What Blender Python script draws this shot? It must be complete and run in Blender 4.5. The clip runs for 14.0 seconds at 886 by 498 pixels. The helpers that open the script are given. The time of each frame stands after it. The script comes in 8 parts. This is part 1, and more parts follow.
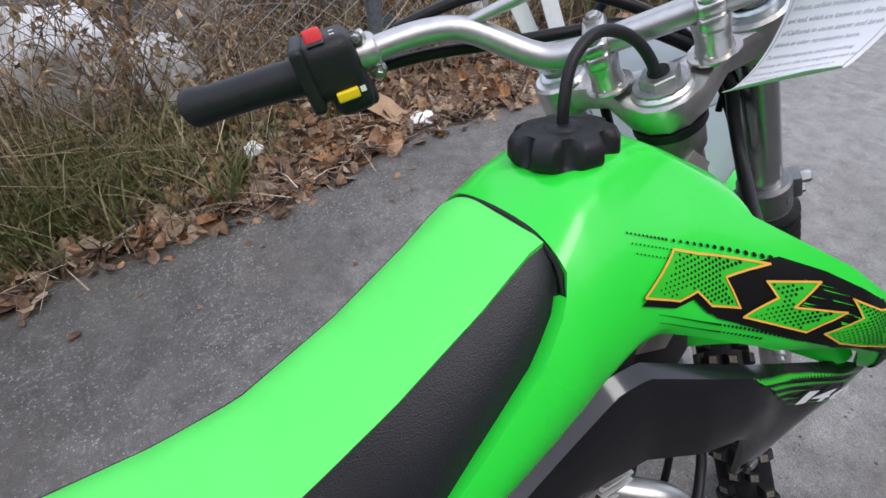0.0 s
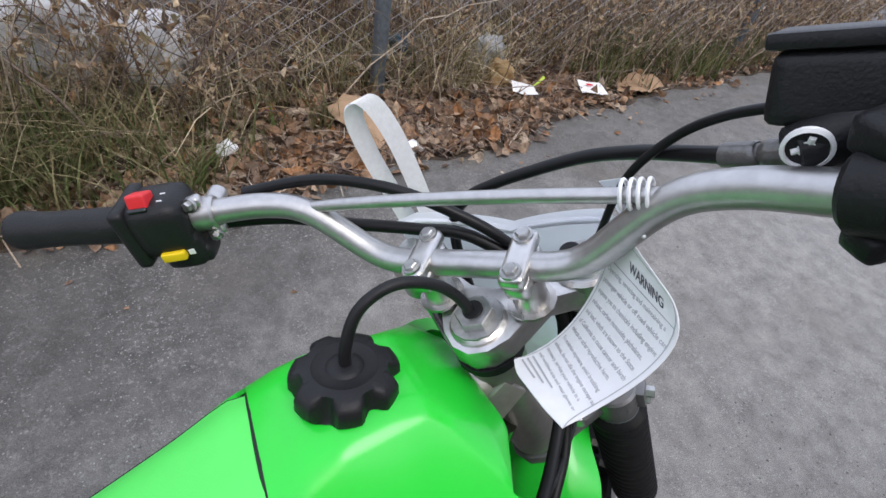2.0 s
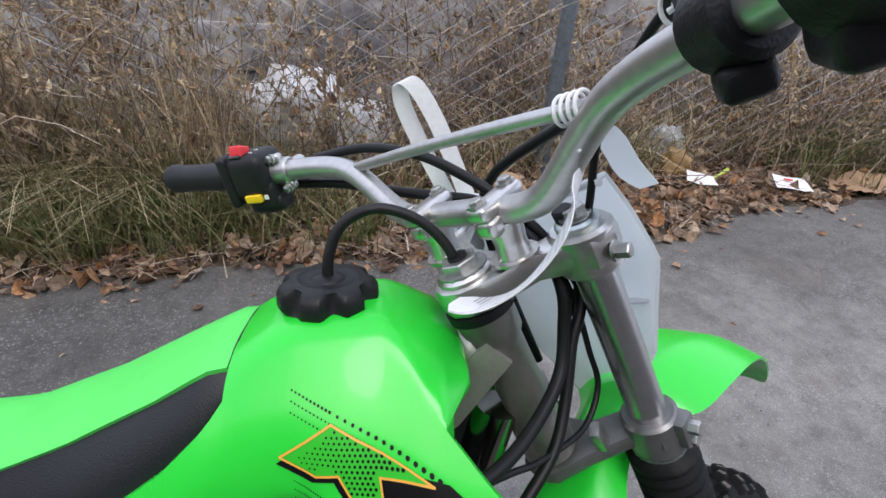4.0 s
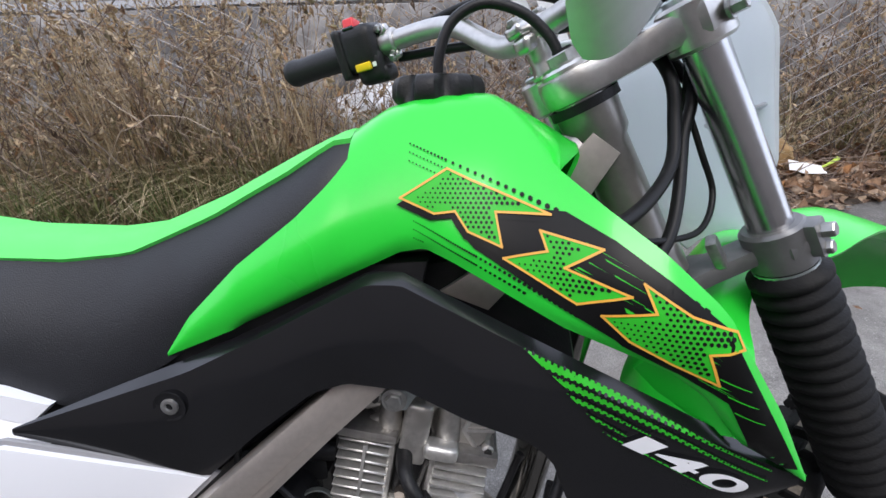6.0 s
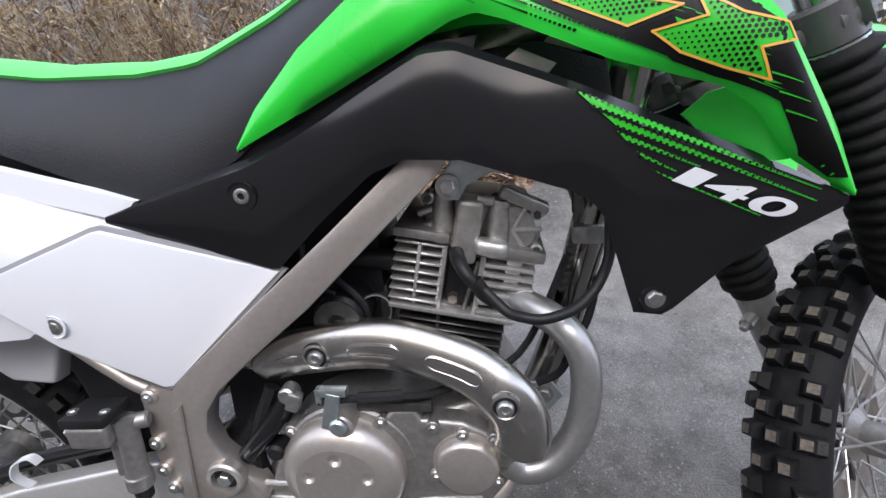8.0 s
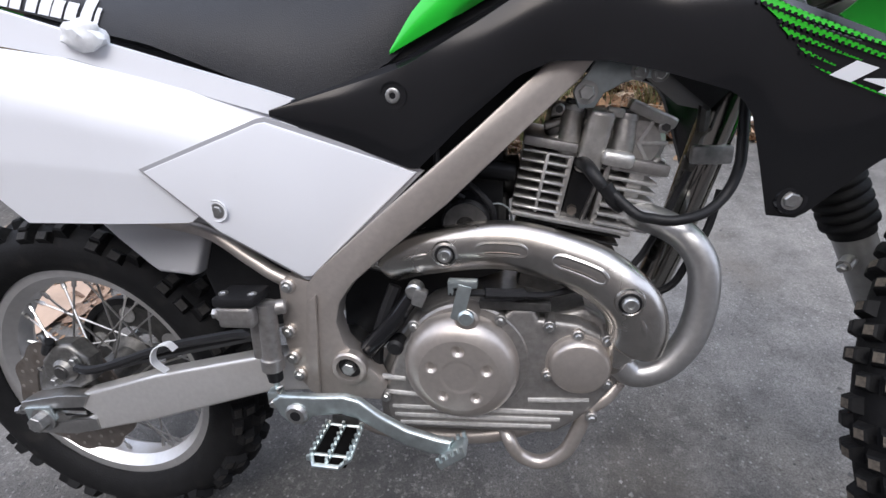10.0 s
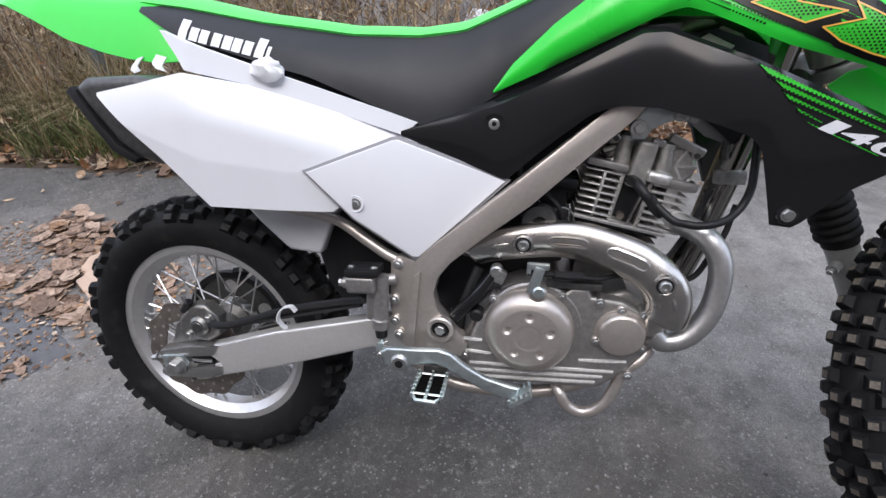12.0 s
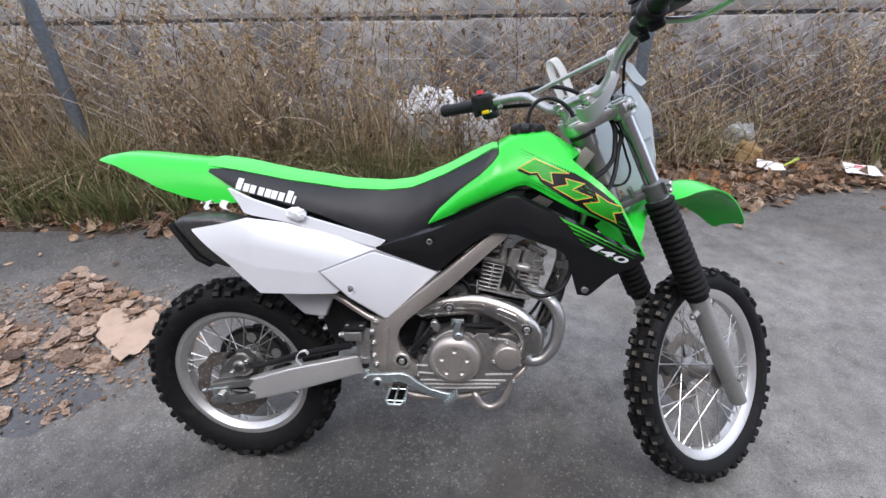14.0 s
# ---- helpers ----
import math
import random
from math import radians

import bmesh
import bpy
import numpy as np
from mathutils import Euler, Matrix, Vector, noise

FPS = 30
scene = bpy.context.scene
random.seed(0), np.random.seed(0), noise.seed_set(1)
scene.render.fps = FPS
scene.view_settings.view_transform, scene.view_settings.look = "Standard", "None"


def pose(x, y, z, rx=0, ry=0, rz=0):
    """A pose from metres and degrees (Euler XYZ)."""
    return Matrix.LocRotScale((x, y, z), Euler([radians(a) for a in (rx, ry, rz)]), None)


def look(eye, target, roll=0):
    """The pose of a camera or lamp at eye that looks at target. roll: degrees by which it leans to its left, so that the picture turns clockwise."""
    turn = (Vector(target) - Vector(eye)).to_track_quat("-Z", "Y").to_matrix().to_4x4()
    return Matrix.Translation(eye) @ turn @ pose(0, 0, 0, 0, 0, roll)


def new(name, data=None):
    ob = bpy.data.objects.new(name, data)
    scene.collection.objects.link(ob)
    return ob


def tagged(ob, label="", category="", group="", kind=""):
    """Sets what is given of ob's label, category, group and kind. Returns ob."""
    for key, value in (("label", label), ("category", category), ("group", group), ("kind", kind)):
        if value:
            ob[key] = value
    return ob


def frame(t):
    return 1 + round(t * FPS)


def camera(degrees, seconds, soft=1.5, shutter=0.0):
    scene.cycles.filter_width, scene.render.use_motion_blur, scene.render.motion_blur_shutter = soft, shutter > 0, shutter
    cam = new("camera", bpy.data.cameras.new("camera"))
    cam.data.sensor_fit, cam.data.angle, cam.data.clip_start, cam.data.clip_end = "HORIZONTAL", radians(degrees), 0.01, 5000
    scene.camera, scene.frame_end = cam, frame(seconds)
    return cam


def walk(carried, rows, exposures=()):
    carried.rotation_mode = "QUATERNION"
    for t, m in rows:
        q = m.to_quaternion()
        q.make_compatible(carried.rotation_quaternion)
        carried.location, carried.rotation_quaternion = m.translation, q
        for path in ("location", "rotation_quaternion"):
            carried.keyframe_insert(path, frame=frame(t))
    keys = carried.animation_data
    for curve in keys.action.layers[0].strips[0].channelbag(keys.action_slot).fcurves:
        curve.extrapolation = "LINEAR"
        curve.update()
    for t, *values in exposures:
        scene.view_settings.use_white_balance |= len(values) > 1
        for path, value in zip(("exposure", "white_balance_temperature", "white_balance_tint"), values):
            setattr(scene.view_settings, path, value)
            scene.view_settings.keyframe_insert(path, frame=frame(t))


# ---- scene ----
cam = camera(86.7, 14.0)
# seconds, eye x y z in metres, turn in degrees
PATH = [
    (0.0, 0.5070, 0.0115, 1.0804, 47.88, -0.90, -33.25),
    (0.5, 0.5580, 0.0322, 1.1309, 46.42, -3.53, -34.72),
    (1.0, 0.5956, 0.0559, 1.1689, 46.12, -6.15, -34.26),
    (1.5, 0.6418, 0.0563, 1.2032, 46.42, -8.42, -30.41),
    (2.0, 0.6888, 0.0463, 1.2175, 47.01, -9.93, -26.08),
    (4.5, 0.8172, -0.1234, 1.1170, 59.15, -0.57, 0.11),
    (5.0, 0.8095, -0.1585, 1.0690, 61.06, 1.59, 2.96),
    (5.5, 0.7958, -0.1846, 1.0213, 60.80, 2.39, 3.37),
    (6.0, 0.7831, -0.2028, 0.9889, 60.44, 1.80, 2.90),
    (6.5, 0.7831, -0.2150, 0.9512, 60.08, 2.37, 2.39),
    (7.0, 0.7868, -0.2405, 0.9242, 59.29, 3.59, 2.64),
    (7.5, 0.7816, -0.2758, 0.8933, 58.79, 4.52, 3.06),
    (8.0, 0.7608, -0.3048, 0.8619, 57.46, 5.03, 4.63),
    (8.5, 0.7336, -0.3299, 0.8472, 56.78, 5.11, 6.05),
    (9.0, 0.7207, -0.3508, 0.8132, 56.59, 5.28, 7.10),
    (11.5, 0.5871, -0.4825, 0.8590, 56.00, 2.98, 10.79),
    (12.0, 0.5904, -0.5407, 0.8975, 56.41, 2.55, 10.79),
    (12.5, 0.5912, -0.6182, 0.9846, 56.64, 2.27, 10.09),
    (13.0, 0.6155, -0.6993, 1.1066, 57.50, 2.55, 8.85),
    (13.5, 0.6457, -0.7880, 1.1707, 58.42, 2.02, 6.49),
    (14.0, 0.6584, -0.8747, 1.2256, 59.50, 1.21, 4.93),
]
walk(cam, [(t, pose(x, y, z, rx, ry, rz)) for t, x, y, z, rx, ry, rz in PATH],
     [(0.0, 0.66), (1.5, 0.62), (4.5, 0.72), (6.0, 0.88), (7.5, 1.05), (9.0, 0.95), (11.5, 0.92), (12.5, 0.92), (14.0, 0.84)])

# ---- light: overcast sky, weak wide sun ----
world = bpy.data.worlds.new("world")
scene.world = world
world.use_nodes = True
wn = world.node_tree.nodes
sky = wn.new("ShaderNodeTexSky")
sky.sky_type, sky.sun_disc = "NISHITA", False
sky.sun_elevation, sky.sun_rotation = radians(48), radians(200)
sky.air_density, sky.dust_density, sky.ozone_density = 1.0, 4.0, 1.0
haze = wn.new("ShaderNodeMixRGB")
haze.inputs[0].default_value = 0.72
haze.inputs[2].default_value = (6.4, 6.8, 8.3, 1)
world.node_tree.links.new(sky.outputs[0], haze.inputs[1])
world.node_tree.links.new(haze.outputs[0], wn["Background"].inputs[0])
wn["Background"].inputs[1].default_value = 0.15
sun = new("sun", bpy.data.lights.new("sun", "SUN"))
sun.data.energy, sun.data.angle, sun.data.color = 0.9, radians(25), (1.0, 0.97, 0.95)
sun.matrix_world = look((0.8, -1.6, 4), (0.4, 0.2, 0))


# ---- materials ----
def mat(name, color, rough=0.5, metal=0.0, var=0.12, scale=30.0, bump=0.0, bscale=None, coat=0.0, spec=0.5, dirt=None, dscale=4.0, dmin=0.55, dmax=0.75, rvar=0.1):
    """Principled surface with fine and broad variation, relief and worn or dirty spots."""
    m = bpy.data.materials.new(name)
    m.use_nodes = True
    n, l = m.node_tree.nodes, m.node_tree.links
    p = n["Principled BSDF"]
    p.inputs["Metallic"].default_value = metal
    p.inputs["Coat Weight"].default_value = coat
    p.inputs["Specular IOR Level"].default_value = spec
    geo = n.new("ShaderNodeTexCoord")
    t1 = n.new("ShaderNodeTexNoise")
    t1.inputs["Scale"].default_value, t1.inputs["Detail"].default_value = scale, 6
    l.new(geo.outputs["Object"], t1.inputs["Vector"])
    t2 = n.new("ShaderNodeTexNoise")
    t2.inputs["Scale"].default_value, t2.inputs["Detail"].default_value = dscale, 4
    l.new(geo.outputs["Object"], t2.inputs["Vector"])
    ramp = n.new("ShaderNodeValToRGB")
    ramp.color_ramp.elements[0].position, ramp.color_ramp.elements[1].position = 0.3, 0.7
    ramp.color_ramp.elements[0].color = (*[c * (1 - var) for c in color], 1)
    ramp.color_ramp.elements[1].color = (*[min(1, c * (1 + var)) for c in color], 1)
    l.new(t1.outputs[0], ramp.inputs[0])
    out = ramp.outputs[0]
    if dirt:
        r2 = n.new("ShaderNodeValToRGB")
        r2.color_ramp.elements[0].position, r2.color_ramp.elements[1].position = dmin, dmax
        l.new(t2.outputs[0], r2.inputs[0])
        mx = n.new("ShaderNodeMixRGB")
        mx.inputs[2].default_value = (*dirt, 1)
        l.new(r2.outputs[0], mx.inputs[0])
        l.new(out, mx.inputs[1])
        out = mx.outputs[0]
    l.new(out, p.inputs["Base Color"])
    rr = n.new("ShaderNodeMapRange")
    rr.inputs[3].default_value, rr.inputs[4].default_value = max(0.02, rough - rvar), min(1, rough + rvar)
    l.new(t2.outputs[0], rr.inputs[0])
    l.new(rr.outputs[0], p.inputs["Roughness"])
    if bump:
        t3 = n.new("ShaderNodeTexNoise")
        t3.inputs["Scale"].default_value, t3.inputs["Detail"].default_value = bscale or scale * 2, 5
        l.new(geo.outputs["Object"], t3.inputs["Vector"])
        b = n.new("ShaderNodeBump")
        b.inputs["Strength"].default_value, b.inputs["Distance"].default_value = 1.0, bump
        l.new(t3.outputs[0], b.inputs["Height"])
        l.new(b.outputs[0], p.inputs["Normal"])
    return m


GREEN = mat("green_plastic", (0.020, 0.60, 0.040), 0.28, var=0.02, scale=6, coat=0.18, rvar=0.05)
SEATGREEN = mat("green_vinyl", (0.088, 0.68, 0.105), 0.5, var=0.03, scale=40, bump=0.0003, bscale=900, rvar=0.06)
SEATBLACK = mat("black_vinyl", (0.0110, 0.0118, 0.0142), 0.40, spec=0.37, var=0.1, scale=60, bump=0.0004, bscale=900, rvar=0.07)
BLACKPL = mat("black_plastic", (0.0090, 0.0092, 0.0105), 0.15, var=0.1, scale=20, spec=0.55, rvar=0.05)
MATTBLACK = mat("matt_black", (0.011, 0.011, 0.012), 0.48, spec=0.3, var=0.15, scale=80, bump=0.0004, bscale=500)
CABLEBLACK = mat("cable_sleeve", (0.0055, 0.0055, 0.006), 0.44, spec=0.3, var=0.2, scale=90)
RUBBER = mat("rubber", (0.0085, 0.0085, 0.009), 0.66, spec=0.2, var=0.2, scale=70, bump=0.0006, bscale=300, dirt=(0.030, 0.028, 0.026), dscale=25, dmin=0.58, dmax=0.85)
KNOBDARK = mat("scuffed_rubber", (0.022, 0.020, 0.018), 0.72, var=0.5, scale=160, bump=0.001, bscale=500)
KNOBTOP = mat("worn_rubber", (0.120, 0.102, 0.082), 0.85, var=0.35, scale=220, bump=0.001, bscale=500)
WHITEPL = mat("white_plastic", (0.76, 0.77, 0.80), 0.32, var=0.015, scale=8, coat=0.15, dirt=(0.60, 0.60, 0.60), dscale=14, dmin=0.66, dmax=0.95)
# white plastic with the shade under the side panel put into its colour
SHADEDWHITE = mat("shaded_white_plastic", (0.52, 0.52, 0.53), 0.4, var=0.05, scale=20)
# grey that stands for the shade in the groove round the front panel
GROOVE = mat("gap_shade", (0.30, 0.30, 0.31), 0.6, var=0.05)
WHITECLOTH = mat("white_strap", (0.78, 0.79, 0.80), 0.6, var=0.05, scale=200, bump=0.0003)
ALU = mat("aluminium", (0.62, 0.61, 0.59), 0.33, metal=1.0, var=0.08, scale=120, bump=0.0001, bscale=400)
RIMALU = mat("rim_alloy", (0.74, 0.73, 0.715), 0.38, metal=0.85, var=0.05, scale=90, bump=0.0001, bscale=400)
SILVER = mat("silver_paint", (0.52, 0.475, 0.435), 0.36, metal=0.75, var=0.06, scale=150, coat=0.1)
# the silver paint again, darkened for the shade round the head tube
SHADEDSILVER = mat("shaded_silver_paint", (0.31, 0.295, 0.275), 0.34, metal=0.75, var=0.06, scale=150, coat=0.1)
YOKEGREY = mat("grey_yoke_paint", (0.17, 0.17, 0.17), 0.36, metal=0.6, var=0.08, scale=110, rvar=0.06)
FORKGREY = mat("grey_fork_paint", (0.36, 0.36, 0.345), 0.4, metal=0.6, var=0.08, scale=120, rvar=0.06)
SATIN = mat("satin_alloy", (0.78, 0.765, 0.74), 0.42, metal=0.75, var=0.04, scale=140, dirt=(0.6, 0.58, 0.55), dscale=9, dmin=0.55, dmax=0.9)
CASE = mat("cast_alloy", (0.36, 0.345, 0.33), 0.42, metal=0.8, var=0.14, scale=160, bump=0.0003, bscale=700, dirt=(0.2, 0.19, 0.17), dscale=40, dmin=0.6, dmax=0.9)
HEADALLOY = mat("head_alloy", (0.52, 0.505, 0.48), 0.38, metal=0.8, var=0.14, scale=160, bump=0.0003, bscale=700, dirt=(0.24, 0.22, 0.19), dscale=40, dmin=0.58, dmax=0.9)
CASEDARK = mat("dull_alloy", (0.20, 0.195, 0.185), 0.42, metal=0.8, var=0.2, scale=160, bump=0.0003, bscale=700)
FIN = mat("fin_alloy", (0.66, 0.65, 0.63), 0.42, metal=0.8, var=0.12, scale=160, bump=0.0003)
DARKMETAL = mat("dark_metal", (0.10, 0.098, 0.095), 0.4, metal=0.7, var=0.2, scale=120, bump=0.0002)
BARM = mat("satin_bar", (0.50, 0.495, 0.485), 0.40, metal=0.95, var=0.08, scale=140, bump=0.0001, bscale=500, rvar=0.06)
TUBEDARK = mat("dark_chrome", (0.30, 0.29, 0.27), 0.14, metal=1.0, var=0.15, scale=30, rvar=0.06)
STEEL = mat("brushed_steel", (0.55, 0.53, 0.50), 0.27, metal=1.0, var=0.08, scale=90, dirt=(0.33, 0.28, 0.22), dscale=12, dmin=0.6, dmax=0.9)
BOLTM = mat("bolt_steel", (0.43, 0.43, 0.42), 0.36, metal=0.9, var=0.2, scale=140)
ZINC = mat("zinc", (0.54, 0.60, 0.60), 0.34, metal=0.9, var=0.15, scale=90)
# near black for the shade inside slots, and for the pegs' dark base
SHADOWED = mat("shade_black", (0.004, 0.0038, 0.0036), 0.95, spec=0.05, var=0.3, scale=90)
DISC = mat("disc_steel", (0.30, 0.265, 0.235), 0.36, metal=0.85, var=0.2, scale=60, dirt=(0.16, 0.13, 0.11), dscale=30)
SATCHROME = mat("satin_chrome", (0.62, 0.62, 0.63), 0.25, metal=1.0, var=0.05, scale=60, rvar=0.06)
RED = mat("red_switch", (0.62, 0.025, 0.03), 0.4, var=0.05)
YELLOW = mat("yellow_button", (0.80, 0.55, 0.01), 0.4, var=0.05)
GOLD = mat("orange_line", (0.72, 0.36, 0.05), 0.35, var=0.05)
DECAL = mat("decal_black", (0.005, 0.005, 0.005), 0.34, var=0.1, spec=0.18)
DECALGREEN = mat("decal_green", (0.030, 0.44, 0.025), 0.35, var=0.03, spec=0.25)
PAPER = mat("paper", (0.80, 0.80, 0.79), 0.7, var=0.03, scale=60, bump=0.0002)
PLATEWHITE = mat("thin_white_plastic", (0.80, 0.81, 0.83), 0.4, var=0.015, scale=8)
_n, _l = PLATEWHITE.node_tree.nodes, PLATEWHITE.node_tree.links
_t, _m = _n.new("ShaderNodeBsdfTranslucent"), _n.new("ShaderNodeMixShader")
_t.inputs[0].default_value, _m.inputs[0].default_value = (0.90, 0.93, 0.93, 1), 0.62
_l.new(_n["Principled BSDF"].outputs[0], _m.inputs[1])
_l.new(_t.outputs[0], _m.inputs[2])
_l.new(_m.outputs[0], _n["Material Output"].inputs[0])
INK = mat("ink", (0.09, 0.09, 0.095), 0.7)
FAINT = mat("faint_ink", (0.44, 0.44, 0.45), 0.7)


# ---- mesh helpers ----
def V(*a):
    return Vector(a)


def finish(bm, name, material, parent=None, label="", smooth=True, angle=40):
    me = bpy.data.meshes.new(name)
    bmesh.ops.recalc_face_normals(bm, faces=bm.faces)
    bm.to_mesh(me)
    bm.free()
    if material:
        me.materials.append(material)
    if smooth:
        me.shade_smooth()
        me.set_sharp_from_angle(angle=radians(angle))
    ob = new(name, me)
    if parent:
        ob.parent = parent
    if label:
        ob["label"] = label
    return ob


def part(name, bm, material, parent, label="", angle=40):
    return finish(bm, name, material, parent, label, True, angle)


def catmull(pts, n=6, closed=False):
    pts = [Vector(p) for p in pts]
    out, m = [], len(pts)
    for i in range(m if closed else m - 1):
        if closed:
            a, b, c, d = pts[i - 1], pts[i], pts[(i + 1) % m], pts[(i + 2) % m]
        else:
            a, b, c, d = pts[max(i - 1, 0)], pts[i], pts[i + 1], pts[min(i + 2, m - 1)]
        for k in range(n):
            t = k / n
            out.append(0.5 * ((2 * b) + (c - a) * t + (2 * a - 5 * b + 4 * c - d) * t * t + (3 * b - a - 3 * c + d) * t ** 3))
    if not closed:
        out.append(pts[-1])
    return out


def rings(bm, loops, cap=True, closed=False):
    vs = [[bm.verts.new(p) for p in lp] for lp in loops]
    m = len(vs[0])
    for i in range(len(vs) if closed else len(vs) - 1):
        a, b = vs[i], vs[(i + 1) % len(vs)]
        for j in range(m):
            bm.faces.new((a[j], a[(j + 1) % m], b[(j + 1) % m], b[j]))
    if cap and not closed:
        bm.faces.new(vs[0])
        bm.faces.new(vs[-1][::-1])
    return bm


def tube(pts, r, segs=10, n=6, bm=None, smooth=True, flat=1.0, ridge=0.0):
    """A round bar swept along points; r is one radius or one a point."""
    bm = bm or bmesh.new()
    pts = [Vector(p) for p in pts]
    rad = r if isinstance(r, (list, tuple)) else [r] * len(pts)
    path = catmull(pts, n) if smooth and len(pts) > 2 else pts
    steps = len(path) - 1
    rr = [np.interp(i / max(steps, 1) * (len(pts) - 1), range(len(pts)), rad) for i in range(len(path))]
    up, loops = None, []
    for i, p in enumerate(path):
        d = (path[min(i + 1, steps)] - path[max(i - 1, 0)]).normalized()
        if up is None:
            up = d.orthogonal().normalized()
        up = (up - d * up.dot(d)).normalized()
        side = d.cross(up)
        k = rr[i] + (ridge if i % 2 else 0)
        loops.append([p + (up * math.cos(a) * flat + side * math.sin(a)) * k for a in (2 * math.pi * j / segs for j in range(segs))])
    return rings(bm, loops)


def cyl(p, q, r, segs=16, bm=None, r2=None, bevel=0.0):
    bm = bm or bmesh.new()
    p, q = Vector(p), Vector(q)
    d = (q - p)
    length = d.length
    d.normalize()
    up = d.orthogonal().normalized()
    side = d.cross(up)
    r2 = r if r2 is None else r2
    st = [(0, r), (length, r2)]
    if bevel:
        st = [(0, r - bevel), (bevel, r), (length - bevel, r2), (length, r2 - bevel)]
    return rings(bm, [[p + d * h + (up * math.cos(a) + side * math.sin(a)) * k for a in (2 * math.pi * j / segs for j in range(segs))] for h, k in st])


def lathe(prof, p, axis, segs=32, bm=None, closed=False):
    """prof: (distance along the axis, radius)."""
    bm = bm or bmesh.new()
    p, d = Vector(p), Vector(axis).normalized()
    up = d.orthogonal().normalized()
    side = d.cross(up)
    return rings(bm, [[p + d * h + (up * math.cos(a) + side * math.sin(a)) * k for a in (2 * math.pi * j / segs for j in range(segs))] for h, k in prof], closed=closed, cap=not closed)


def box(size, m=None, bevel=0.0, bm=None, segs=2):
    new_bm = bmesh.new()
    bmesh.ops.create_cube(new_bm, size=1.0)
    bmesh.ops.scale(new_bm, vec=size, verts=new_bm.verts)
    if bevel:
        bmesh.ops.bevel(new_bm, geom=new_bm.edges[:], offset=bevel, segments=segs, affect="EDGES", profile=0.6)
    if m is not None:
        bmesh.ops.transform(new_bm, matrix=m, verts=new_bm.verts)
    return join(bm, new_bm)


def join(bm, other):
    if bm is None:
        return other
    me = bpy.data.meshes.new("tmp")
    other.to_mesh(me)
    other.free()
    bm.from_mesh(me)
    bpy.data.meshes.remove(me)
    return bm


def plate(outline, y0, y1, bevel=0.003, bm=None, axes="xz", segs=2):
    """A flat piece cut to an outline (x, z), from y0 to y1."""
    nb = bmesh.new()
    a = [nb.verts.new((x, y0, z)) for x, z in outline]
    f = nb.faces.new(a)
    r = bmesh.ops.extrude_face_region(nb, geom=[f])
    vs = [g for g in r["geom"] if isinstance(g, bmesh.types.BMVert)]
    bmesh.ops.translate(nb, vec=(0, y1 - y0, 0), verts=vs)
    if bevel:
        bmesh.ops.bevel(nb, geom=[e for e in nb.edges if abs(e.verts[0].co.y - e.verts[1].co.y) < 1e-6], offset=bevel, segments=segs, affect="EDGES", profile=0.6)
    return join(bm, nb)


def sheet(P, thick, bm=None):
    """A moulded shell over a grid of points, its inside thick along the normals."""
    bm = bm or bmesh.new()
    ni, nj = len(P), len(P[0])
    N = []
    for i in range(ni):
        row = []
        for j in range(nj):
            du = P[min(i + 1, ni - 1)][j] - P[max(i - 1, 0)][j]
            dv = P[i][min(j + 1, nj - 1)] - P[i][max(j - 1, 0)]
            nn = du.cross(dv)
            row.append(nn.normalized() if nn.length > 1e-12 else Vector((0, 0, 0)))
        N.append(row)
    a = [[bm.verts.new(P[i][j]) for j in range(nj)] for i in range(ni)]
    b = [[bm.verts.new(P[i][j] - N[i][j] * thick) for j in range(nj)] for i in range(ni)]
    for g in (a, b):
        for i in range(ni - 1):
            for j in range(nj - 1):
                bm.faces.new((g[i][j], g[i + 1][j], g[i + 1][j + 1], g[i][j + 1]))
    edge = [(0, j) for j in range(nj)] + [(i, nj - 1) for i in range(1, ni)] + [(ni - 1, j) for j in range(nj - 2, -1, -1)] + [(i, 0) for i in range(ni - 2, 0, -1)]
    for k, (i, j) in enumerate(edge):
        i2, j2 = edge[(k + 1) % len(edge)]
        bm.faces.new((a[i][j], a[i2][j2], b[i2][j2], b[i][j]))
    return bm


def along(rows, x, c=1):
    return float(np.interp(x, [r[0] for r in rows], [r[c] for r in rows]))


def mirror(bm):
    """The other side of a left-right pair."""
    nb = bm.copy()
    bmesh.ops.scale(nb, vec=(1, -1, 1), verts=nb.verts)
    return nb


def drape(poly, yfun, off, step=0.012):
    """A thin film cut to an outline (x, z), laid on a curved panel."""
    bm = bmesh.new()
    f = bm.faces.new([bm.verts.new((x, 0, z)) for x, z in poly])
    for axis in (0, 2):
        lo, hi = min(p[axis // 2] for p in poly), max(p[axis // 2] for p in poly)
        k = lo + step
        while k < hi:
            co, no = [0, 0, 0], [0, 0, 0]
            co[axis], no[axis] = k, 1
            bmesh.ops.bisect_plane(bm, geom=bm.verts[:] + bm.edges[:] + bm.faces[:], plane_co=co, plane_no=no)
            k += step
    for v in bm.verts:
        v.co.y = yfun(v.co.x, v.co.z) - off
    return bm


# ---- ground, wall and fence line ----
GZ = -0.018
FENCE = lambda x: 2.12 + 0.11 * x          # the fence's line over the ground
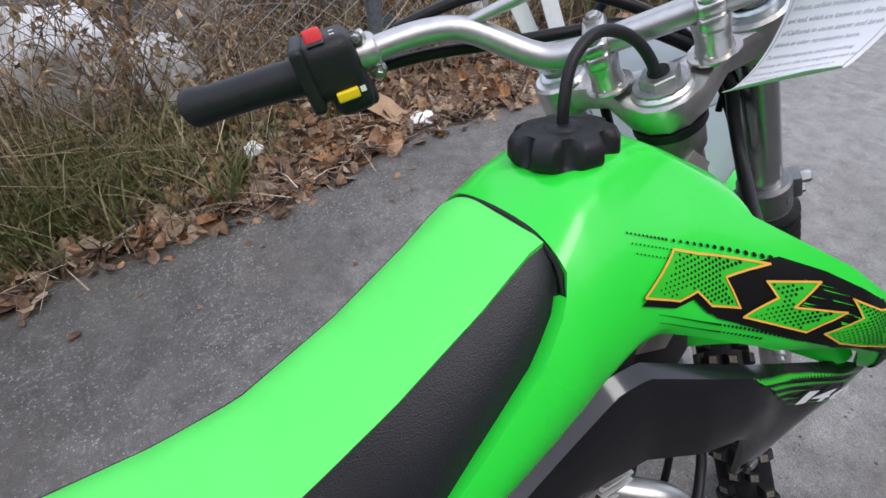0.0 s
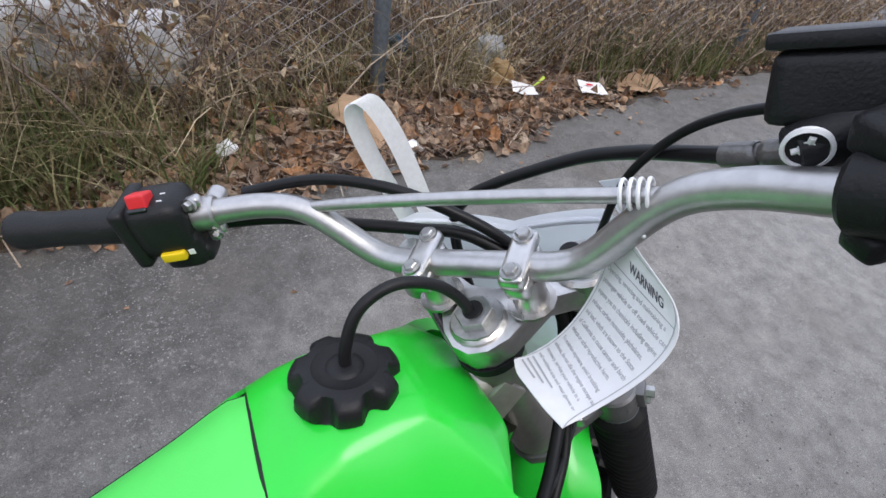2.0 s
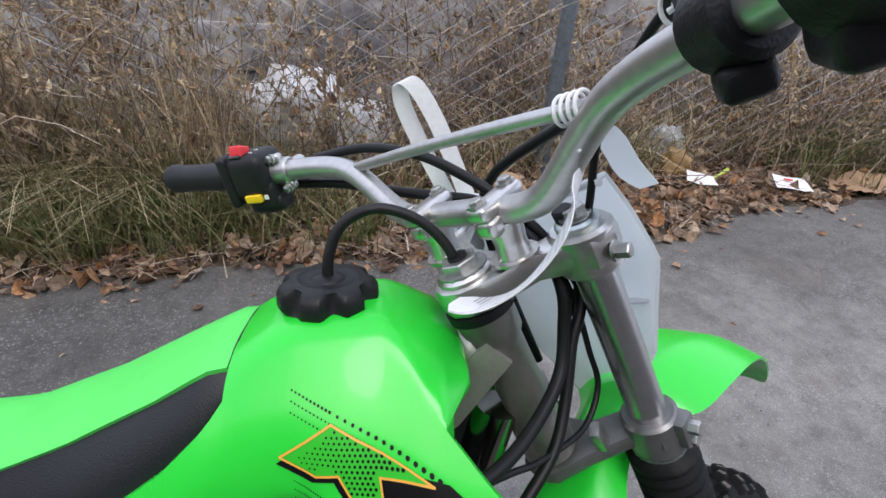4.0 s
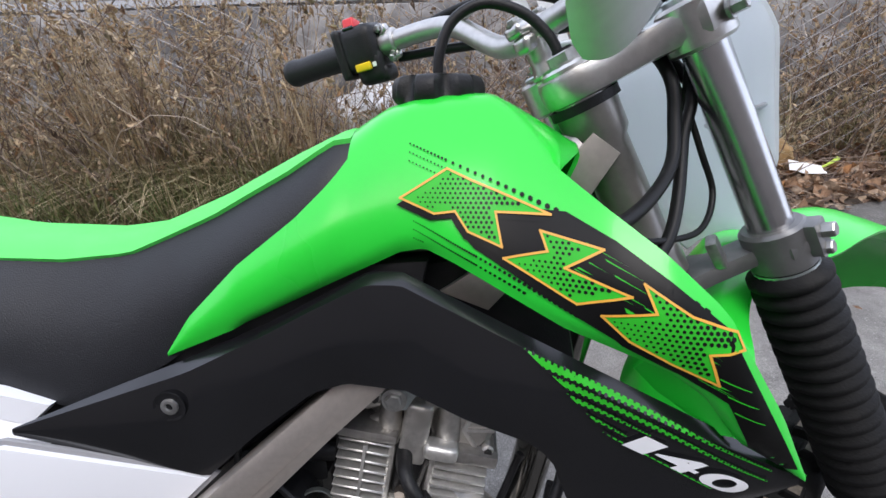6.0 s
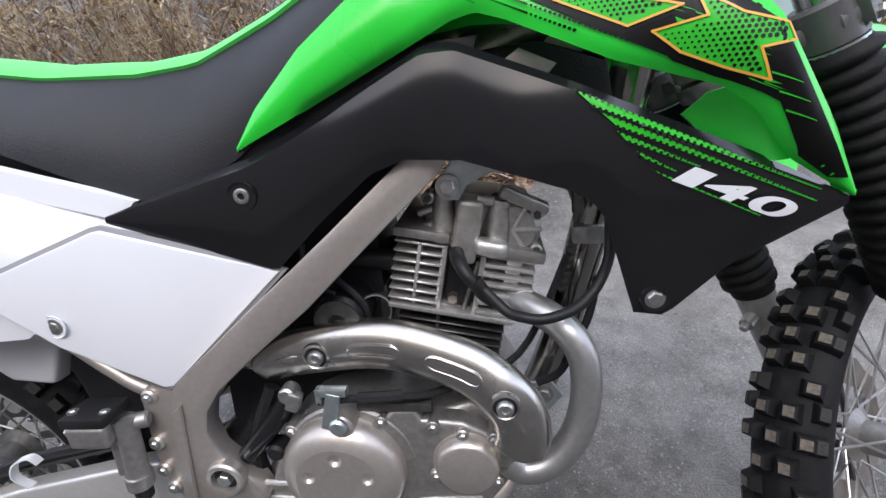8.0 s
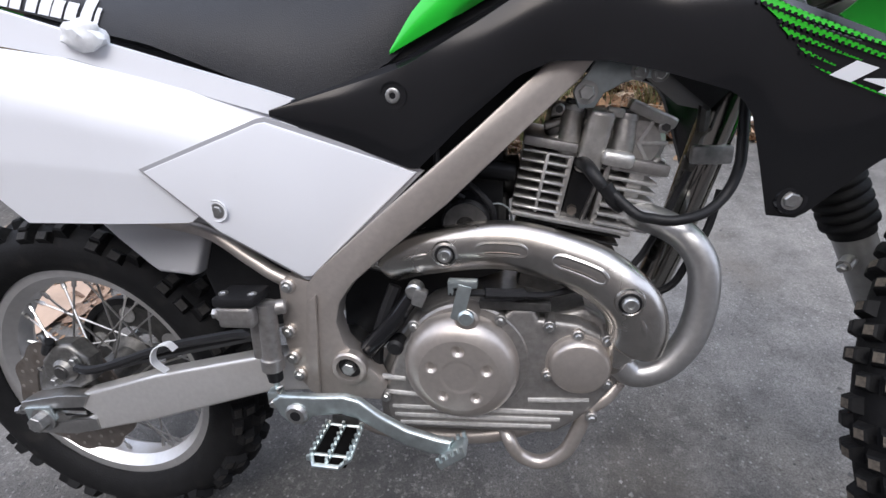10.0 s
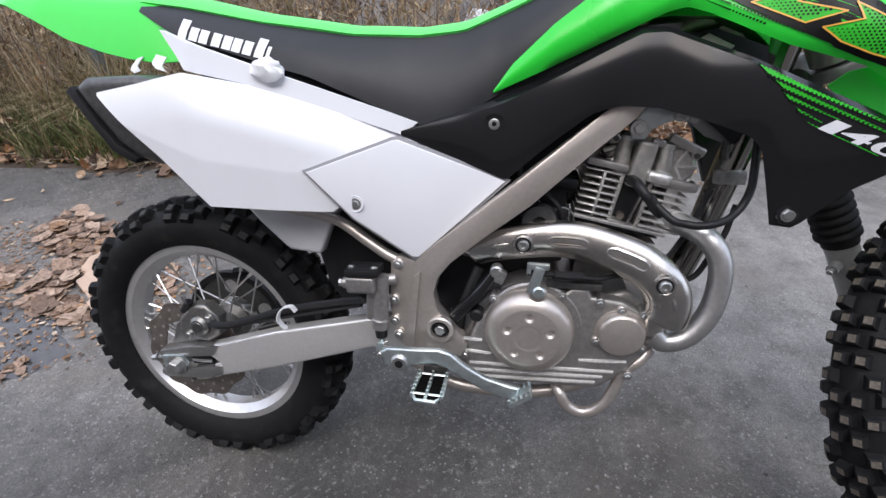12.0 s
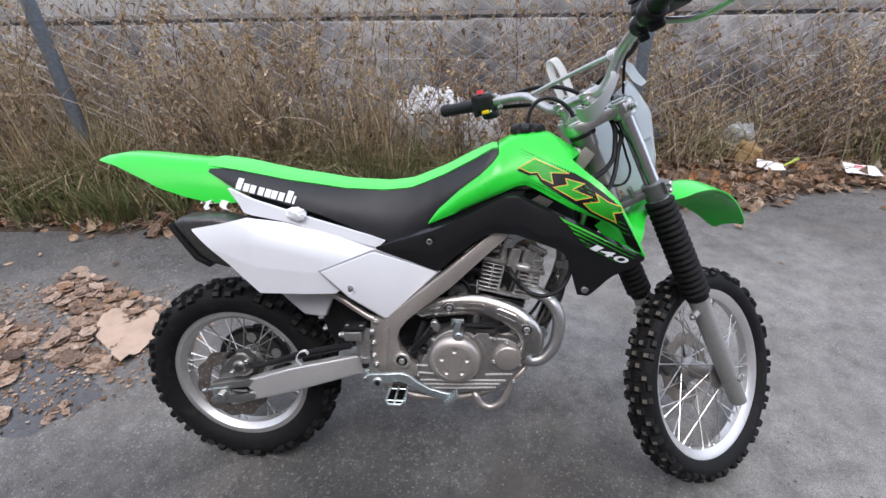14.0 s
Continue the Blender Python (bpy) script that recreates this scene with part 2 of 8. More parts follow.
EDGE = lambda x: float(np.interp(x, [-30, -2.1, -1.1, 0, 1, 2.1, 3, 5.5, 7.5, 10, 30], [-2.5, 1.28, 1.37, 1.49, 1.58, 1.77, 2.05, 2.47, 2.84, 3.12, 5.6])) + 0.03 * math.sin(5.3 * x) + 0.02 * math.sin(13.1 * x)   # where the asphalt ends


def smooth(a, b, x):
    u = min(1.0, max(0.0, (x - a) / (b - a)))
    return u * u * (3 - 2 * u)


def gz(x, y):
    """The asphalt's height: it rises a little under the front wheel."""
    return GZ + 0.036 * smooth(0.25, 1.2, x) * (1 - 0.6 * smooth(1.2, 3.0, y)) + 0.003 * noise.noise(Vector((x * 1.1, y * 1.1, 0))) * (1 if abs(x) < 8 and abs(y) < 5 else 0)


def ground():
    m = bpy.data.materials.new("asphalt")
    m.use_nodes = True
    n, l = m.node_tree.nodes, m.node_tree.links
    p = n["Principled BSDF"]
    p.inputs["Specular IOR Level"].default_value = 0.5
    tc = n.new("ShaderNodeTexCoord")

    def noise_tex(s, d=6, r=0.6):
        t = n.new("ShaderNodeTexNoise")
        t.inputs["Scale"].default_value, t.inputs["Detail"].default_value, t.inputs["Roughness"].default_value = s, d, r
        l.new(tc.outputs["Object"], t.inputs["Vector"])
        return t.outputs[0]

    def ramp(src, stops):
        r = n.new("ShaderNodeValToRGB")
        e = r.color_ramp.elements
        while len(e) < len(stops):
            e.new(0.5)
        for k, (pos, c) in enumerate(stops):
            e[k].position, e[k].color = pos, (c * 1.015, c, c * 0.975, 1) if not isinstance(c, tuple) else (*c, 1)
        l.new(src, r.inputs[0])
        return r.outputs[0]

    def mix(f, a, b, mode="MIX"):
        x = n.new("ShaderNodeMixRGB")
        x.blend_type = mode
        for k, v in enumerate((f, a, b)):
            if isinstance(v, (int, float)):
                x.inputs[k].default_value = v
            elif isinstance(v, tuple):
                x.inputs[k].default_value = (*v, 1)
            else:
                l.new(v, x.inputs[k])
        return x.outputs[0]

    base = ramp(noise_tex(1.1, 6, 0.62), [(0.30, 0.128), (0.5, 0.156), (0.70, 0.188)])
    # an older, darker strip along the verge
    sep = n.new("ShaderNodeSeparateXYZ")
    l.new(tc.outputs["Object"], sep.inputs[0])
    ad = n.new("ShaderNodeMath")
    ad.operation = "MULTIPLY_ADD"
    l.new(noise_tex(2.4, 5), ad.inputs[0])
    ad.inputs[1].default_value = 0.9
    l.new(sep.outputs["Y"], ad.inputs[2])
    mr = n.new("ShaderNodeMapRange")
    mr.interpolation_type = "SMOOTHSTEP"
    mr.inputs[1].default_value, mr.inputs[2].default_value, mr.inputs[3].default_value, mr.inputs[4].default_value = 1.0, 1.55, 1.0, 0.56
    # weakens the strip past x = 0.5
    dry = n.new("ShaderNodeMapRange")
    dry.inputs[1].default_value, dry.inputs[2].default_value, dry.inputs[3].default_value, dry.inputs[4].default_value = 0.5, 1.3, 0.0, 0.38
    l.new(sep.outputs["X"], dry.inputs[0])
    less = n.new("ShaderNodeMath")
    less.operation = "SUBTRACT"
    l.new(ad.outputs[0], less.inputs[0])
    l.new(dry.outputs[0], less.inputs[1])
    l.new(less.outputs[0], mr.inputs[0])
    # paler towards the road, with a noisy border
    pale_x = n.new("ShaderNodeMath")
    pale_x.operation = "MULTIPLY_ADD"
    l.new(noise_tex(1.3, 6), pale_x.inputs[0])
    pale_x.inputs[1].default_value = 1.4
    l.new(sep.outputs["X"], pale_x.inputs[2])
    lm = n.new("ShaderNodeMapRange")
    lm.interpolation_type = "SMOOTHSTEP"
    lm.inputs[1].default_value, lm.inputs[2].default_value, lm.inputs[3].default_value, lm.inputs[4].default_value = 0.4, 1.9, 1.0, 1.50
    l.new(pale_x.outputs[0], lm.inputs[0])
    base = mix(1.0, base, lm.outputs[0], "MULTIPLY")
    # darker asphalt in front of the bike, with its contact shade painted in
    rp1 = n.new("ShaderNodeMath")
    rp1.operation = "MULTIPLY_ADD"
    l.new(noise_tex(2.6, 9, 0.7), rp1.inputs[0])
    rp1.inputs[1].default_value = 0.9
    l.new(sep.outputs["Y"], rp1.inputs[2])
    side = n.new("ShaderNodeMapRange")
    side.inputs[1].default_value, side.inputs[2].default_value, side.inputs[3].default_value, side.inputs[4].default_value = -0.85, 0.3, 0.66, 0.0
    l.new(sep.outputs["X"], side.inputs[0])
    ahead = n.new("ShaderNodeMapRange")
    ahead.inputs[1].default_value, ahead.inputs[2].default_value, ahead.inputs[3].default_value, ahead.inputs[4].default_value = 0.9, 1.8, 0.0, 0.6
    l.new(sep.outputs["X"], ahead.inputs[0])
    ends = n.new("ShaderNodeMath")
    l.new(side.outputs[0], ends.inputs[0])
    l.new(ahead.outputs[0], ends.inputs[1])
    rp2 = n.new("ShaderNodeMath")
    l.new(rp1.outputs[0], rp2.inputs[0])
    l.new(ends.outputs[0], rp2.inputs[1])
    rp1 = rp2
    rm = n.new("ShaderNodeMapRange")
    rm.interpolation_type = "SMOOTHSTEP"
    rm.inputs[1].default_value, rm.inputs[2].default_value, rm.inputs[3].default_value, rm.inputs[4].default_value = 0.25, 0.95, 0.44, 1.04
    l.new(rp1.outputs[0], rm.inputs[0])
    base = mix(1.0, base, rm.outputs[0], "MULTIPLY")
    grain = ramp(noise_tex(330, 4, 0.75), [(0.30, 0.40), (0.72, 1.70)])
    blot = ramp(noise_tex(13, 7, 0.68), [(0.34, 0.72), (0.64, 1.26)])
    base = mix(1.0, base, blot, "MULTIPLY")
    col = mix(1.0, mix(1.0, base, grain, "MULTIPLY"), mr.outputs[0], "MULTIPLY")
    vor = n.new("ShaderNodeTexVoronoi")
    vor.inputs["Scale"].default_value = 95
    l.new(tc.outputs["Object"], vor.inputs["Vector"])
    chips = ramp(vor.outputs["Distance"], [(0.13, 1.0), (0.26, 0.0)])
    pick = ramp(vor.outputs["Color"], [(0.55, 0.0), (0.61, 1.0)])
    patch = ramp(noise_tex(3.1, 6, 0.6), [(0.38, 0.30), (0.58, 1.0)])
    f = mix(1.0, mix(1.0, chips, pick, "MULTIPLY"), patch, "MULTIPLY")
    col = mix(f, col, (0.52, 0.51, 0.49))
    pale = ramp(noise_tex(70, 9, 0.85), [(0.54, 0.0), (0.60, 0.95)])
    col = mix(mix(1.0, pale, patch, "MULTIPLY"), col, (0.40, 0.385, 0.355))
    silt = ramp(noise_tex(1.9, 6), [(0.53, 0.0), (0.68, 0.5)])
    col = mix(silt, col, (0.20, 0.175, 0.145))
    # darkens the same ground once more, chips included, for the bike's shade
    wm = n.new("ShaderNodeMapRange")
    wm.interpolation_type = "SMOOTHSTEP"
    wm.inputs[1].default_value, wm.inputs[2].default_value, wm.inputs[3].default_value, wm.inputs[4].default_value = 0.20, 0.95, 0.55, 1.0
    l.new(rp1.outputs[0], wm.inputs[0])
    col = mix(1.0, col, wm.outputs[0], "MULTIPLY")
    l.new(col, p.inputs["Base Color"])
    l.new(ramp(noise_tex(2.2, 5), [(0.35, 0.42), (0.65, 0.66)]), p.inputs["Roughness"])
    b = n.new("ShaderNodeBump")
    b.inputs["Strength"].default_value, b.inputs["Distance"].default_value = 0.8, 0.003
    l.new(grain, b.inputs["Height"])
    l.new(b.outputs[0], p.inputs["Normal"])
    bm = bmesh.new()
    xs = [-400, -40, -8] + [x * 0.2 for x in range(-25, 50)] + [16, 60, 400]
    ys = [-400, -40, -6] + [y * 0.2 for y in range(-20, 20)] + [8, 40, 400]
    g = [[bm.verts.new((x, y, gz(x, y))) for y in ys] for x in xs]
    for i in range(len(xs) - 1):
        for j in range(len(ys) - 1):
            bm.faces.new((g[i][j], g[i + 1][j], g[i + 1][j + 1], g[i][j + 1]))
    return tagged(finish(bm, "ground", m), "worn grey asphalt driveway with pale stone chips", "asphalt", kind="structure")


ground()

# ---- the motorcycle ----
bike = new("motorcycle")
bike.empty_display_size = 0.2
bike.matrix_world = pose(0, 0, 0, -13.8)
tagged(bike, "green, white and black dirt bike leaning on asphalt, front wheel turned", "motorcycle")

# steering: head axis raked back, bars and wheel turned to the left
RAKE, STEER = radians(27), radians(39)
HEAD = V(0.865, 0, 0.954)
UPV = V(-math.sin(RAKE), 0, math.cos(RAKE))
FW0 = V(math.cos(RAKE), 0, math.sin(RAKE))
FWV = FW0 * math.cos(STEER) + V(0, 1, 0) * math.sin(STEER)
LFV = V(0, 1, 0) * math.cos(STEER) - FW0 * math.sin(STEER)
STM = Matrix(((FWV.x, LFV.x, UPV.x, HEAD.x), (FWV.y, LFV.y, UPV.y, HEAD.y), (FWV.z, LFV.z, UPV.z, HEAD.z), (0, 0, 0, 1)))


def spart(name, bm, material, parent, label="", angle=40):
    """A part given in the steering's own axes: ahead, left, up along the head."""
    bmesh.ops.transform(bm, matrix=STM, verts=bm.verts)
    return part(name, bm, material, parent, label, angle)


def bolt(p, d, r=0.007, h=0.005, parent=None, name="bolt", material=None):
    bm = cyl(p, Vector(p) + Vector(d) * h, r, 6, bevel=0.0012)
    cyl(Vector(p) + Vector(d) * -0.001, Vector(p) + Vector(d) * 0.0015, r * 1.45, 16, bm)
    return part(name, bm, material or BOLTM, parent or bike)


# wing panels of the tank: x, z, y of the upper and lower edges, right side
WUP = [(0.531, 0.727, -0.094), (0.553, 0.758, -0.093), (0.602, 0.804, -0.097), (0.650, 0.840, -0.093), (0.677, 0.866, -0.083), (0.690, 0.884, -0.070), (0.712, 0.902, -0.062), (0.735, 0.914, -0.056), (0.80, 0.920, -0.051), (0.815, 0.910, -0.062),
       (0.84, 0.879, -0.095), (0.871, 0.853, -0.128), (0.902, 0.829, -0.152), (0.934, 0.798, -0.170), (0.943, 0.781, -0.174), (0.976, 0.729, -0.171), (0.999, 0.683, -0.168)]
WLO = [(0.531, 0.724, -0.094), (0.595, 0.752, -0.101), (0.687, 0.795, -0.102), (0.73, 0.815, -0.104), (0.749, 0.819, -0.108), (0.771, 0.811, -0.119), (0.844, 0.776, -0.150), (0.908, 0.755, -0.170), (0.928, 0.741, -0.174), (0.954, 0.707, -0.172), (0.999, 0.679, -0.168)]


def wing_y(x, z):
    zu, yu, zl, yl = along(WUP, x), along(WUP, x, 2), along(WLO, x), along(WLO, x, 2)
    v = min(1.0, max(0.0, (z - zl) / max(zu - zl, 1e-4)))
    return yl + (yu - yl) * v - 0.012 * math.sin(math.pi * v) * min(1, (zu - zl) / 0.08) + (0.012 * max(0, 0.1 - v) / 0.1 if x > 0.6 else 0) * 0.5


# tank crown: x, height of the middle, half width of the flat top
CROWN = [(0.6885, 0.9035, 0.046), (0.700, 0.9110, 0.046), (0.715, 0.9195, 0.047), (0.745, 0.9275, 0.047), (0.780, 0.9300, 0.046), (0.802, 0.9285, 0.045), (0.822, 0.9180, 0.046), (0.845, 0.9040, 0.048), (0.856, 0.8970, 0.048), (0.866, 0.8900, 0.048)]


def tank_cover():
    """Both side wings and the crown over the tank in one smooth skin."""
    bm = bmesh.new()
    xs = [0.531 + (0.6885 - 0.531) * i / 20 for i in range(20)] + [0.6885 + (0.845 - 0.6885) * i / 30 for i in range(30)] + [0.845 + (0.999 - 0.845) * i / 22 for i in range(23)]
    vs = (0, 0.03, 0.08, 0.15, 0.25, 0.35, 0.45, 0.55, 0.65, 0.75, 0.85, 0.93, 1)
    rows = []

    def over(x, e, t0):
        zt, w = along(CROWN, x), along(CROWN, x, 2)
        c = V(x, -w * 0.55, zt)
        d = (c - e).length
        arch = []
        for k in range(1, 12):
            q = k / 11
            arch.append(e * (2 * q ** 3 - 3 * q ** 2 + 1) + t0 * d * (q ** 3 - 2 * q ** 2 + q) + c * (3 * q ** 2 - 2 * q ** 3) + V(0, d, 0) * (q ** 3 - q ** 2))
        return arch + [V(x, -w * 0.28, zt + 0.0012), V(x, 0, zt + 0.0016)]

    for i, x in enumerate(xs):
        zu, zl = along(WUP, x), along(WLO, x)
        side = [V(x, wing_y(x, zl + (zu - zl) * v), zl + (zu - zl) * v) for v in vs]
        if 20 <= i <= 50:
            slope = (side[-1] - side[-3]).normalized()
            arch = over(x, side[-1], slope)
            full = side + arch + [V(p.x, -p.y, p.z) for p in arch[-2::-1]] + [V(p.x, -p.y, p.z) for p in side[::-1]]
            rows.append([[bm.verts.new(p) for p in full]])
        else:
            rim = side + [side[-1] + V(0, 0.006, -0.0012), side[-1] + V(0, 0.014, -0.0072)]
            rows.append([[bm.verts.new(p) for p in rim], [bm.verts.new(V(p.x, -p.y, p.z)) for p in rim[::-1]]])
    n = len(vs)
    for a, b in zip(rows, rows[1:]):
        if len(a) == len(b):
            pairs = list(zip(a, b))
        else:
            pairs = [(r[0][:n], q[0][:n]) for r, q in ((a, b),)] + [(a[-1][-n:], b[-1][-n:])]
        for p, q in pairs:
            for k in range(len(p) - 1):
                bm.faces.new((p[k], p[k + 1], q[k + 1], q[k]))
    # the front of the crown runs on past the shrouds, then turns down
    prev = rows[50][0][n - 1:-(n - 1)]
    corner = V(0.845, wing_y(0.845, along(WUP, 0.845)), along(WUP, 0.845))
    tips = []
    for k in range(1, 8):
        x = 0.845 + 0.021 * k / 7
        e = corner.lerp(V(0.866, -0.060, 0.884), k / 7)
        half = [e] + over(x, e, slope)
        tips.append(half + [V(p.x, -p.y, p.z) for p in half[-2::-1]])
    for dx, dy, dz in ((0.0012, 0.985, -0.003), (0.0, 0.96, -0.009), (-0.005, 0.92, -0.022), (-0.014, 0.88, -0.040)):
        tips.append([V(p.x + dx, p.y * dy, p.z + dz) for p in tips[6]])
    for row in tips:
        nxt = [bm.verts.new(p) for p in row]
        for k in range(len(prev) - 1):
            bm.faces.new((prev[k], prev[k + 1], nxt[k + 1], nxt[k]))
        prev = nxt
    bmesh.ops.recalc_face_normals(bm, faces=bm.faces)
    if sum(f.normal.z * f.calc_area() for f in bm.faces) < 0:
        bmesh.ops.reverse_faces(bm, faces=bm.faces)
    bm.normal_update()
    inner = {v: bm.verts.new(v.co - v.normal * 0.004) for v in list(bm.verts)}
    edges = [e for e in bm.edges if e.is_boundary]
    for f in list(bm.faces):
        bm.faces.new([inner[v] for v in reversed(f.verts)])
    for e in edges:
        a, b = e.verts
        loop = e.link_loops[0]
        if loop.vert != a:
            a, b = b, a
        bm.faces.new((b, a, inner[a], inner[b]))
    bm.normal_update()
    return bm


def tank():
    """The tank's body under its cover."""
    st = [(0.655, 0.868, 0.046, 0.06), (0.690, 0.888, 0.046, 0.08), (0.745, 0.915, 0.047, 0.10), (0.800, 0.913, 0.044, 0.10), (0.840, 0.886, 0.046, 0.09), (0.858, 0.850, 0.048, 0.07)]
    loops = []
    for x, z, w, d in st:
        half = [(w + 0.012, z - d), (w + 0.009, z - 0.055), (w + 0.003, z - 0.022), (w - 0.012, z), (0, z + 0.003)]
        loops.append([V(x, y, zz) for y, zz in half] + [V(x, -y, zz) for y, zz in half[-2::-1]])
    return rings(bmesh.new(), loops)


t_ob = part("fuel_tank", tank(), GREEN, bike, "bright green plastic fuel tank", 60)
shroud = part("tank_cover", tank_cover(), GREEN, bike, "bright green tank cover and side shrouds with black and orange graphics", 50)

# black lower covers
BUP = [(0.415, 0.677, -0.130), (0.537, 0.717, -0.101), (0.618, 0.754, -0.102), (0.705, 0.799, -0.105), (0.731, 0.800, -0.108), (0.822, 0.763, -0.138), (0.944, 0.708, -0.160), (0.999, 0.679, -0.163)]
BLO = [(0.415, 0.671, -0.130), (0.490, 0.639, -0.115), (0.553, 0.612, -0.104), (0.603, 0.658, -0.106), (0.655, 0.700, -0.109), (0.685, 0.711, -0.111), (0.733, 0.709, -0.117), (0.779, 0.697, -0.135), (0.826, 0.682, -0.140), (0.842, 0.668, -0.140), (0.858, 0.622, -0.135), (0.873, 0.576, -0.130), (0.898, 0.574, -0.132), (0.938, 0.625, -0.146), (0.999, 0.672, -0.163)]


def cover_y(x, z):
    zu, yu, zl, yl = along(BUP, x), along(BUP, x, 2), along(BLO, x), along(BLO, x, 2)
    v = min(1.0, max(0.0, (z - zl) / max(zu - zl, 1e-4)))
    return yl + (yu - yl) * v - 0.006 * math.sin(math.pi * v) * min(1, (zu - zl) / 0.06) + 0.009 * max(0, v - 0.92) / 0.08 * min(1, (zu - zl) / 0.06)


def cover():
    grid = []
    for i in range(80):
        x = 0.415 + (0.999 - 0.415) * i / 79
        zu, zl = along(BUP, x), along(BLO, x)
        grid.append([V(x, cover_y(x, zl + (zu - zl) * v), zl + (zu - zl) * v) for v in (0, 0.05, 0.15, 0.3, 0.45, 0.6, 0.75, 0.84, 0.90, 0.92, 0.95, 1)])
    return sheet(grid, 0.006)


rc = cover()
lc = mirror(rc)
side_cover = part("side_cover", rc, BLACKPL, bike, "glossy black lower side cover")
part("side_cover", lc, BLACKPL, bike)

# seat: x, top, edge height, half width of the top
SEAT = [(-0.040, 0.858, 0.8515, 0.048), (0.0, 0.866, 0.8485, 0.056), (0.071, 0.857, 0.8395, 0.059), (0.195, 0.833, 0.8180, 0.060), (0.325, 0.814, 0.8005, 0.059), (0.425, 0.810, 0.7970, 0.058), (0.485, 0.818, 0.8035, 0.057), (0.565, 0.849, 0.8350, 0.056), (0.633, 0.884, 0.8705, 0.0555), (0.672, 0.902, 0.8950, 0.0545), (0.6885, 0.9025, 0.8970, 0.052)]
SLOW = [(-0.040, 0.8500), (0.0, 0.834), (0.062, 0.802), (0.212, 0.760), (0.274, 0.745), (0.43, 0.684), (0.457, 0.680), (0.538, 0.722), (0.558, 0.748), (0.611, 0.794), (0.659, 0.828), (0.682, 0.852), (0.692, 0.880)]
SIDEW = [(-0.040, 0.052), (0.0, 0.070), (0.062, 0.086), (0.274, 0.104), (0.43, 0.109), (0.46, 0.109), (0.538, 0.095), (0.611, 0.090), (0.659, 0.084), (0.682, 0.076), (0.692, 0.062)]


def seat_top():
    grid = []
    for i in range(56):
        x = -0.040 + (0.6870 + 0.040) * i / 55
        zt, ze, w = (along(SEAT, x, c) for c in (1, 2, 3))
        row = []
        for k in range(-6, 7):
            s = k / 6
            row.append(V(x, w * s * (0.90 if s > 0 else 1.0), zt - (zt - ze) * abs(s) ** 3.2 + 0.0015 * noise.noise(V(x * 9, s, 0))))
        grid.append(row)
    return sheet(grid, 0.012)


def seat_side(sign):
    grid = []
    for i in range(56):
        x = -0.040 + (0.6870 + 0.040) * i / 55
        ze, w, zl = along(SEAT, x, 2), along(SEAT, x, 3), along(SLOW, x)
        zl = min(zl, ze - 0.003)
        h = ze - zl
        wl = along(SIDEW, x)
        grid.append([V(x, sign * (w - 0.004 + (wl - w) * v + 0.010 * math.sin(math.pi * v) * min(1, h / 0.08)), ze - 0.0005 - h * v) for v in (0, 0.05, 0.12, 0.25, 0.4, 0.55, 0.7, 0.85, 0.94, 1)])
    return sheet(grid, 0.02 * sign)


part("seam", tube([(0.668, -0.0810, 0.838), (0.6835, -0.0755, 0.858), (0.6895, -0.0650, 0.8785), (0.6895, -0.0545, 0.8900), (0.6890, -0.042, 0.8975), (0.6885, -0.025, 0.9010), (0.6885, 0, 0.9020), (0.6885, 0.025, 0.9010), (0.6890, 0.042, 0.8975), (0.6895, 0.0545, 0.8900), (0.6895, 0.0650, 0.8785), (0.6835, 0.0755, 0.858)], 0.0027, 8), MATTBLACK, bike)
seat = part("seat", seat_top(), SEATGREEN, bike, "green vinyl seat top with black sides")
part("side_panel", seat_side(-1), SEATBLACK, seat, "black vinyl seat side")
part("side_panel", seat_side(1), SEATBLACK, seat, "black vinyl seat side")


def seat_core():
    loops = []
    for i in range(30):
        x = -0.015 + 0.70 * i / 29
        ze, w, zl = along(SEAT, x, 2), along(SEAT, x, 3), along(SLOW, x)
        loops.append([V(x, s * w * 0.92, z) for s, z in ((-1, ze - 0.006), (-1, min(zl, ze - 0.01)), (1, min(zl, ze - 0.01)), (1, ze - 0.006))])
    return rings(bmesh.new(), loops)


part("seat_base", seat_core(), MATTBLACK, seat)

# rear fender
FEN = [(0.075, 0.842, 0.765, 0.082), (0.03, 0.858, 0.763, 0.088), (-0.01, 0.862, 0.768, 0.090), (-0.057, 0.864, 0.778, 0.089), (-0.12, 0.869, 0.797, 0.086), (-0.18, 0.874, 0.826, 0.080), (-0.236, 0.876, 0.848, 0.070), (-0.28, 0.869, 0.856, 0.055), (-0.305, 0.861, 0.857, 0.034), (-0.312, 0.859, 0.858, 0.015)]
FEN.reverse()


def rear_fender():
    grid = []
    for i in range(36):
        x = -0.312 + (0.075 + 0.312) * i / 35
        zt, zl, w = (along(FEN, x, c) for c in (1, 2, 3))
        grid.append([V(x, w * math.copysign(min(1, abs(s) ** 0.75), s) if s else 0, zt - (zt - zl) * abs(s) ** 3) for s in [k / 8 for k in range(-8, 9)]])
    return sheet(grid, 0.004)


part("rear_fender", rear_fender(), GREEN, bike, "bright green rear fender")

# white side panels
RUP = [(0.012, 0.7235), (0.074, 0.7350), (0.135, 0.7485), (0.215, 0.7330), (0.31, 0.7040), (0.414, 0.6720), (0.430, 0.662)]
RLO = [(0.012, 0.7195), (0.090, 0.6440), (0.152, 0.5740), (0.320, 0.5680), (0.37, 0.600), (0.430, 0.655)]
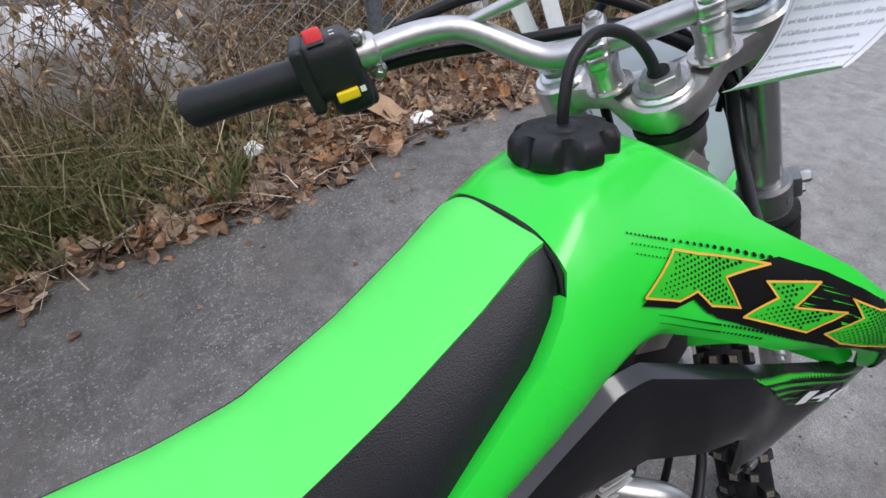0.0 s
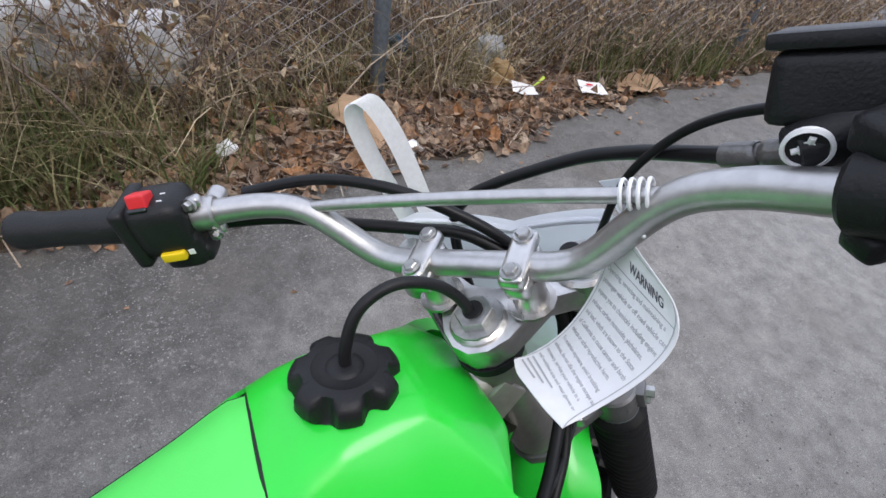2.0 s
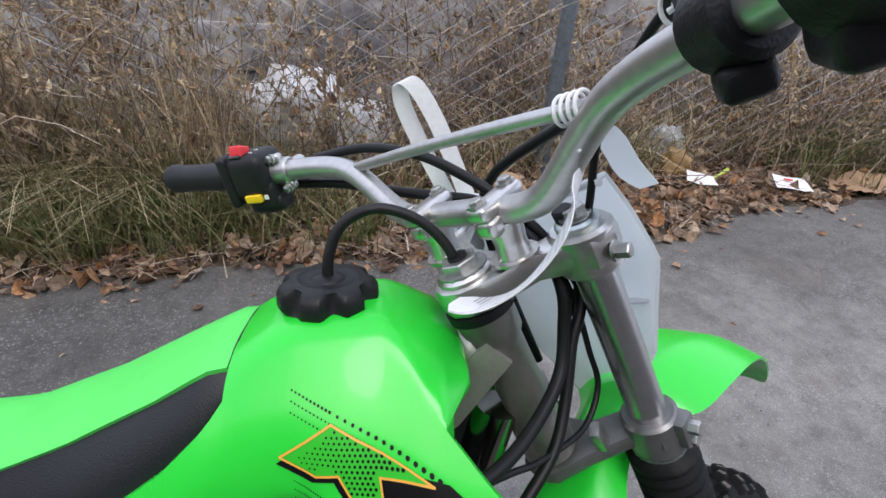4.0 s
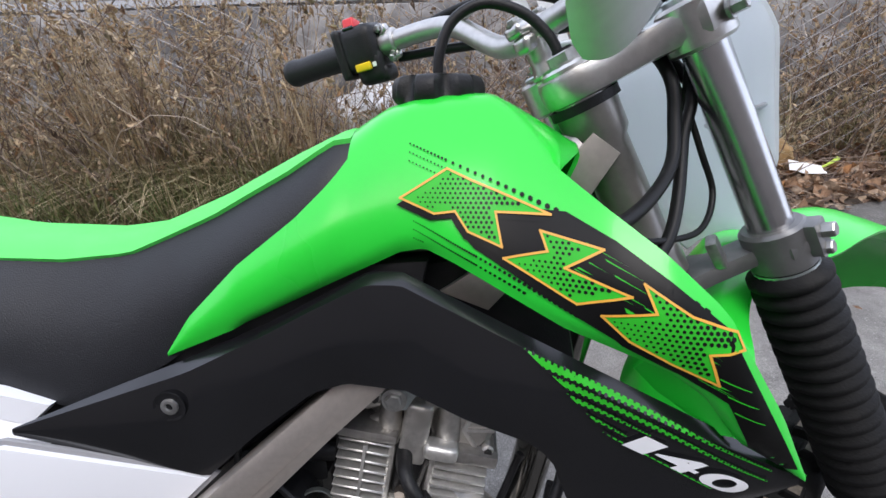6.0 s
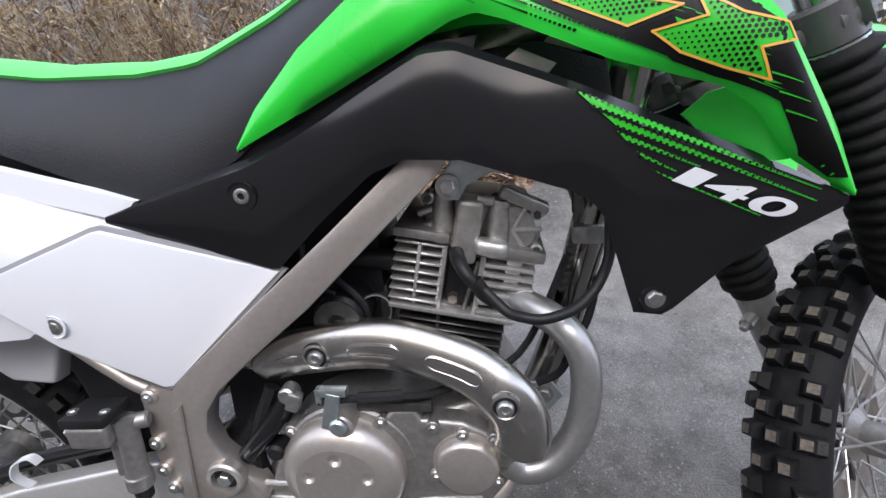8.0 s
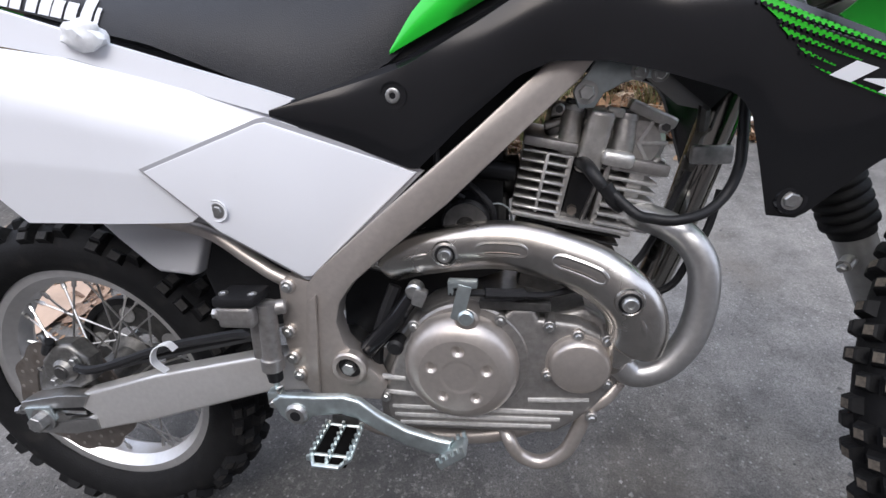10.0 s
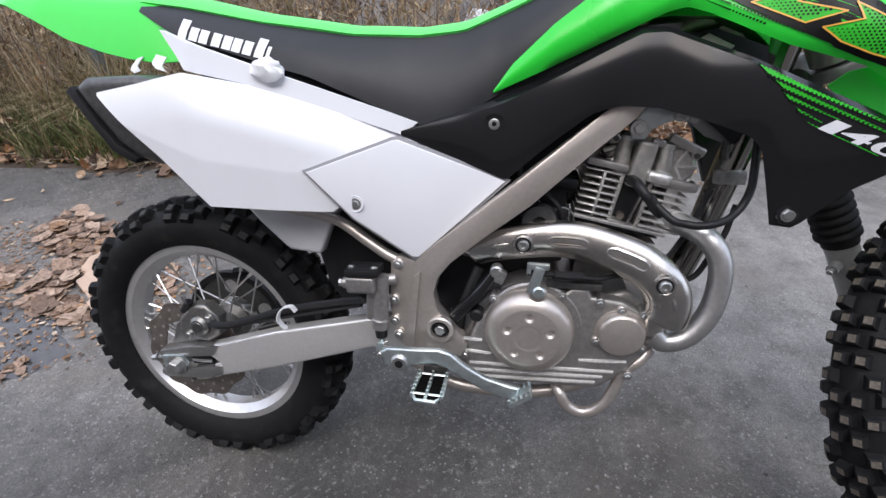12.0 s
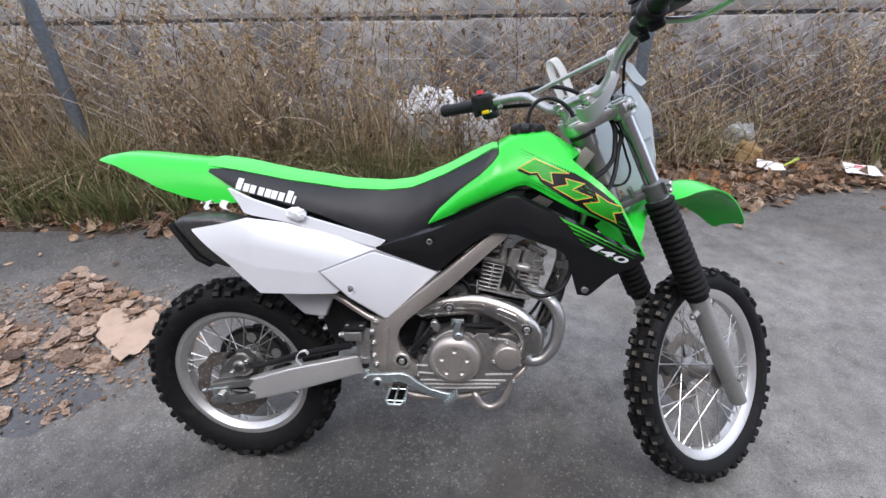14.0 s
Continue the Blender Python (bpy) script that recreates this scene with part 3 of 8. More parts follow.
WING = [(0.071, 0.8040), (0.432, 0.6860), (0.414, 0.6700), (0.31, 0.7030), (0.215, 0.7320), (0.135, 0.7480), (0.112, 0.7520), (0.100, 0.7700)]
LIP = [(0.15, 0.738), (0.21, 0.7205), (0.244, 0.7150), (0.294, 0.6985), (0.335, 0.685)]     # middle of the hand recess


def rear_y(x, z):
    """The rear panel's face: it flares outward over the silencer."""
    y = float(np.interp(x, [0.0, 0.15, 0.25, 0.30, 0.44], [-0.193, -0.187, -0.174, -0.163, -0.127]))
    crease = along([(0.01, 0.70), (0.152, 0.640), (0.28, 0.622), (0.44, 0.60)], x)
    if z < crease:
        y += (crease - z) * 0.11
    # the shallow hand recess, and the shoulder that turns in towards the seat
    q = (z - along(LIP, x)) / 0.020
    y += 0.004 * smooth(0.175, 0.225, x) * (1 - smooth(0.300, 0.314, x)) * smooth(-1.0, -0.4, q)
    top = along(RUP, x)
    u = max(0.0, 1 - (top - z) / 0.060)
    return y + 0.030 * u * u * smooth(0.09, 0.20, x) + 0.010 * u * u * (1 - smooth(0.09, 0.20, x))


def wing_face(x, z):
    return float(np.interp(x, [0.07, 0.135, 0.25, 0.432], [-0.1185, -0.140, -0.133, -0.1115])) + 0.10 * (z - float(np.interp(x, [0.07, 0.432], [0.80, 0.68])))


def rear_panel():
    grid = []
    for i in range(120):
        x = 0.012 + 0.418 * i / 119
        zu, zl = along(RUP, x), along(RLO, x)
        grid.append([V(x, rear_y(x, zl + (zu - zl) * k / 48), zl + (zu - zl) * k / 48) for k in range(49)])
    return sheet(grid, 0.005)


def wing_strip():
    """The raised strip of the panel that runs along under the seat."""
    bm = drape(WING, wing_face, 0, 0.012)
    bmesh.ops.recalc_face_normals(bm, faces=bm.faces)
    r = bmesh.ops.extrude_face_region(bm, geom=bm.faces[:])
    bmesh.ops.translate(bm, vec=(0, 0.012, 0), verts=[g for g in r["geom"] if isinstance(g, bmesh.types.BMVert)])
    return bm


rp = join(rear_panel(), wing_strip())
lp = mirror(rp)
part("rear_panel", rp, WHITEPL, bike, "white plastic rear side panel")
part("rear_panel", lp, WHITEPL, bike)
DIAMOND = [(0.2935, 0.625), (0.404, 0.6655), (0.412, 0.6665), (0.553, 0.6100), (0.437, 0.5025), (0.428, 0.5030), (0.352, 0.560)]


def dia_y(x):
    return -0.171 + (x - 0.2935) * 0.257


def lean(bm):
    for v in bm.verts:
        v.co.y += dia_y(v.co.x)
    return bm


dm = lean(plate(DIAMOND, 0.0, 0.008, 0.0035))
ld = mirror(dm)
small_panel = part("front_panel", dm, WHITEPL, bike, "white plastic number panel with one bolt")
part("front_panel", ld, WHITEPL, bike)
gx, gzc = sum(p[0] for p in DIAMOND) / 7, sum(p[1] for p in DIAMOND) / 7
# larger plate behind the panel, its grey rim drawn as the groove's shade
part("gap_shade", lean(plate([(gx + (x - gx) * 1.05, gzc + (z - gzc) * 1.06) for x, z in DIAMOND], 0.0045, 0.0085, 0.001)), GROOVE, small_panel)


# ---- wheels ----
def knob_mesh(w, l, h, top, taper=0.70):
    bm = bmesh.new()
    loops = [[V(sx * w / 2 * k, sy * l / 2 * k, z) for sx, sy in ((-1, -1), (1, -1), (1, 1), (-1, 1))] for z, k in ((-0.004, 1.22), (h * 0.82, 0.86), (h, taper))]
    rings(bm, loops)
    me = bpy.data.meshes.new("knob")
    bmesh.ops.recalc_face_normals(bm, faces=bm.faces)
    bm.to_mesh(me)
    bm.free()
    me.materials.append(RUBBER)
    me.materials.append(top)
    for f in me.polygons:
        if f.center.z > h * 0.99:
            f.material_index = 1
    return me


def wheel(name, M, R, half, rim, rimw, hubr, hubw, label, disc, discside, count, pitch, worn):
    """A spoked wheel about its y axis, at the pose M: carcass, knobs, rim, hub, spokes and disc."""
    def put(n, bm, material, parent, lab=""):
        bmesh.ops.transform(bm, matrix=M, verts=bm.verts)
        return part(n, bm, material, parent, lab)
    c = R - 0.011
    prof = []
    for k in range(25):
        a = -2.45 + 4.9 * k / 24
        mid = (c + rim) / 2
        prof.append((half * math.sin(a) * (1 - 0.08 * math.cos(a)), mid + (c - mid) * math.cos(a) if abs(a) < 1.571 else mid + (mid - rim + 0.012) * math.cos(a) * 1.0))
    body = put("tyre", lathe(prof, (0, 0, 0), (0, 1, 0), 72, closed=True), RUBBER, bike, label)
    body.name = name
    rw2 = rimw / 2
    rp2 = [(-rw2, rim), (-rw2 + 0.003, rim + 0.003), (-rw2 + 0.006, rim), (-rw2 + 0.008, rim - 0.012), (-rw2 * 0.35, rim - 0.020), (rw2 * 0.35, rim - 0.020), (rw2 - 0.008, rim - 0.012), (rw2 - 0.006, rim), (rw2 - 0.003, rim + 0.003), (rw2, rim), (rw2 - 0.001, rim - 0.014), (rw2 * 0.45, rim - 0.027), (-rw2 * 0.45, rim - 0.027), (-rw2 + 0.001, rim - 0.014)]
    put("rim", lathe(rp2, (0, 0, 0), (0, 1, 0), 72, closed=True), RIMALU, body, "silver alloy rim")
    hp = [(-hubw / 2, 0.012), (-hubw / 2, hubr * 0.6), (-hubw / 2 + 0.006, hubr), (-hubw / 2 + 0.011, hubr), (-hubw / 2 + 0.02, hubr * 0.62), (hubw / 2 - 0.02, hubr * 0.62), (hubw / 2 - 0.011, hubr), (hubw / 2 - 0.006, hubr), (hubw / 2, hubr * 0.6), (hubw / 2, 0.012)]
    put("hub", lathe(hp, (0, 0, 0), (0, 1, 0), 32), CASEDARK if discside < 0 else CASE, body, "cast alloy hub")
    # spokes: four kinds, each turned round the hub
    n_sp = 36
    kinds = []
    for side in (-1, 1):
        for lead in (-1, 1):
            a = lead * 0.95
            p = V(hubr * 0.92 * math.sin(a), side * (hubw / 2 - 0.008), hubr * 0.92 * math.cos(a))
            q = V((rim - 0.026) * math.sin(0.10 * lead), side * 0.004, (rim - 0.026) * math.cos(0.10 * lead))
            bm = cyl(p, q, 0.0017, 6)
            d = (p - q).normalized()
            cyl(q - d * 0.002, q + d * 0.014, 0.0032, 6, bm)
            me = bpy.data.meshes.new("spoke")
            bm.to_mesh(me)
            bm.free()
            me.materials.append(ALU)
            kinds.append(me)
    for k in range(n_sp):
        ob = new("spoke", kinds[(k % 2) * 2 + (k // 2) % 2])
        ob.parent = body
        ob.matrix_basis = M @ pose(0, 0, 0, 0, 360 * k / n_sp)
    # knobs
    small, side_me = knob_mesh(0.0165 * pitch, 0.018 * pitch, 0.0125, worn, 0.60), knob_mesh(0.013 * pitch, 0.018 * pitch, 0.009, KNOBDARK)
    mid_me = knob_mesh(0.018 * pitch, 0.017 * pitch, 0.012, worn, 0.60)

    def knob(me, th, ps):
        mid = (c + rim) / 2
        y, r = half * math.sin(ps), mid + (c - mid) * math.cos(ps)
        tilt = math.atan2((c - mid) * math.sin(ps), half * math.cos(ps))
        ob = new("knob", me)
        ob.parent = body
        ob.matrix_basis = M @ pose(0, 0, 0, 0, math.degrees(th)) @ Matrix.Translation((0, y, r - 0.001)) @ pose(0, 0, 0, -math.degrees(tilt)) @ Matrix.Rotation(radians(90), 4, "Z")
    for k in range(count):
        th = 2 * math.pi * k / count
        h = math.pi / count
        for s in (-1, 1):
            knob(small, th, s * 0.30)
            knob(mid_me, th + h, s * 0.70)
            knob(side_me, th + (h if k % 2 else 0.2 * h), s * 1.04)
        if k % 2:
            knob(small, th + h, 0)
    # disc
    bm = bmesh.new()
    loops = []
    for rr, yy in ((disc, -0.0018), (disc, 0.0018), (disc * 0.66, 0.0018), (disc * 0.66, -0.0018)):
        loops.append([V((rr + (0.0035 * math.sin(10 * a) if rr == disc else 0.002 * math.sin(6 * a))) * math.cos(a), discside + yy, (rr + (0.0035 * math.sin(10 * a) if rr == disc else 0.002 * math.sin(6 * a))) * math.sin(a)) for a in (2 * math.pi * j / 96 for j in range(96))])
    rings(bm, loops, closed=True)
    put("brake_disc", bm, DISC, body, "grey steel wave brake disc")
    for k in range(6):
        a = k * math.pi / 3
        put("disc_arm", cyl((hubr * 0.6 * math.cos(a), discside, hubr * 0.6 * math.sin(a)), (disc * 0.70 * math.cos(a + 0.25), discside, disc * 0.70 * math.sin(a + 0.25)), 0.004, 6), DARKMETAL, body)
    hol = bmesh.new()
    for k in range(40):
        a = 2 * math.pi * k / 40
        rr = disc * (0.76 + 0.15 * ((k % 2)))
        s = math.copysign(1, discside)
        cyl((rr * math.cos(a), discside + s * 0.0016, rr * math.sin(a)), (rr * math.cos(a), discside + s * 0.0022, rr * math.sin(a)), 0.0028, 8, hol)
    tagged(put("drilled_rim", hol, SILVER, body), kind="stuff")
    return body


REAR = V(-0.013, 0, 0.259)
wheel("rear_wheel", Matrix.Translation(REAR), 0.279, 0.048, 0.195, 0.058, 0.040, 0.10, "knobby black rear tyre on a spoked silver rim", 0.099, -0.074, 28, 1.15, KNOBDARK)
AXLE = V(0.071, 0, -0.770)
front_wheel = wheel("front_wheel", STM @ Matrix.Translation(AXLE) @ pose(0, 0, 0, 0, 7), 0.287, 0.036, 0.2295, 0.044, 0.036, 0.098, "knobby black front tyre on a spoked silver rim", 0.10, 0.052, 32, 1.0, KNOBTOP)

# ---- steering ----
def slab(outline, z0, z1, bevel=0.003):
    """A flat piece cut to an outline in the ground plane, from z0 to z1."""
    bm = plate(outline, z0, z1, bevel)
    bmesh.ops.transform(bm, matrix=Matrix(((1, 0, 0, 0), (0, 0, 1, 0), (0, 1, 0, 0), (0, 0, 0, 1))), verts=bm.verts)
    return bm


def sbolt(p, d, r, h, parent, material=None, name="bolt"):
    bm = cyl(p, Vector(p) + Vector(d) * h, r, 6, bevel=0.001)
    cyl(Vector(p) - Vector(d) * 0.001, Vector(p) + Vector(d) * 0.0015, r * 1.35, 14, bm)
    return spart(name, bm, material or BOLTM, parent)


FS, FF = {-1: -0.0735, 1: 0.090}, 0.066       # fork legs: places across, distance ahead of the head axis
bar_pts = [(-0.062, 0.364, 0.162), (-0.033, 0.28, 0.138), (0.0, 0.222, 0.121), (0.024, 0.175, 0.107), (0.032, 0.140, 0.090), (0.027, 0.095, 0.050), (0.025, 0.068, 0.039), (0.025, 0.03, 0.038)]
bars = bar_pts + [(a, -b, c) for a, b, c in bar_pts[::-1]]
handlebar = spart("handlebar", tube(bars, 0.0112, 14, 6), BARM, bike, "silver alloy handlebar with crossbar")
spart("crossbar", tube([(0.034, 0.142, 0.095), (0.036, 0.05, 0.0965), (0.036, -0.05, 0.0965), (0.034, -0.142, 0.095)], 0.0052, 10), BARM, handlebar)
for s in (1, -1):
    bm = tube([(-0.066, s * 0.375, 0.165), (-0.0645, s * 0.371, 0.164), (-0.0625, s * 0.364, 0.1625), (-0.056, s * 0.346, 0.157), (-0.045, s * 0.317, 0.149), (-0.026, s * 0.2665, 0.134)], [0.012, 0.0165, 0.0178, 0.0160, 0.0160, 0.0170], 18)
    spart("grip", bm, MATTBLACK, handlebar, "black ribbed rubber grip")

# left switch housing
dB = V(0.48, -0.84, -0.25).normalized()
zB = (V(0, 0, 1) - dB * dB.z).normalized()
yB = zB.cross(dB)
SWM = Matrix(((dB.x, yB.x, zB.x, -0.0150), (dB.y, yB.y, zB.y, 0.2480), (dB.z, yB.z, zB.z, 0.1275), (0, 0, 0, 1)))


def sw(size, loc, bevel=0.004, rot=(0, 0, 0)):
    return box(size, SWM @ pose(*loc, *rot), bevel, segs=3)


bm = sw((0.048, 0.050, 0.052), (0, -0.003, 0.003), 0.014)
join(bm, sw((0.038, 0.040, 0.040), (0.007, -0.006, -0.020), 0.013))
join(bm, sw((0.013, 0.053, 0.058), (-0.024, -0.002, 0.001), 0.006))
join(bm, sw((0.022, 0.030, 0.020), (0.018, -0.004, -0.030), 0.008))
switch = spart("switch_housing", bm, MATTBLACK, handlebar, "black switch housing with red and yellow buttons")
# find which way the rider's side of the housing lies
rear = -1 if yB.x > 0 else 1
spart("stop_switch", sw((0.015, 0.017, 0.014), (-0.006, rear * 0.012, 0.030), 0.0025, (rear * 20, 0, 0)), RED, switch, "red stop switch")
spart("switch_slot", sw((0.015, 0.016, 0.004), (-0.006, rear * 0.019, 0.0225), 0.0015, (rear * 55, 0, 0)), BLACKPL, switch)
spart("start_button", sw((0.020, 0.008, 0.009), (0.004, rear * 0.0275, -0.018), 0.002), YELLOW, switch, "yellow start button")
for k, (u, w) in enumerate(((0.006, 0.028), (0.006, 0.0275))):
    spart("letter_mark", sw((0.004, 0.001, 0.005), (0.009 + 0.0005 * k, rear * (0.004 + 0.011 * k), 0.0272), 0), WHITECLOTH, switch)
spart("letter_mark", sw((0.005, 0.001, 0.005), (0.018, rear * 0.0260, -0.018), 0), WHITECLOTH, switch)
pa, pd = V(0.0005, 0.2205, 0.1207), V(0.48, -0.84, -0.25).normalized()
bm = cyl(pa - pd * 0.010, pa + pd * 0.010, 0.0152, 22, bevel=0.002)
join(bm, box((0.011, 0.016, 0.010), pose(-0.003, 0.219, 0.1365, 0, 0, 30), 0.004, segs=3))
join(bm, box((0.011, 0.016, 0.010), pose(-0.002, 0.219, 0.1045, 0, 0, 30), 0.004, segs=3))
cyl(pa + V(0.004, 0, 0), pa + V(0.030, 0.012, 0.0), 0.0085, 14, bm, bevel=0.002)
perch = spart("clutch_perch", bm, BARM, handlebar, "bright cast alloy clutch perch")
sbolt((-0.008, 0.216, 0.1375), (-0.9, -0.2, 0.3), 0.0045, 0.006, perch)
sbolt((-0.007, 0.216, 0.1035), (-0.9, -0.2, -0.2), 0.0045, 0.006, perch)

# right brake master cylinder, lever and throttle housing
bm = box((0.050, 0.105, 0.034), pose(0.052, -0.240, 0.140, 0, 24, -14), 0.007, segs=3)
join(bm, tube([(0.028, -0.195, 0.125), (0.038, -0.225, 0.130), (0.05, -0.29, 0.147), (0.052, -0.305, 0.150)], [0.012, 0.016, 0.014, 0.010], 14))
master = spart("brake_master", bm, MATTBLACK, handlebar, "black front brake master cylinder")
spart("lid", box((0.054, 0.112, 0.008), pose(0.0605, -0.242, 0.159, 0, 24, -14), 0.003), MATTBLACK, master)
gl = V(-0.975, 0.18, 0.12).normalized()
c = V(0.0235, -0.200, 0.131)
bm = lathe([(0, 0.010), (0.003, 0.0104), (0.004, 0.0088), (0.002, 0.0082)], c, gl, 24)
spart("sight_glass", bm, PAPER, master, "round sight glass with a metal ring")
spart("glass_back", cyl(c + gl * 0.001, c + gl * 0.0024, 0.0082, 20), MATTBLACK, master)
bm = cyl(c + gl * 0.002, c + gl * 0.0032, 0.0038, 12)
for k in range(3):
    a = k * 2.094
    u = gl.orthogonal().normalized()
    o = u * math.cos(a) + gl.cross(u) * math.sin(a)
    cyl(c + gl * 0.002 + o * 0.003, c + gl * 0.003 + o * 0.0060, 0.0016, 6, bm)
spart("glass_mark", bm, PAPER, master)
spart("hose_ferrule", tube([(0.044, -0.200, 0.113), (0.050, -0.190, 0.108), (0.052, -0.186, 0.1063), (0.0535, -0.183, 0.105), (0.062, -0.169, 0.100)], [0.0075, 0.0078, 0.0060, 0.0078, 0.0072], 12), CASEDARK, master)
bm = cyl(V(0.006, -0.215, 0.1195), V(-0.006, -0.236, 0.1255), 0.0195, 22, bevel=0.003)
join(bm, box((0.026, 0.022, 0.020), pose(0.010, -0.225, 0.143, 0, 0, 30), 0.007, segs=3))
join(bm, box((0.020, 0.020, 0.016), pose(-0.004, -0.225, 0.100, 0, 0, 30), 0.006, segs=3))
spart("lever_clamp", bm, MATTBLACK, master, "black lever clamp")
bm = cyl(V(-0.018, -0.255, 0.131), V(-0.034, -0.284, 0.139), 0.024, 20, bevel=0.005)
join(bm, box((0.030, 0.030, 0.046), pose(-0.022, -0.266, 0.124, 0, 0, 30), 0.008, segs=3))
spart("throttle_housing", bm, MATTBLACK, handlebar)
spart("brake_lever", tube([(0.052, -0.225, 0.116), (0.060, -0.256, 0.098), (0.062, -0.288, 0.088), (0.052, -0.333, 0.088), (0.038, -0.378, 0.092), (0.030, -0.400, 0.096)], [0.007, 0.0085, 0.0065, 0.006, 0.0055, 0.007], 10, flat=0.7), ALU, handlebar, "polished brake lever")

# clamps
for s in (1, -1):
    y = s * 0.0415
    bm = tube([(0.022, y, -0.004), (0.023, y, 0.012), (0.0245, y, 0.030)], [0.0155, 0.013, 0.0155], 18)
    join(bm, box((0.047, 0.020, 0.016), pose(0.0245, y, 0.032), 0.006, segs=3))
    riser = spart("bar_clamp", bm, ALU, handlebar, "cast alloy bar clamp with two bolts")
    bm = box((0.052, 0.020, 0.012), pose(0.0245, y, 0.0460), 0.005, segs=3)
    spart("clamp_cap", bm, ALU, riser)
    for f in (0.0065, 0.0425):
        sbolt((f, y, 0.0525), (0, 0, 1), 0.0058, 0.005, riser)
half = [(-0.031, 0.0), (-0.026, 0.016), (-0.012, 0.030), (0.028, 0.050), (0.038, 0.072), (0.046, 0.094), (0.066, 0.103), (0.086, 0.094), (0.092, 0.072), (0.080, 0.056), (0.052, 0.040), (0.040, 0.02), (0.038, 0.0)]
out = half + [(a, -b) for a, b in half[-2:0:-1]]
bm = slab(out, -0.032, -0.006, 0.006)
cyl((0, 0, -0.036), (0, 0, 0.0), 0.0245, 24, bm, bevel=0.003)
yoke = spart("upper_yoke", bm, ALU, bike, "silver cast upper fork yoke")
for s in (1, -1):
    spart("fork_clamp", cyl((FF, FS[s], -0.040), (FF, FS[s], -0.001), 0.0265, 24, bevel=0.003), ALU, yoke)
sbolt((0, 0, 0.0), (0, 0, 1), 0.0165, 0.010, yoke, name="stem_nut")
spart("stem_bore", cyl((0, 0, 0.004), (0, 0, 0.0125), 0.0085, 16), MATTBLACK, yoke)
for s in (1, -1):
    cap = spart("fork_cap", lathe([(0, 0.0185), (0.004, 0.0185), (0.006, 0.016), (0.006, 0.011), (0.010, 0.010), (0.011, 0.0)], (FF, FS[s], -0.001), (0, 0, 1), 24), ZINC, yoke)
    sbolt((FF, FS[s], 0.008), (0, 0, 1), 0.010, 0.007, yoke)
    sbolt((FF - 0.006, s * 0.102, -0.022), (0.1, s, 0), 0.006, 0.012, yoke)
    sbolt((0.022, s * 0.041, -0.001), (0, 0, 1), 0.015, 0.004, yoke, STEEL)
half = [(-0.030, 0.0), (-0.024, 0.018), (0.010, 0.040), (0.040, 0.064), (0.046, 0.092), (0.066, 0.104), (0.086, 0.095), (0.094, 0.074), (0.075, 0.048), (0.045, 0.02), (0.042, 0.0)]
out = half + [(a, -b) for a, b in half[-2:0:-1]]
bm = slab(out, -0.234, -0.217, 0.005)
for s in (1, -1):
    cyl((FF, FS[s], -0.246), (FF, FS[s], -0.205), 0.0265, 24, bm, bevel=0.003)
    join(bm, box((0.022, 0.020, 0.030), pose(FF + 0.004, s * 0.098, -0.222), 0.004))
lower = spart("lower_yoke", bm, YOKEGREY, bike, "dark grey lower fork yoke")
spart("stop_lug", box((0.016, 0.010, 0.030), pose(0.022, -0.046, -0.205, 0, -12, 20), 0.003), BOLTM, lower)
for s in (1, -1):
    sbolt((FF + 0.004, s * 0.104, -0.217), (0.05, s, 0), 0.0066, 0.013, lower)
    sbolt((FF + 0.004, s * 0.104, -0.233), (0.05, s, 0), 0.0062, 0.008, lower)

for s in (-1, 1):
    y = FS[s]
    leg = spart("fork_leg", cyl((FF, y, 0.0), (FF, y, -0.30), 0.0178, 28), SATCHROME, bike, "chrome fork tube with ribbed rubber boot and grey lower leg")
    nb, pts, rad = 17, [(FF, y, -0.243)], [0.0245]
    for k in range(nb):
        z = -0.250 - 0.0155 * k
        pts += [(FF, y, z), (FF, y, z - 0.0035), (FF, y, z - 0.0095), (FF, y, z - 0.0130)]
        rad += [0.0275, 0.0335, 0.0335, 0.0275]
    pts.append((FF, y, -0.250 - 0.0155 * nb - 0.010))
    rad.append(0.0265)
    boot = spart("boot", tube(pts, rad, 22, smooth=False), RUBBER, leg, "ribbed black rubber fork boot", 75)
    spart("boot_band", lathe([(0, 0.0262), (0.006, 0.0262), (0.006, 0.0245), (0, 0.0245)], (FF, y, -0.251), (0, 0, 1), 24, closed=True), ZINC, boot)
    spart("lower_leg", tube([(FF, y, -0.505), (FF, y, -0.53), (FF - 0.001, y, -0.60), (FF - 0.001, y, -0.74), (FF, y, -0.842)], [0.0265, 0.0245, 0.0228, 0.0222, 0.0205], 20), FORKGREY, leg, "grey painted lower fork leg")
    join_b = box((0.040, 0.030, 0.046), pose(0.066, FS[s], -0.772), 0.010, segs=3)
    spart("axle_boss", join_b, FORKGREY, leg)
    sbolt((FF - 0.040, FS[s], -0.552), (-1, 0.0, 0), 0.0055, 0.010, leg)
    cyl_b = cyl((FF - 0.015, FS[s], -0.552), (FF - 0.041, FS[s], -0.552), 0.009, 12)
    spart("bracket", cyl_b, FORKGREY, leg)
sbolt((0.074, -0.090, -0.768), (0, -1, 0), 0.011, 0.010, front_wheel, name="axle_nut")
bm = box((0.050, 0.045, 0.085), pose(0.002, 0.060, -0.690, 0, -18, 0), 0.010, segs=3)
spart("front_caliper", bm, DARKMETAL, bike, "dark front brake caliper")

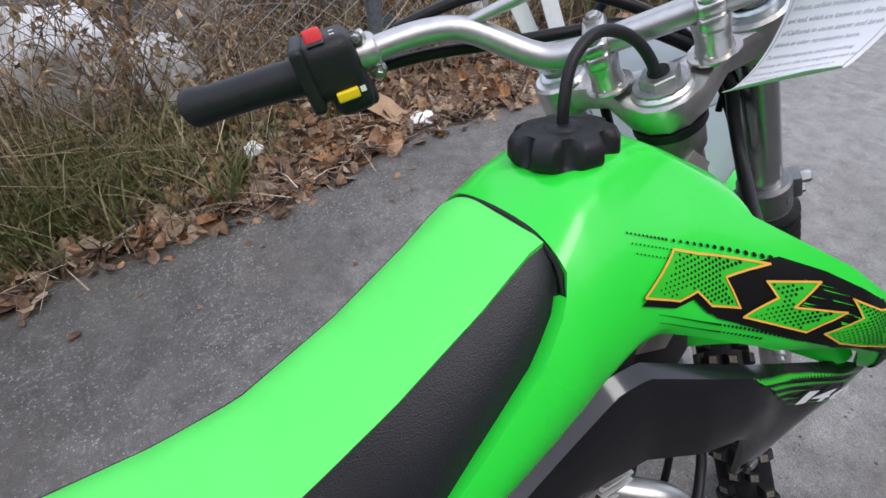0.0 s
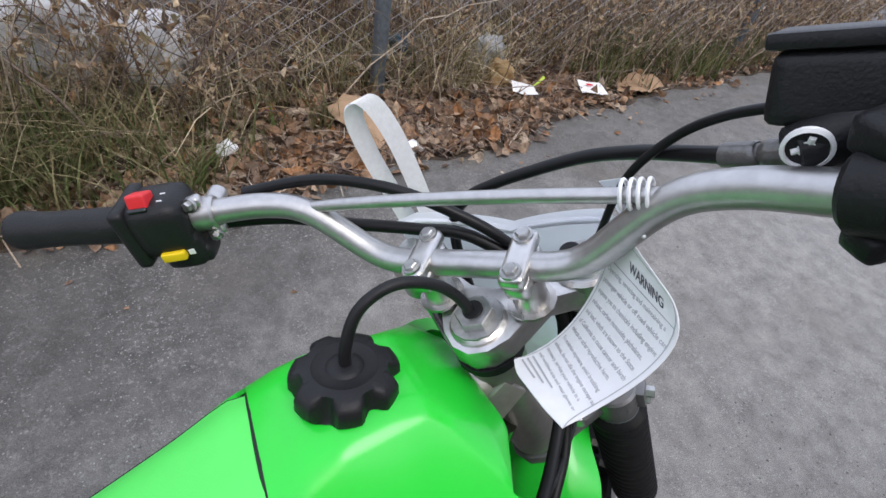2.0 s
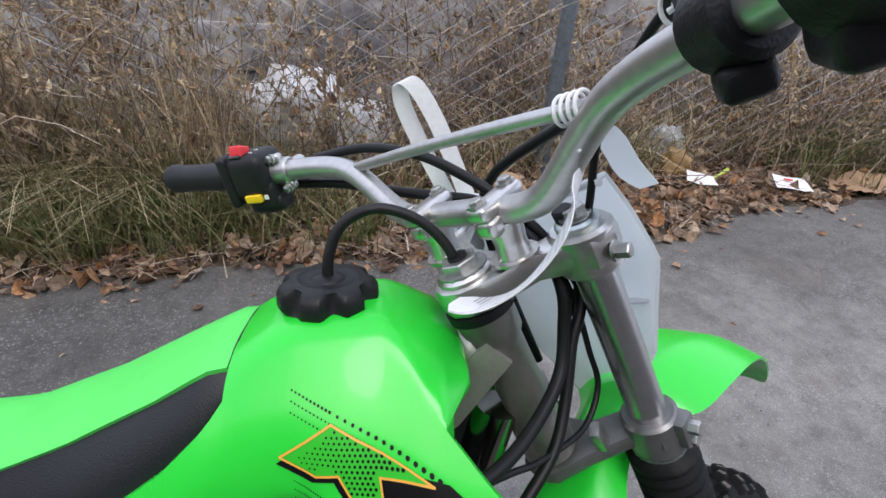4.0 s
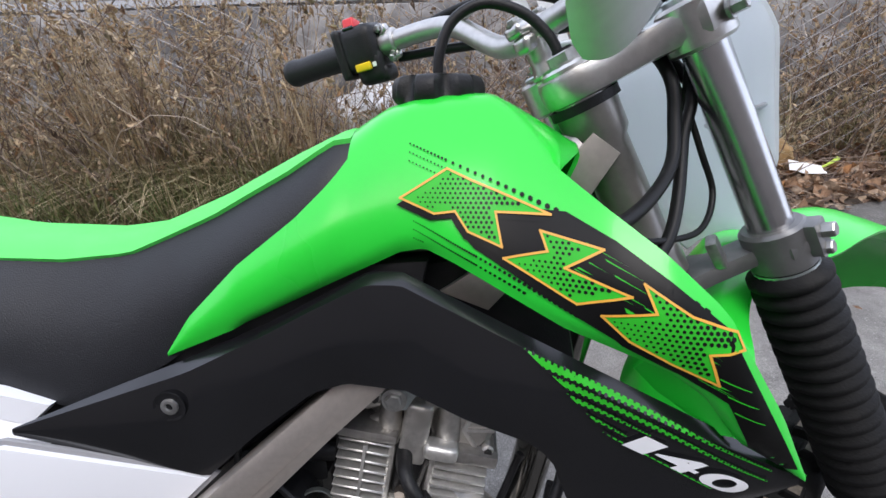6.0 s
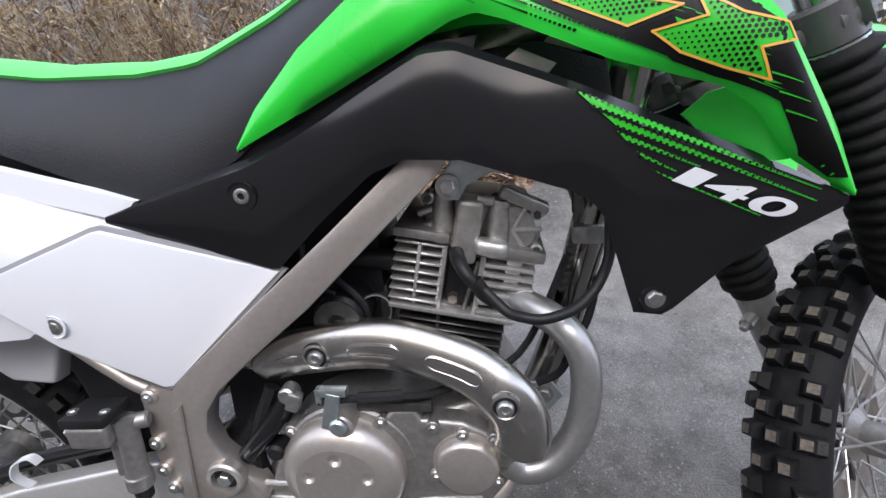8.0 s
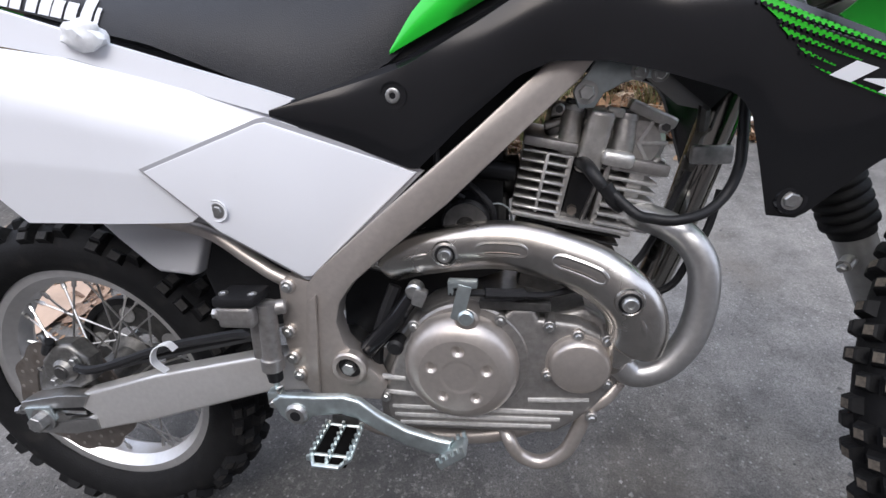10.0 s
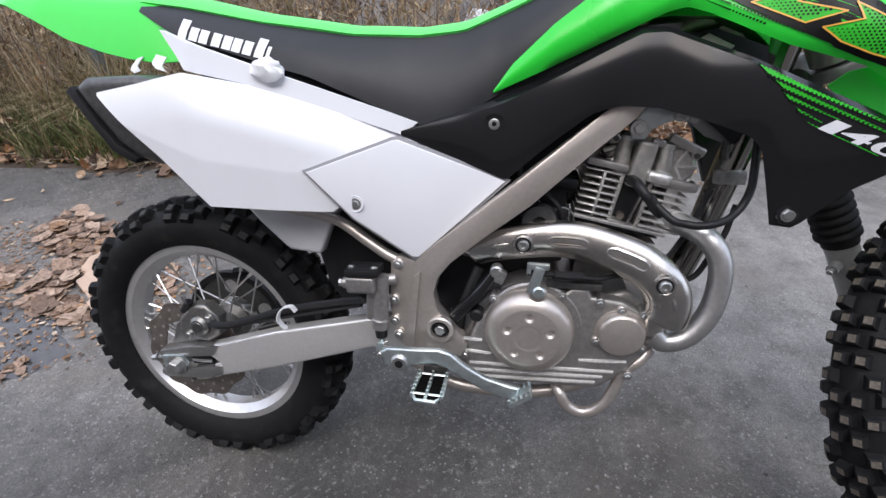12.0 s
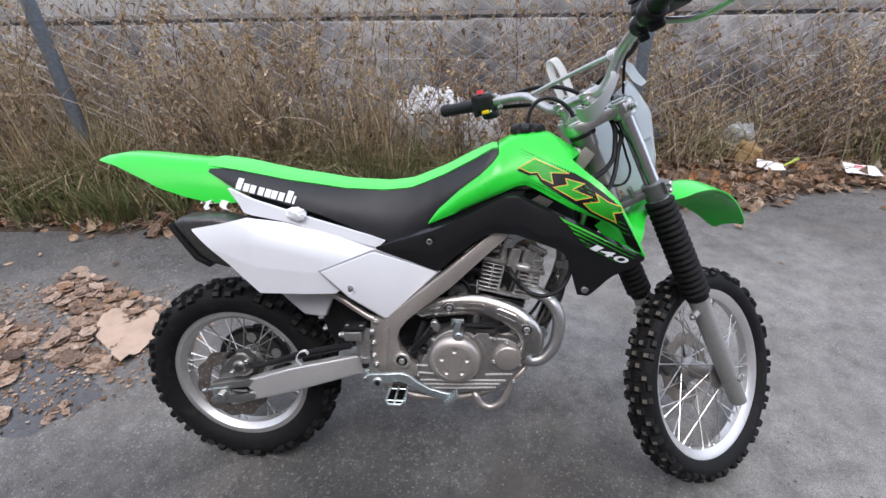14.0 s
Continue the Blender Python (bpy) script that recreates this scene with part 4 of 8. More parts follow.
# number plate, curved back at the sides
NPW = [(-0.240, 0.030), (-0.215, 0.046), (-0.175, 0.070), (-0.157, 0.080), (-0.107, 0.094), (-0.05, 0.111), (0.0, 0.107), (0.030, 0.101)]


def number_plate():
    grid = []
    for i in range(24):
        u = -0.240 + 0.270 * i / 23
        w = along(NPW, u)
        row = []
        for k in range(-8, 9):
            s = k / 8
            drop = 0.036 * max(0, (u + 0.05) / 0.080) * (1 - abs(s)) ** 0.9
            row.append(V(0.133 - 0.014 * max(0, u + 0.06) / 0.07 - 0.024 * s * s - 0.012 * (abs(s) > 0.9), w * s, u - drop))
        grid.append(row)
    grid.append([q + V(-0.013, 0, 0.0005) for q in grid[-1]])
    return sheet(grid, 0.003)


npl = spart("number_plate", number_plate(), PLATEWHITE, bike, "white plastic front number plate")
spart("plate_rim", tube([(0.1150 - 0.024 * s * s - 0.010 - 0.012 * (abs(s) > 0.9), 0.101 * s, 0.0305 - 0.036 * (1 - abs(s)) ** 0.9) for s in [k / 8 for k in range(-8, 9)]], 0.0030, 8, 2), WHITEPL, npl)
spart("plate_tab", box((0.022, 0.05, 0.003), pose(0.112, -0.055, -0.115, 0, 25, 20), 0.001), WHITEPL, npl)


def ribbon(pts, width, thick=0.0016, n=6):
    path = catmull(pts, n)
    w = Vector(width)
    return sheet([[p - w * 0.5, p, p + w * 0.5] for p in path], thick)


spart("strap", ribbon([(0.108, 0.111, -0.02), (0.106, 0.1115, 0.040), (0.104, 0.112, 0.090), (0.102, 0.107, 0.132), (0.103, 0.096, 0.150), (0.108, 0.086, 0.142), (0.111, 0.082, 0.108), (0.111, 0.083, 0.060), (0.110, 0.088, -0.01)], (0.012, -0.013, 0.0)), WHITECLOTH, bike, "looped white plastic strap on the number plate")

# front fender
FC = [(-0.072, -0.322, 0.060, 0.020), (-0.045, -0.294, 0.064, 0.022), (-0.01, -0.275, 0.062, 0.024), (0.030, -0.262, 0.046, 0.022), (0.067, -0.256, 0.040, 0.020), (0.105, -0.252, 0.047, 0.024), (0.145, -0.253, 0.078, 0.033), (0.20, -0.262, 0.087, 0.036), (0.27, -0.295, 0.086, 0.032), (0.33, -0.350, 0.078, 0.022), (0.375, -0.418, 0.064, 0.012), (0.398, -0.475, 0.050, 0.006), (0.404, -0.492, 0.040, 0.003)]


def front_fender():
    mid = catmull([(a, 0, b) for a, b, c, d in FC], 4)
    ww = catmull([(c, d, 0) for a, b, c, d in FC], 4)
    grid = []
    for p, q in zip(mid, ww):
        row = []
        for k in range(-8, 9):
            s = k / 8
            flat = 0 if abs(s) < 0.42 else (abs(s) - 0.42) / 0.58
            row.append(V(p.x, q.x * s, p.z - q.y * flat ** 1.1 + 0.004 * (1 - s * s)))
        grid.append(row)
    return sheet(grid, 0.004)


spart("front_fender", front_fender(), GREEN, bike, "bright green front fender", 50)

# cables and hoses
for nm, pts, r in (
    ("brake_hose", [(0.050, -0.190, 0.108), (0.060, -0.172, 0.101), (0.080, -0.145, 0.090), (0.098, -0.115, 0.080), (0.108, -0.080, 0.072), (0.111, -0.040, 0.061), (0.111, 0.003, 0.048), (0.108, 0.035, 0.034), (0.100, 0.055, 0.008), (0.090, 0.062, -0.06), (0.092, 0.070, -0.2)], 0.0058),
    ("throttle_cable", [(0.050, -0.200, 0.136), (0.066, -0.172, 0.124), (0.078, -0.146, 0.106), (0.079, -0.119, 0.082), (0.078, -0.102, 0.054), (0.074, -0.085, 0.014), (0.070, -0.062, -0.035), (0.058, -0.040, -0.09)], 0.0034),
    ("wiring_sleeve", [(0.008, 0.228, 0.102), (0.034, 0.180, 0.082), (0.050, 0.120, 0.058), (0.062, 0.070, 0.040), (0.070, 0.020, 0.022), (0.062, -0.030, -0.020), (0.047, -0.050, -0.051), (0.030, -0.050, -0.083), (0.004, -0.050, -0.111), (-0.044, -0.050, -0.122), (-0.0926, -0.050, -0.117), (-0.13, -0.045, -0.10)], 0.0062),
    ("clutch_cable", [(0.030, 0.200, 0.118), (0.055, 0.140, 0.108), (0.066, 0.085, 0.088), (0.070, 0.040, 0.060), (0.074, -0.010, 0.010), (0.0687, -0.050, -0.062), (0.0316, -0.050, -0.100), (-0.005, -0.050, -0.138), (-0.038, -0.050, -0.159), (-0.08, -0.045, -0.17)], 0.0056),
    ("loop_cable", [(0.064, -0.040, -0.04), (0.060, -0.046, -0.08), (0.0491, -0.050, -0.122), (0.0421, -0.050, -0.1585), (0.0055, -0.050, -0.1741), (-0.0498, -0.050, -0.1524), (-0.081, -0.050, -0.1311), (-0.12, -0.045, -0.11)], 0.0030)):
    spart(nm, tube(pts, r * 0.92, 10, 6), CABLEBLACK, bike)
bm = cyl((0.066, -0.066, -0.004), (0.063, -0.066, 0.016), 0.009, 16, bevel=0.002)
spart("key_switch", bm, MATTBLACK, bike, "black round key switch")
part("vent_hose", tube([(0.756, 0, 0.936), (0.756, 0, 0.962), (0.768, 0.003, 0.990), (0.795, 0.004, 1.003), (0.828, 0.003, 0.994), (0.852, 0.001, 0.972), (0.862, 0, 0.948)], 0.0046, 10), MATTBLACK, bike, "black fuel vent hose")

# fuel cap with seven finger lobes
bm = bmesh.new()
loops = []
for r, h, lob in ((0.033, 0.0, 0), (0.0385, 0.004, 0.3), (0.041, 0.008, 1), (0.0405, 0.018, 1), (0.0375, 0.0235, 0.9), (0.033, 0.0255, 0.3), (0.024, 0.0262, 0), (0.0225, 0.0250, 0), (0.014, 0.0250, 0), (0.0125, 0.0268, 0), (0.009, 0.0275, 0), (0.0055, 0.028, 0)):
    ring = []
    for j in range(98):
        a = 2 * math.pi * j / 98
        k = math.cos(7 * a)
        rr = r - 0.0085 * lob * max(0, -k) ** 0.8
        ring.append(V(0.756 + rr * math.cos(a) - 0.02 * 0.05, rr * math.sin(a), 0.920 + h))
    loops.append(ring)
rings(bm, loops)
part("fuel_cap", bm, MATTBLACK, t_ob, "black plastic fuel cap with finger lobes")

# ---- frame and engine ----
dark = plate([(0.44, 0.66), (0.70, 0.79), (0.80, 0.80), (0.86, 0.78), (0.875, 0.70), (0.84, 0.66), (0.79, 0.70), (0.68, 0.70), (0.56, 0.60), (0.47, 0.52), (0.40, 0.53)], -0.06, 0.06, 0.008)
part("airbox", dark, MATTBLACK, bike, "black plastic airbox under the seat")
# black plates added to shut out the bright gaps between seat and cover
for s in (-1, 1):
    part("gap_fill", plate([(0.43, 0.665), (0.44, 0.705), (0.53, 0.728), (0.60, 0.758), (0.70, 0.802), (0.75, 0.805), (0.74, 0.765), (0.62, 0.71), (0.52, 0.665)], s * 0.070, s * 0.088, 0.004), MATTBLACK, bike)
part("subframe", box((0.34, 0.13, 0.10), pose(0.25, 0, 0.715, 0, 12, 0), 0.01), MATTBLACK, bike)
part("backbone", tube([(0.885, 0, 0.880), (0.84, 0, 0.840), (0.76, 0, 0.80), (0.66, 0, 0.76)], 0.024, 14), SILVER, bike)
part("head_tube", lathe([(-0.214, 0.024), (-0.212, 0.0265), (-0.180, 0.0265), (-0.170, 0.0225), (-0.075, 0.0225), (-0.068, 0.0265), (-0.040, 0.0275), (-0.037, 0.024)], HEAD, UPV, 28), SHADEDSILVER, bike, "silver head tube of the frame")
part("tank_bracket", plate([(0.758, 0.776), (0.783, 0.793), (0.814, 0.779), (0.797, 0.760)], -0.080, -0.073, 0.002), SILVER, bike)
part("head_seal", lathe([(-0.041, 0.0305), (-0.033, 0.0305), (-0.033, 0.02), (-0.041, 0.02)], HEAD, UPV, 28, closed=True), MATTBLACK, bike)
for s in (-1, 1):
    bm = plate([(0.884, 0.897), (0.907, 0.880), (0.866, 0.812), (0.80, 0.745), (0.778, 0.760), (0.842, 0.846)], s * 0.022, s * 0.029, 0.002)
    bmesh.ops.rotate(bm, cent=(0.9, s * 0.03, 0.86), matrix=Matrix.Rotation(s * radians(9), 3, "Z"), verts=bm.verts)
    part("gusset", bm, SILVER, bike)
    # main spar: from under the tank down to the swingarm plate
    spar = [(0.742, 0.755), (0.705, 0.742), (0.678, 0.708), (0.6096, 0.6487), (0.5295, 0.582), (0.4419, 0.508), (0.428, 0.492), (0.420, 0.440), (0.412, 0.385), (0.410, 0.356), (0.422, 0.346), (0.500, 0.346), (0.508, 0.362), (0.500, 0.380), (0.480, 0.401), (0.4635, 0.421), (0.458, 0.447), (0.4645, 0.472), (0.4820, 0.4955), (0.524, 0.5325), (0.588, 0.584), (0.667, 0.656), (0.710, 0.694), (0.735, 0.728)]
    bm = plate(spar, s * 0.108, s * 0.133, 0.003, segs=2)
    for v in bm.verts:
        v.co.y -= s * 0.034 * smooth(0.57, 0.70, v.co.z)
    fr = part("frame_spar", bm, SILVER, bike, "silver painted frame spar and swingarm plate")
    bm = plate([(0.430, 0.474), (0.440, 0.482), (0.432, 0.40), (0.428, 0.352), (0.416, 0.356), (0.418, 0.39)], s * 0.133, s * 0.139, 0.002)
    part("weld_rib", bm, SILVER, fr)
    part("pivot_boss", lathe([(0, 0.021), (0.010, 0.021), (0.012, 0.019), (0.012, 0.0145), (0.004, 0.0135), (0.004, 0.001)], (0.4690, s * 0.130, 0.3915), (0, s, 0), 28), SILVER, fr)
    part("boss_recess", cyl((0.4690, s * 0.131, 0.3915), (0.4690, s * 0.1355, 0.3915), 0.0138, 20), MATTBLACK, fr)
    part("pivot_bolt", cyl((0.4690, s * 0.132, 0.3915), (0.4690, s * 0.143, 0.3915), 0.0080, 6, bevel=0.001), BOLTM, fr)
    part("stay", tube([(0.410, s * 0.124, 0.490), (0.385, s * 0.122, 0.500), (0.357, s * 0.118, 0.516), (0.30, s * 0.108, 0.545), (0.22, s * 0.10, 0.555)], 0.0085, 10), SILVER, fr)
    part("rear_flange", plate([(0.393, 0.478), (0.394, 0.496), (0.408, 0.502), (0.432, 0.496), (0.432, 0.352), (0.408, 0.356), (0.396, 0.372), (0.390, 0.420)], s * 0.116, s * 0.131, 0.004), SILVER, fr)
    for p in ((0.4061, 0.4896), (0.3985, 0.4324), (0.3985, 0.3977), (0.4040, 0.3740)):
        part("flange_lug", cyl((p[0], s * 0.128, p[1]), (p[0], s * 0.136, p[1]), 0.0085, 16, bevel=0.002), SILVER, fr)
        bolt((p[0], s * 0.135, p[1]), (0, s, 0), 0.0046, 0.004, fr)
# black plate added so that the gap behind the spar reads as dark
part("dark_fill", plate([(0.430, 0.37), (0.435, 0.47), (0.50, 0.52), (0.58, 0.60), (0.64, 0.63), (0.64, 0.48), (0.56, 0.45), (0.50, 0.39)], -0.05, 0.05, 0.006), MATTBLACK, bike, "black filler plate that darkens the gap behind the frame spar")
part("down_tube", tube([(0.905, 0, 0.815), (0.885, 0, 0.72), (0.858, 0, 0.60), (0.832, 0, 0.49), (0.800, 0, 0.40), (0.775, 0, 0.36)], [0.0215, 0.0215, 0.021, 0.020, 0.020, 0.02], 18), TUBEDARK, bike, "metal frame down tube")
part("shroud_stay", tube([(0.835, -0.05, 0.72), (0.838, -0.045, 0.68), (0.842, -0.035, 0.64)], 0.006, 8), DARKMETAL, bike)
part("stay_clip", box((0.042, 0.012, 0.020), pose(0.860, -0.020, 0.612), 0.004), BOLTM, bike)
for s in (-1, 1):
    part("skid_tube", tube([(0.40, s * 0.075, 0.300), (0.47, s * 0.08, 0.262), (0.55, s * 0.08, 0.255), (0.64, s * 0.08, 0.268), (0.72, s * 0.06, 0.300), (0.785, s * 0.02, 0.365)], 0.0105, 12), SILVER, bike, "silver lower frame tube")
part("case_guard", tube([(0.640, -0.085, 0.300), (0.6507, -0.112, 0.2874), (0.6640, -0.112, 0.2648), (0.6904, -0.112, 0.2570), (0.7167, -0.112, 0.2760), (0.7310, -0.112, 0.3115), (0.7386, -0.112, 0.3400), (0.7565, -0.110, 0.3554), (0.772, -0.100, 0.372)], 0.0085, 12), SILVER, bike, "bent steel tube guarding the engine case")

# crankcase
case_out = [(0.488, 0.290), (0.486, 0.350), (0.508, 0.400), (0.530, 0.430), (0.556, 0.452), (0.580, 0.462), (0.640, 0.462), (0.672, 0.458), (0.700, 0.450), (0.730, 0.462), (0.765, 0.440), (0.782, 0.410), (0.780, 0.372), (0.756, 0.345), (0.728, 0.322), (0.70, 0.300), (0.60, 0.292)]
crank = part("crankcase", plate(case_out, -0.100, 0.09, 0.010, segs=3), CASE, bike, "cast alloy engine crankcase")
co = [(0.505, 0.318), (0.500, 0.345), (0.520, 0.400), (0.548, 0.440), (0.575, 0.458), (0.600, 0.466), (0.618, 0.464), (0.640, 0.455), (0.653, 0.468), (0.676, 0.4686), (0.681, 0.4555), (0.721, 0.453), (0.740, 0.444), (0.762, 0.426), (0.772, 0.405), (0.764, 0.380), (0.742, 0.346), (0.7232, 0.326), (0.7015, 0.309), (0.600, 0.303), (0.519, 0.299)]
cc = part("clutch_case", plate(co, -0.122, -0.097, 0.006, segs=3), CASE, crank, "cast alloy clutch case with ribs")
for a, b in (((0.494, 0.372), (0.530, 0.371)), ((0.500, 0.3515), (0.545, 0.350)), ((0.5118, 0.3304), (0.722, 0.340)), ((0.514, 0.3185), (0.708, 0.3295)), ((0.520, 0.3075), (0.6987, 0.319)), ((0.672, 0.354), (0.738, 0.3593))):
    part("case_rib", tube([(a[0], -0.1205, a[1]), ((a[0] + b[0]) / 2, -0.1215, (a[1] + b[1]) / 2), (b[0], -0.1205, b[1])], 0.0034, 8), FIN, cc)
C = V(0.5975, -0.119, 0.3985)
part("cover_rim", lathe([(-0.004, 0.0700), (0.004, 0.0695), (0.0065, 0.0670), (0.0065, 0.060)], C + V(0.006, 0.002, 0.004), (0, -1, 0), 64), CASE, cc)
part("clutch_cover", lathe([(0, 0.0645), (0.012, 0.0640), (0.020, 0.0615), (0.0265, 0.0555), (0.0300, 0.0485), (0.0312, 0.0450), (0.0316, 0.0437), (0.0240, 0.0425)], C, (0, -1, 0), 64), SILVER, cc, "round silver clutch cover with dimples")
bm = bmesh.new()
grid = []
for i in range(31):
    rr = 0.0004 + 0.0434 * i / 30
    row = []
    for k in range(121):
        a = 2 * math.pi * k / 120
        x, z = rr * math.cos(a), rr * math.sin(a)
        d = min(math.hypot(x - 0.0315 * math.cos(radians(90 + 72 * q)), z - 0.0315 * math.sin(radians(90 + 72 * q))) for q in range(5))
        dip = 0.0038 * (1 - smooth(0.0035, 0.0072, d)) + 0.0008 * (1 - smooth(0.0185, 0.0200, rr))
        row.append(C + V(x, -0.0317 - 0.0010 * (1 - (rr / 0.0434) ** 2) + dip, z))
    grid.append(row)
part("cover_face", sheet(grid, 0.001, bm), SILVER, cc, "flat cover face with five dimples")
part("release_boss", cyl((0.606, -0.118, 0.466), (0.606, -0.146, 0.464), 0.0130, 20, bevel=0.003), SILVER, cc)
bm = box((0.014, 0.004, 0.040), pose(0.602, -0.150, 0.487, 0, 14, 0), 0.0015)
join(bm, box((0.030, 0.010, 0.008), pose(0.604, -0.146, 0.507), 0.002))
join(bm, box((0.006, 0.010, 0.016), pose(0.592, -0.146, 0.503), 0.002))
part("clutch_arm", bm, ZINC, cc, "zinc plated clutch arm")
part("arm_bolt", cyl((0.607, -0.147, 0.471), (0.607, -0.155, 0.471), 0.0085, 16, bevel=0.002), ZINC, cc)
D = V(0.7245, -0.120, 0.4065)
part("filter_cover", lathe([(0, 0.0355), (0.004, 0.0355), (0.005, 0.0328), (0.012, 0.0318), (0.0152, 0.0290), (0.0162, 0.0270), (0.0165, 0.0005)], D, (0, -1, 0), 40), SILVER, cc, "round silver oil filter cover")
for a in (95, 205, 325):
    p = D + V(0.036 * math.cos(radians(a)), -0.001, 0.036 * math.sin(radians(a)))
    part("cover_lug", cyl(p + V(0, 0.004, 0), p + V(0, -0.007, 0), 0.0065, 14, bevel=0.001), SILVER, cc)
    bolt(p + V(0, -0.006, 0), (0, -1, 0), 0.0038, 0.004, cc)
for x, z in ((0.505, 0.345), (0.545, 0.443), (0.640, 0.455), (0.692, 0.450), (0.752, 0.437), (0.770, 0.395), (0.742, 0.338)):
    part("case_lug", cyl((x, -0.098, z), (x, -0.126, z), 0.0068, 14, bevel=0.001), CASE, cc)
    bolt((x, -0.125, z), (0, -1, 0), 0.0042, 0.004, cc)
part("cable_stay", box((0.075, 0.012, 0.010), pose(0.655, -0.118, 0.472), 0.002), DARKMETAL, crank)
part("clutch_cable", tube([(0.59, -0.148, 0.497), (0.615, -0.140, 0.494), (0.66, -0.128, 0.488), (0.70, -0.115, 0.486), (0.78, -0.07, 0.50), (0.83, -0.05, 0.60)], 0.0038, 8), MATTBLACK, crank)
part("cable_boot", tube([(0.625, -0.138, 0.493), (0.645, -0.132, 0.490), (0.665, -0.126, 0.488)], 0.0062, 8), MATTBLACK, crank)
part("kick_shaft", cyl((0.5202, -0.10, 0.411), (0.5202, -0.124, 0.411), 0.010, 16, bevel=0.003), MATTBLACK, crank)
part("hinge_bracket", box((0.014, 0.012, 0.020), pose(0.553, -0.122, 0.478, 0, 20, 0), 0.003), BOLTM, crank)
part("rubber_hose", tube([(0.52, -0.10, 0.48), (0.505, -0.112, 0.44), (0.495, -0.112, 0.40), (0.49, -0.10, 0.36)], 0.008, 8), MATTBLACK, crank)
part("black_link", tube([(0.548, -0.112, 0.486), (0.522, -0.116, 0.446), (0.486, -0.116, 0.404)], [0.007, 0.0110, 0.0110], 14), BLACKPL, crank)
part("link_eye", cyl((0.547, -0.108, 0.484), (0.547, -0.126, 0.484), 0.0095, 16, bevel=0.002), BOLTM, crank)

# barrel and head, leaning a little forward
CYM = pose(0.705, 0.0, 0.475, 0, 11, 0)


def cy(bm):
    bmesh.ops.transform(bm, matrix=CYM, verts=bm.verts)
    return bm


barrel = part("barrel", cy(box((0.078, 0.090, 0.17), pose(-0.008, 0, 0.055), 0.012)), DARKMETAL, bike, "black finned engine barrel")
for k in range(6):
    part("barrel_fin", cy(box((0.112, 0.130, 0.0026), pose(-0.006, 0, 0.020 + 0.0092 * k), 0.001, segs=1)), DARKMETAL, barrel)
part("barrel_web", cy(box((0.004, 0.126, 0.050), pose(-0.020, 0, 0.045), 0.001)), DARKMETAL, barrel)
head = part("cylinder_head", cy(box((0.080, 0.085, 0.10), pose(-0.006, 0, 0.120), 0.010)), HEADALLOY, bike, "cast alloy finned cylinder head")
for k in range(7):
    z = 0.0825 + 0.0098 * k
    part("head_fin", cy(box((0.050, 0.150 - 0.002 * k, 0.0028), pose(-0.048, 0, z), 0.001, segs=1)), FIN, head)
    part("head_fin", cy(box((0.056 - 0.0012 * k, 0.146 - 0.002 * k, 0.0040), pose(0.044, 0, z - 0.003), 0.0015, segs=2)), FIN, head)
part("head_flange", cy(box((0.128, 0.150, 0.0055), pose(-0.008, 0, 0.0735), 0.002)), FIN, head)
part("fin_web", cy(box((0.0035, 0.148, 0.064), pose(-0.047, 0, 0.110), 0.001)), FIN, head)
part("fin_web", cy(box((0.016, 0.120, 0.058), pose(0.048, 0, 0.108), 0.003)), FIN, head)
part("fin_plate", cy(box((0.056, 0.146, 0.010), pose(-0.047, 0, 0.1515), 0.003)), CASE, head)
part("fin_plate", cy(box((0.050, 0.140, 0.013), pose(0.051, 0, 0.1445), 0.004)), CASE, head)
part("plug_wall", cy(box((0.006, 0.135, 0.070), pose(-0.0225, 0, 0.108), 0.002)), HEADALLOY, head)
part("plug_wall", cy(box((0.006, 0.130, 0.066), pose(0.0165, 0, 0.108), 0.002)), HEADALLOY, head)
for x, top in ((-0.031, 0.187), (0.024, 0.187)):
    part("valve_tower", cy(tube([(x + 0.004, -0.052, 0.140), (x + 0.002, -0.053, 0.165), (x, -0.051, top)], [0.0125, 0.0115, 0.0105], 18)), HEADALLOY, head)
    part("tower_ring", cy(lathe([(0, 0.0108), (0.003, 0.0116), (0.006, 0.0108)], (x, -0.051, top), (0, 0, 1), 18)), FIN, head)
    part("valve_cap", cy(cyl((x, -0.051, top + 0.005), (x, -0.051, top + 0.011), 0.0098, 6, bevel=0.002)), DARKMETAL, head)
part("rocker_cover", cy(box((0.112, 0.095, 0.046), pose(0.004, 0.004, 0.168), 0.014, segs=3)), HEADALLOY, head)
part("cover_bridge", cy(box((0.026, 0.036, 0.064), pose(-0.004, -0.054, 0.160), 0.006, segs=3)), HEADALLOY, head)
part("cam_cover", cy(cyl((0.040, -0.020, 0.166), (0.040, -0.056, 0.166), 0.0285, 28, bevel=0.006)), HEADALLOY, head)
for a in (-50, 10, 70):
    part("cover_rib", cy(box((0.030, 0.006, 0.004), pose(0.040 + 0.014 * math.cos(radians(a)), -0.056, 0.166 + 0.014 * math.sin(radians(a)), 0, -a, 0), 0.0015)), FIN, head)
for p, q, r in (((-0.050, -0.050, 0.150), (-0.030, -0.050, 0.162), 0.0055), ((-0.056, -0.046, 0.166), (-0.034, -0.046, 0.176), 0.0050), ((-0.052, -0.040, 0.180), (-0.020, -0.040, 0.188), 0.0060), ((0.000, -0.060, 0.192), (0.018, -0.060, 0.192), 0.0050)):
    part("oil_line", cy(cyl(p, q, r, 12, bevel=0.0015)), HEADALLOY, head)
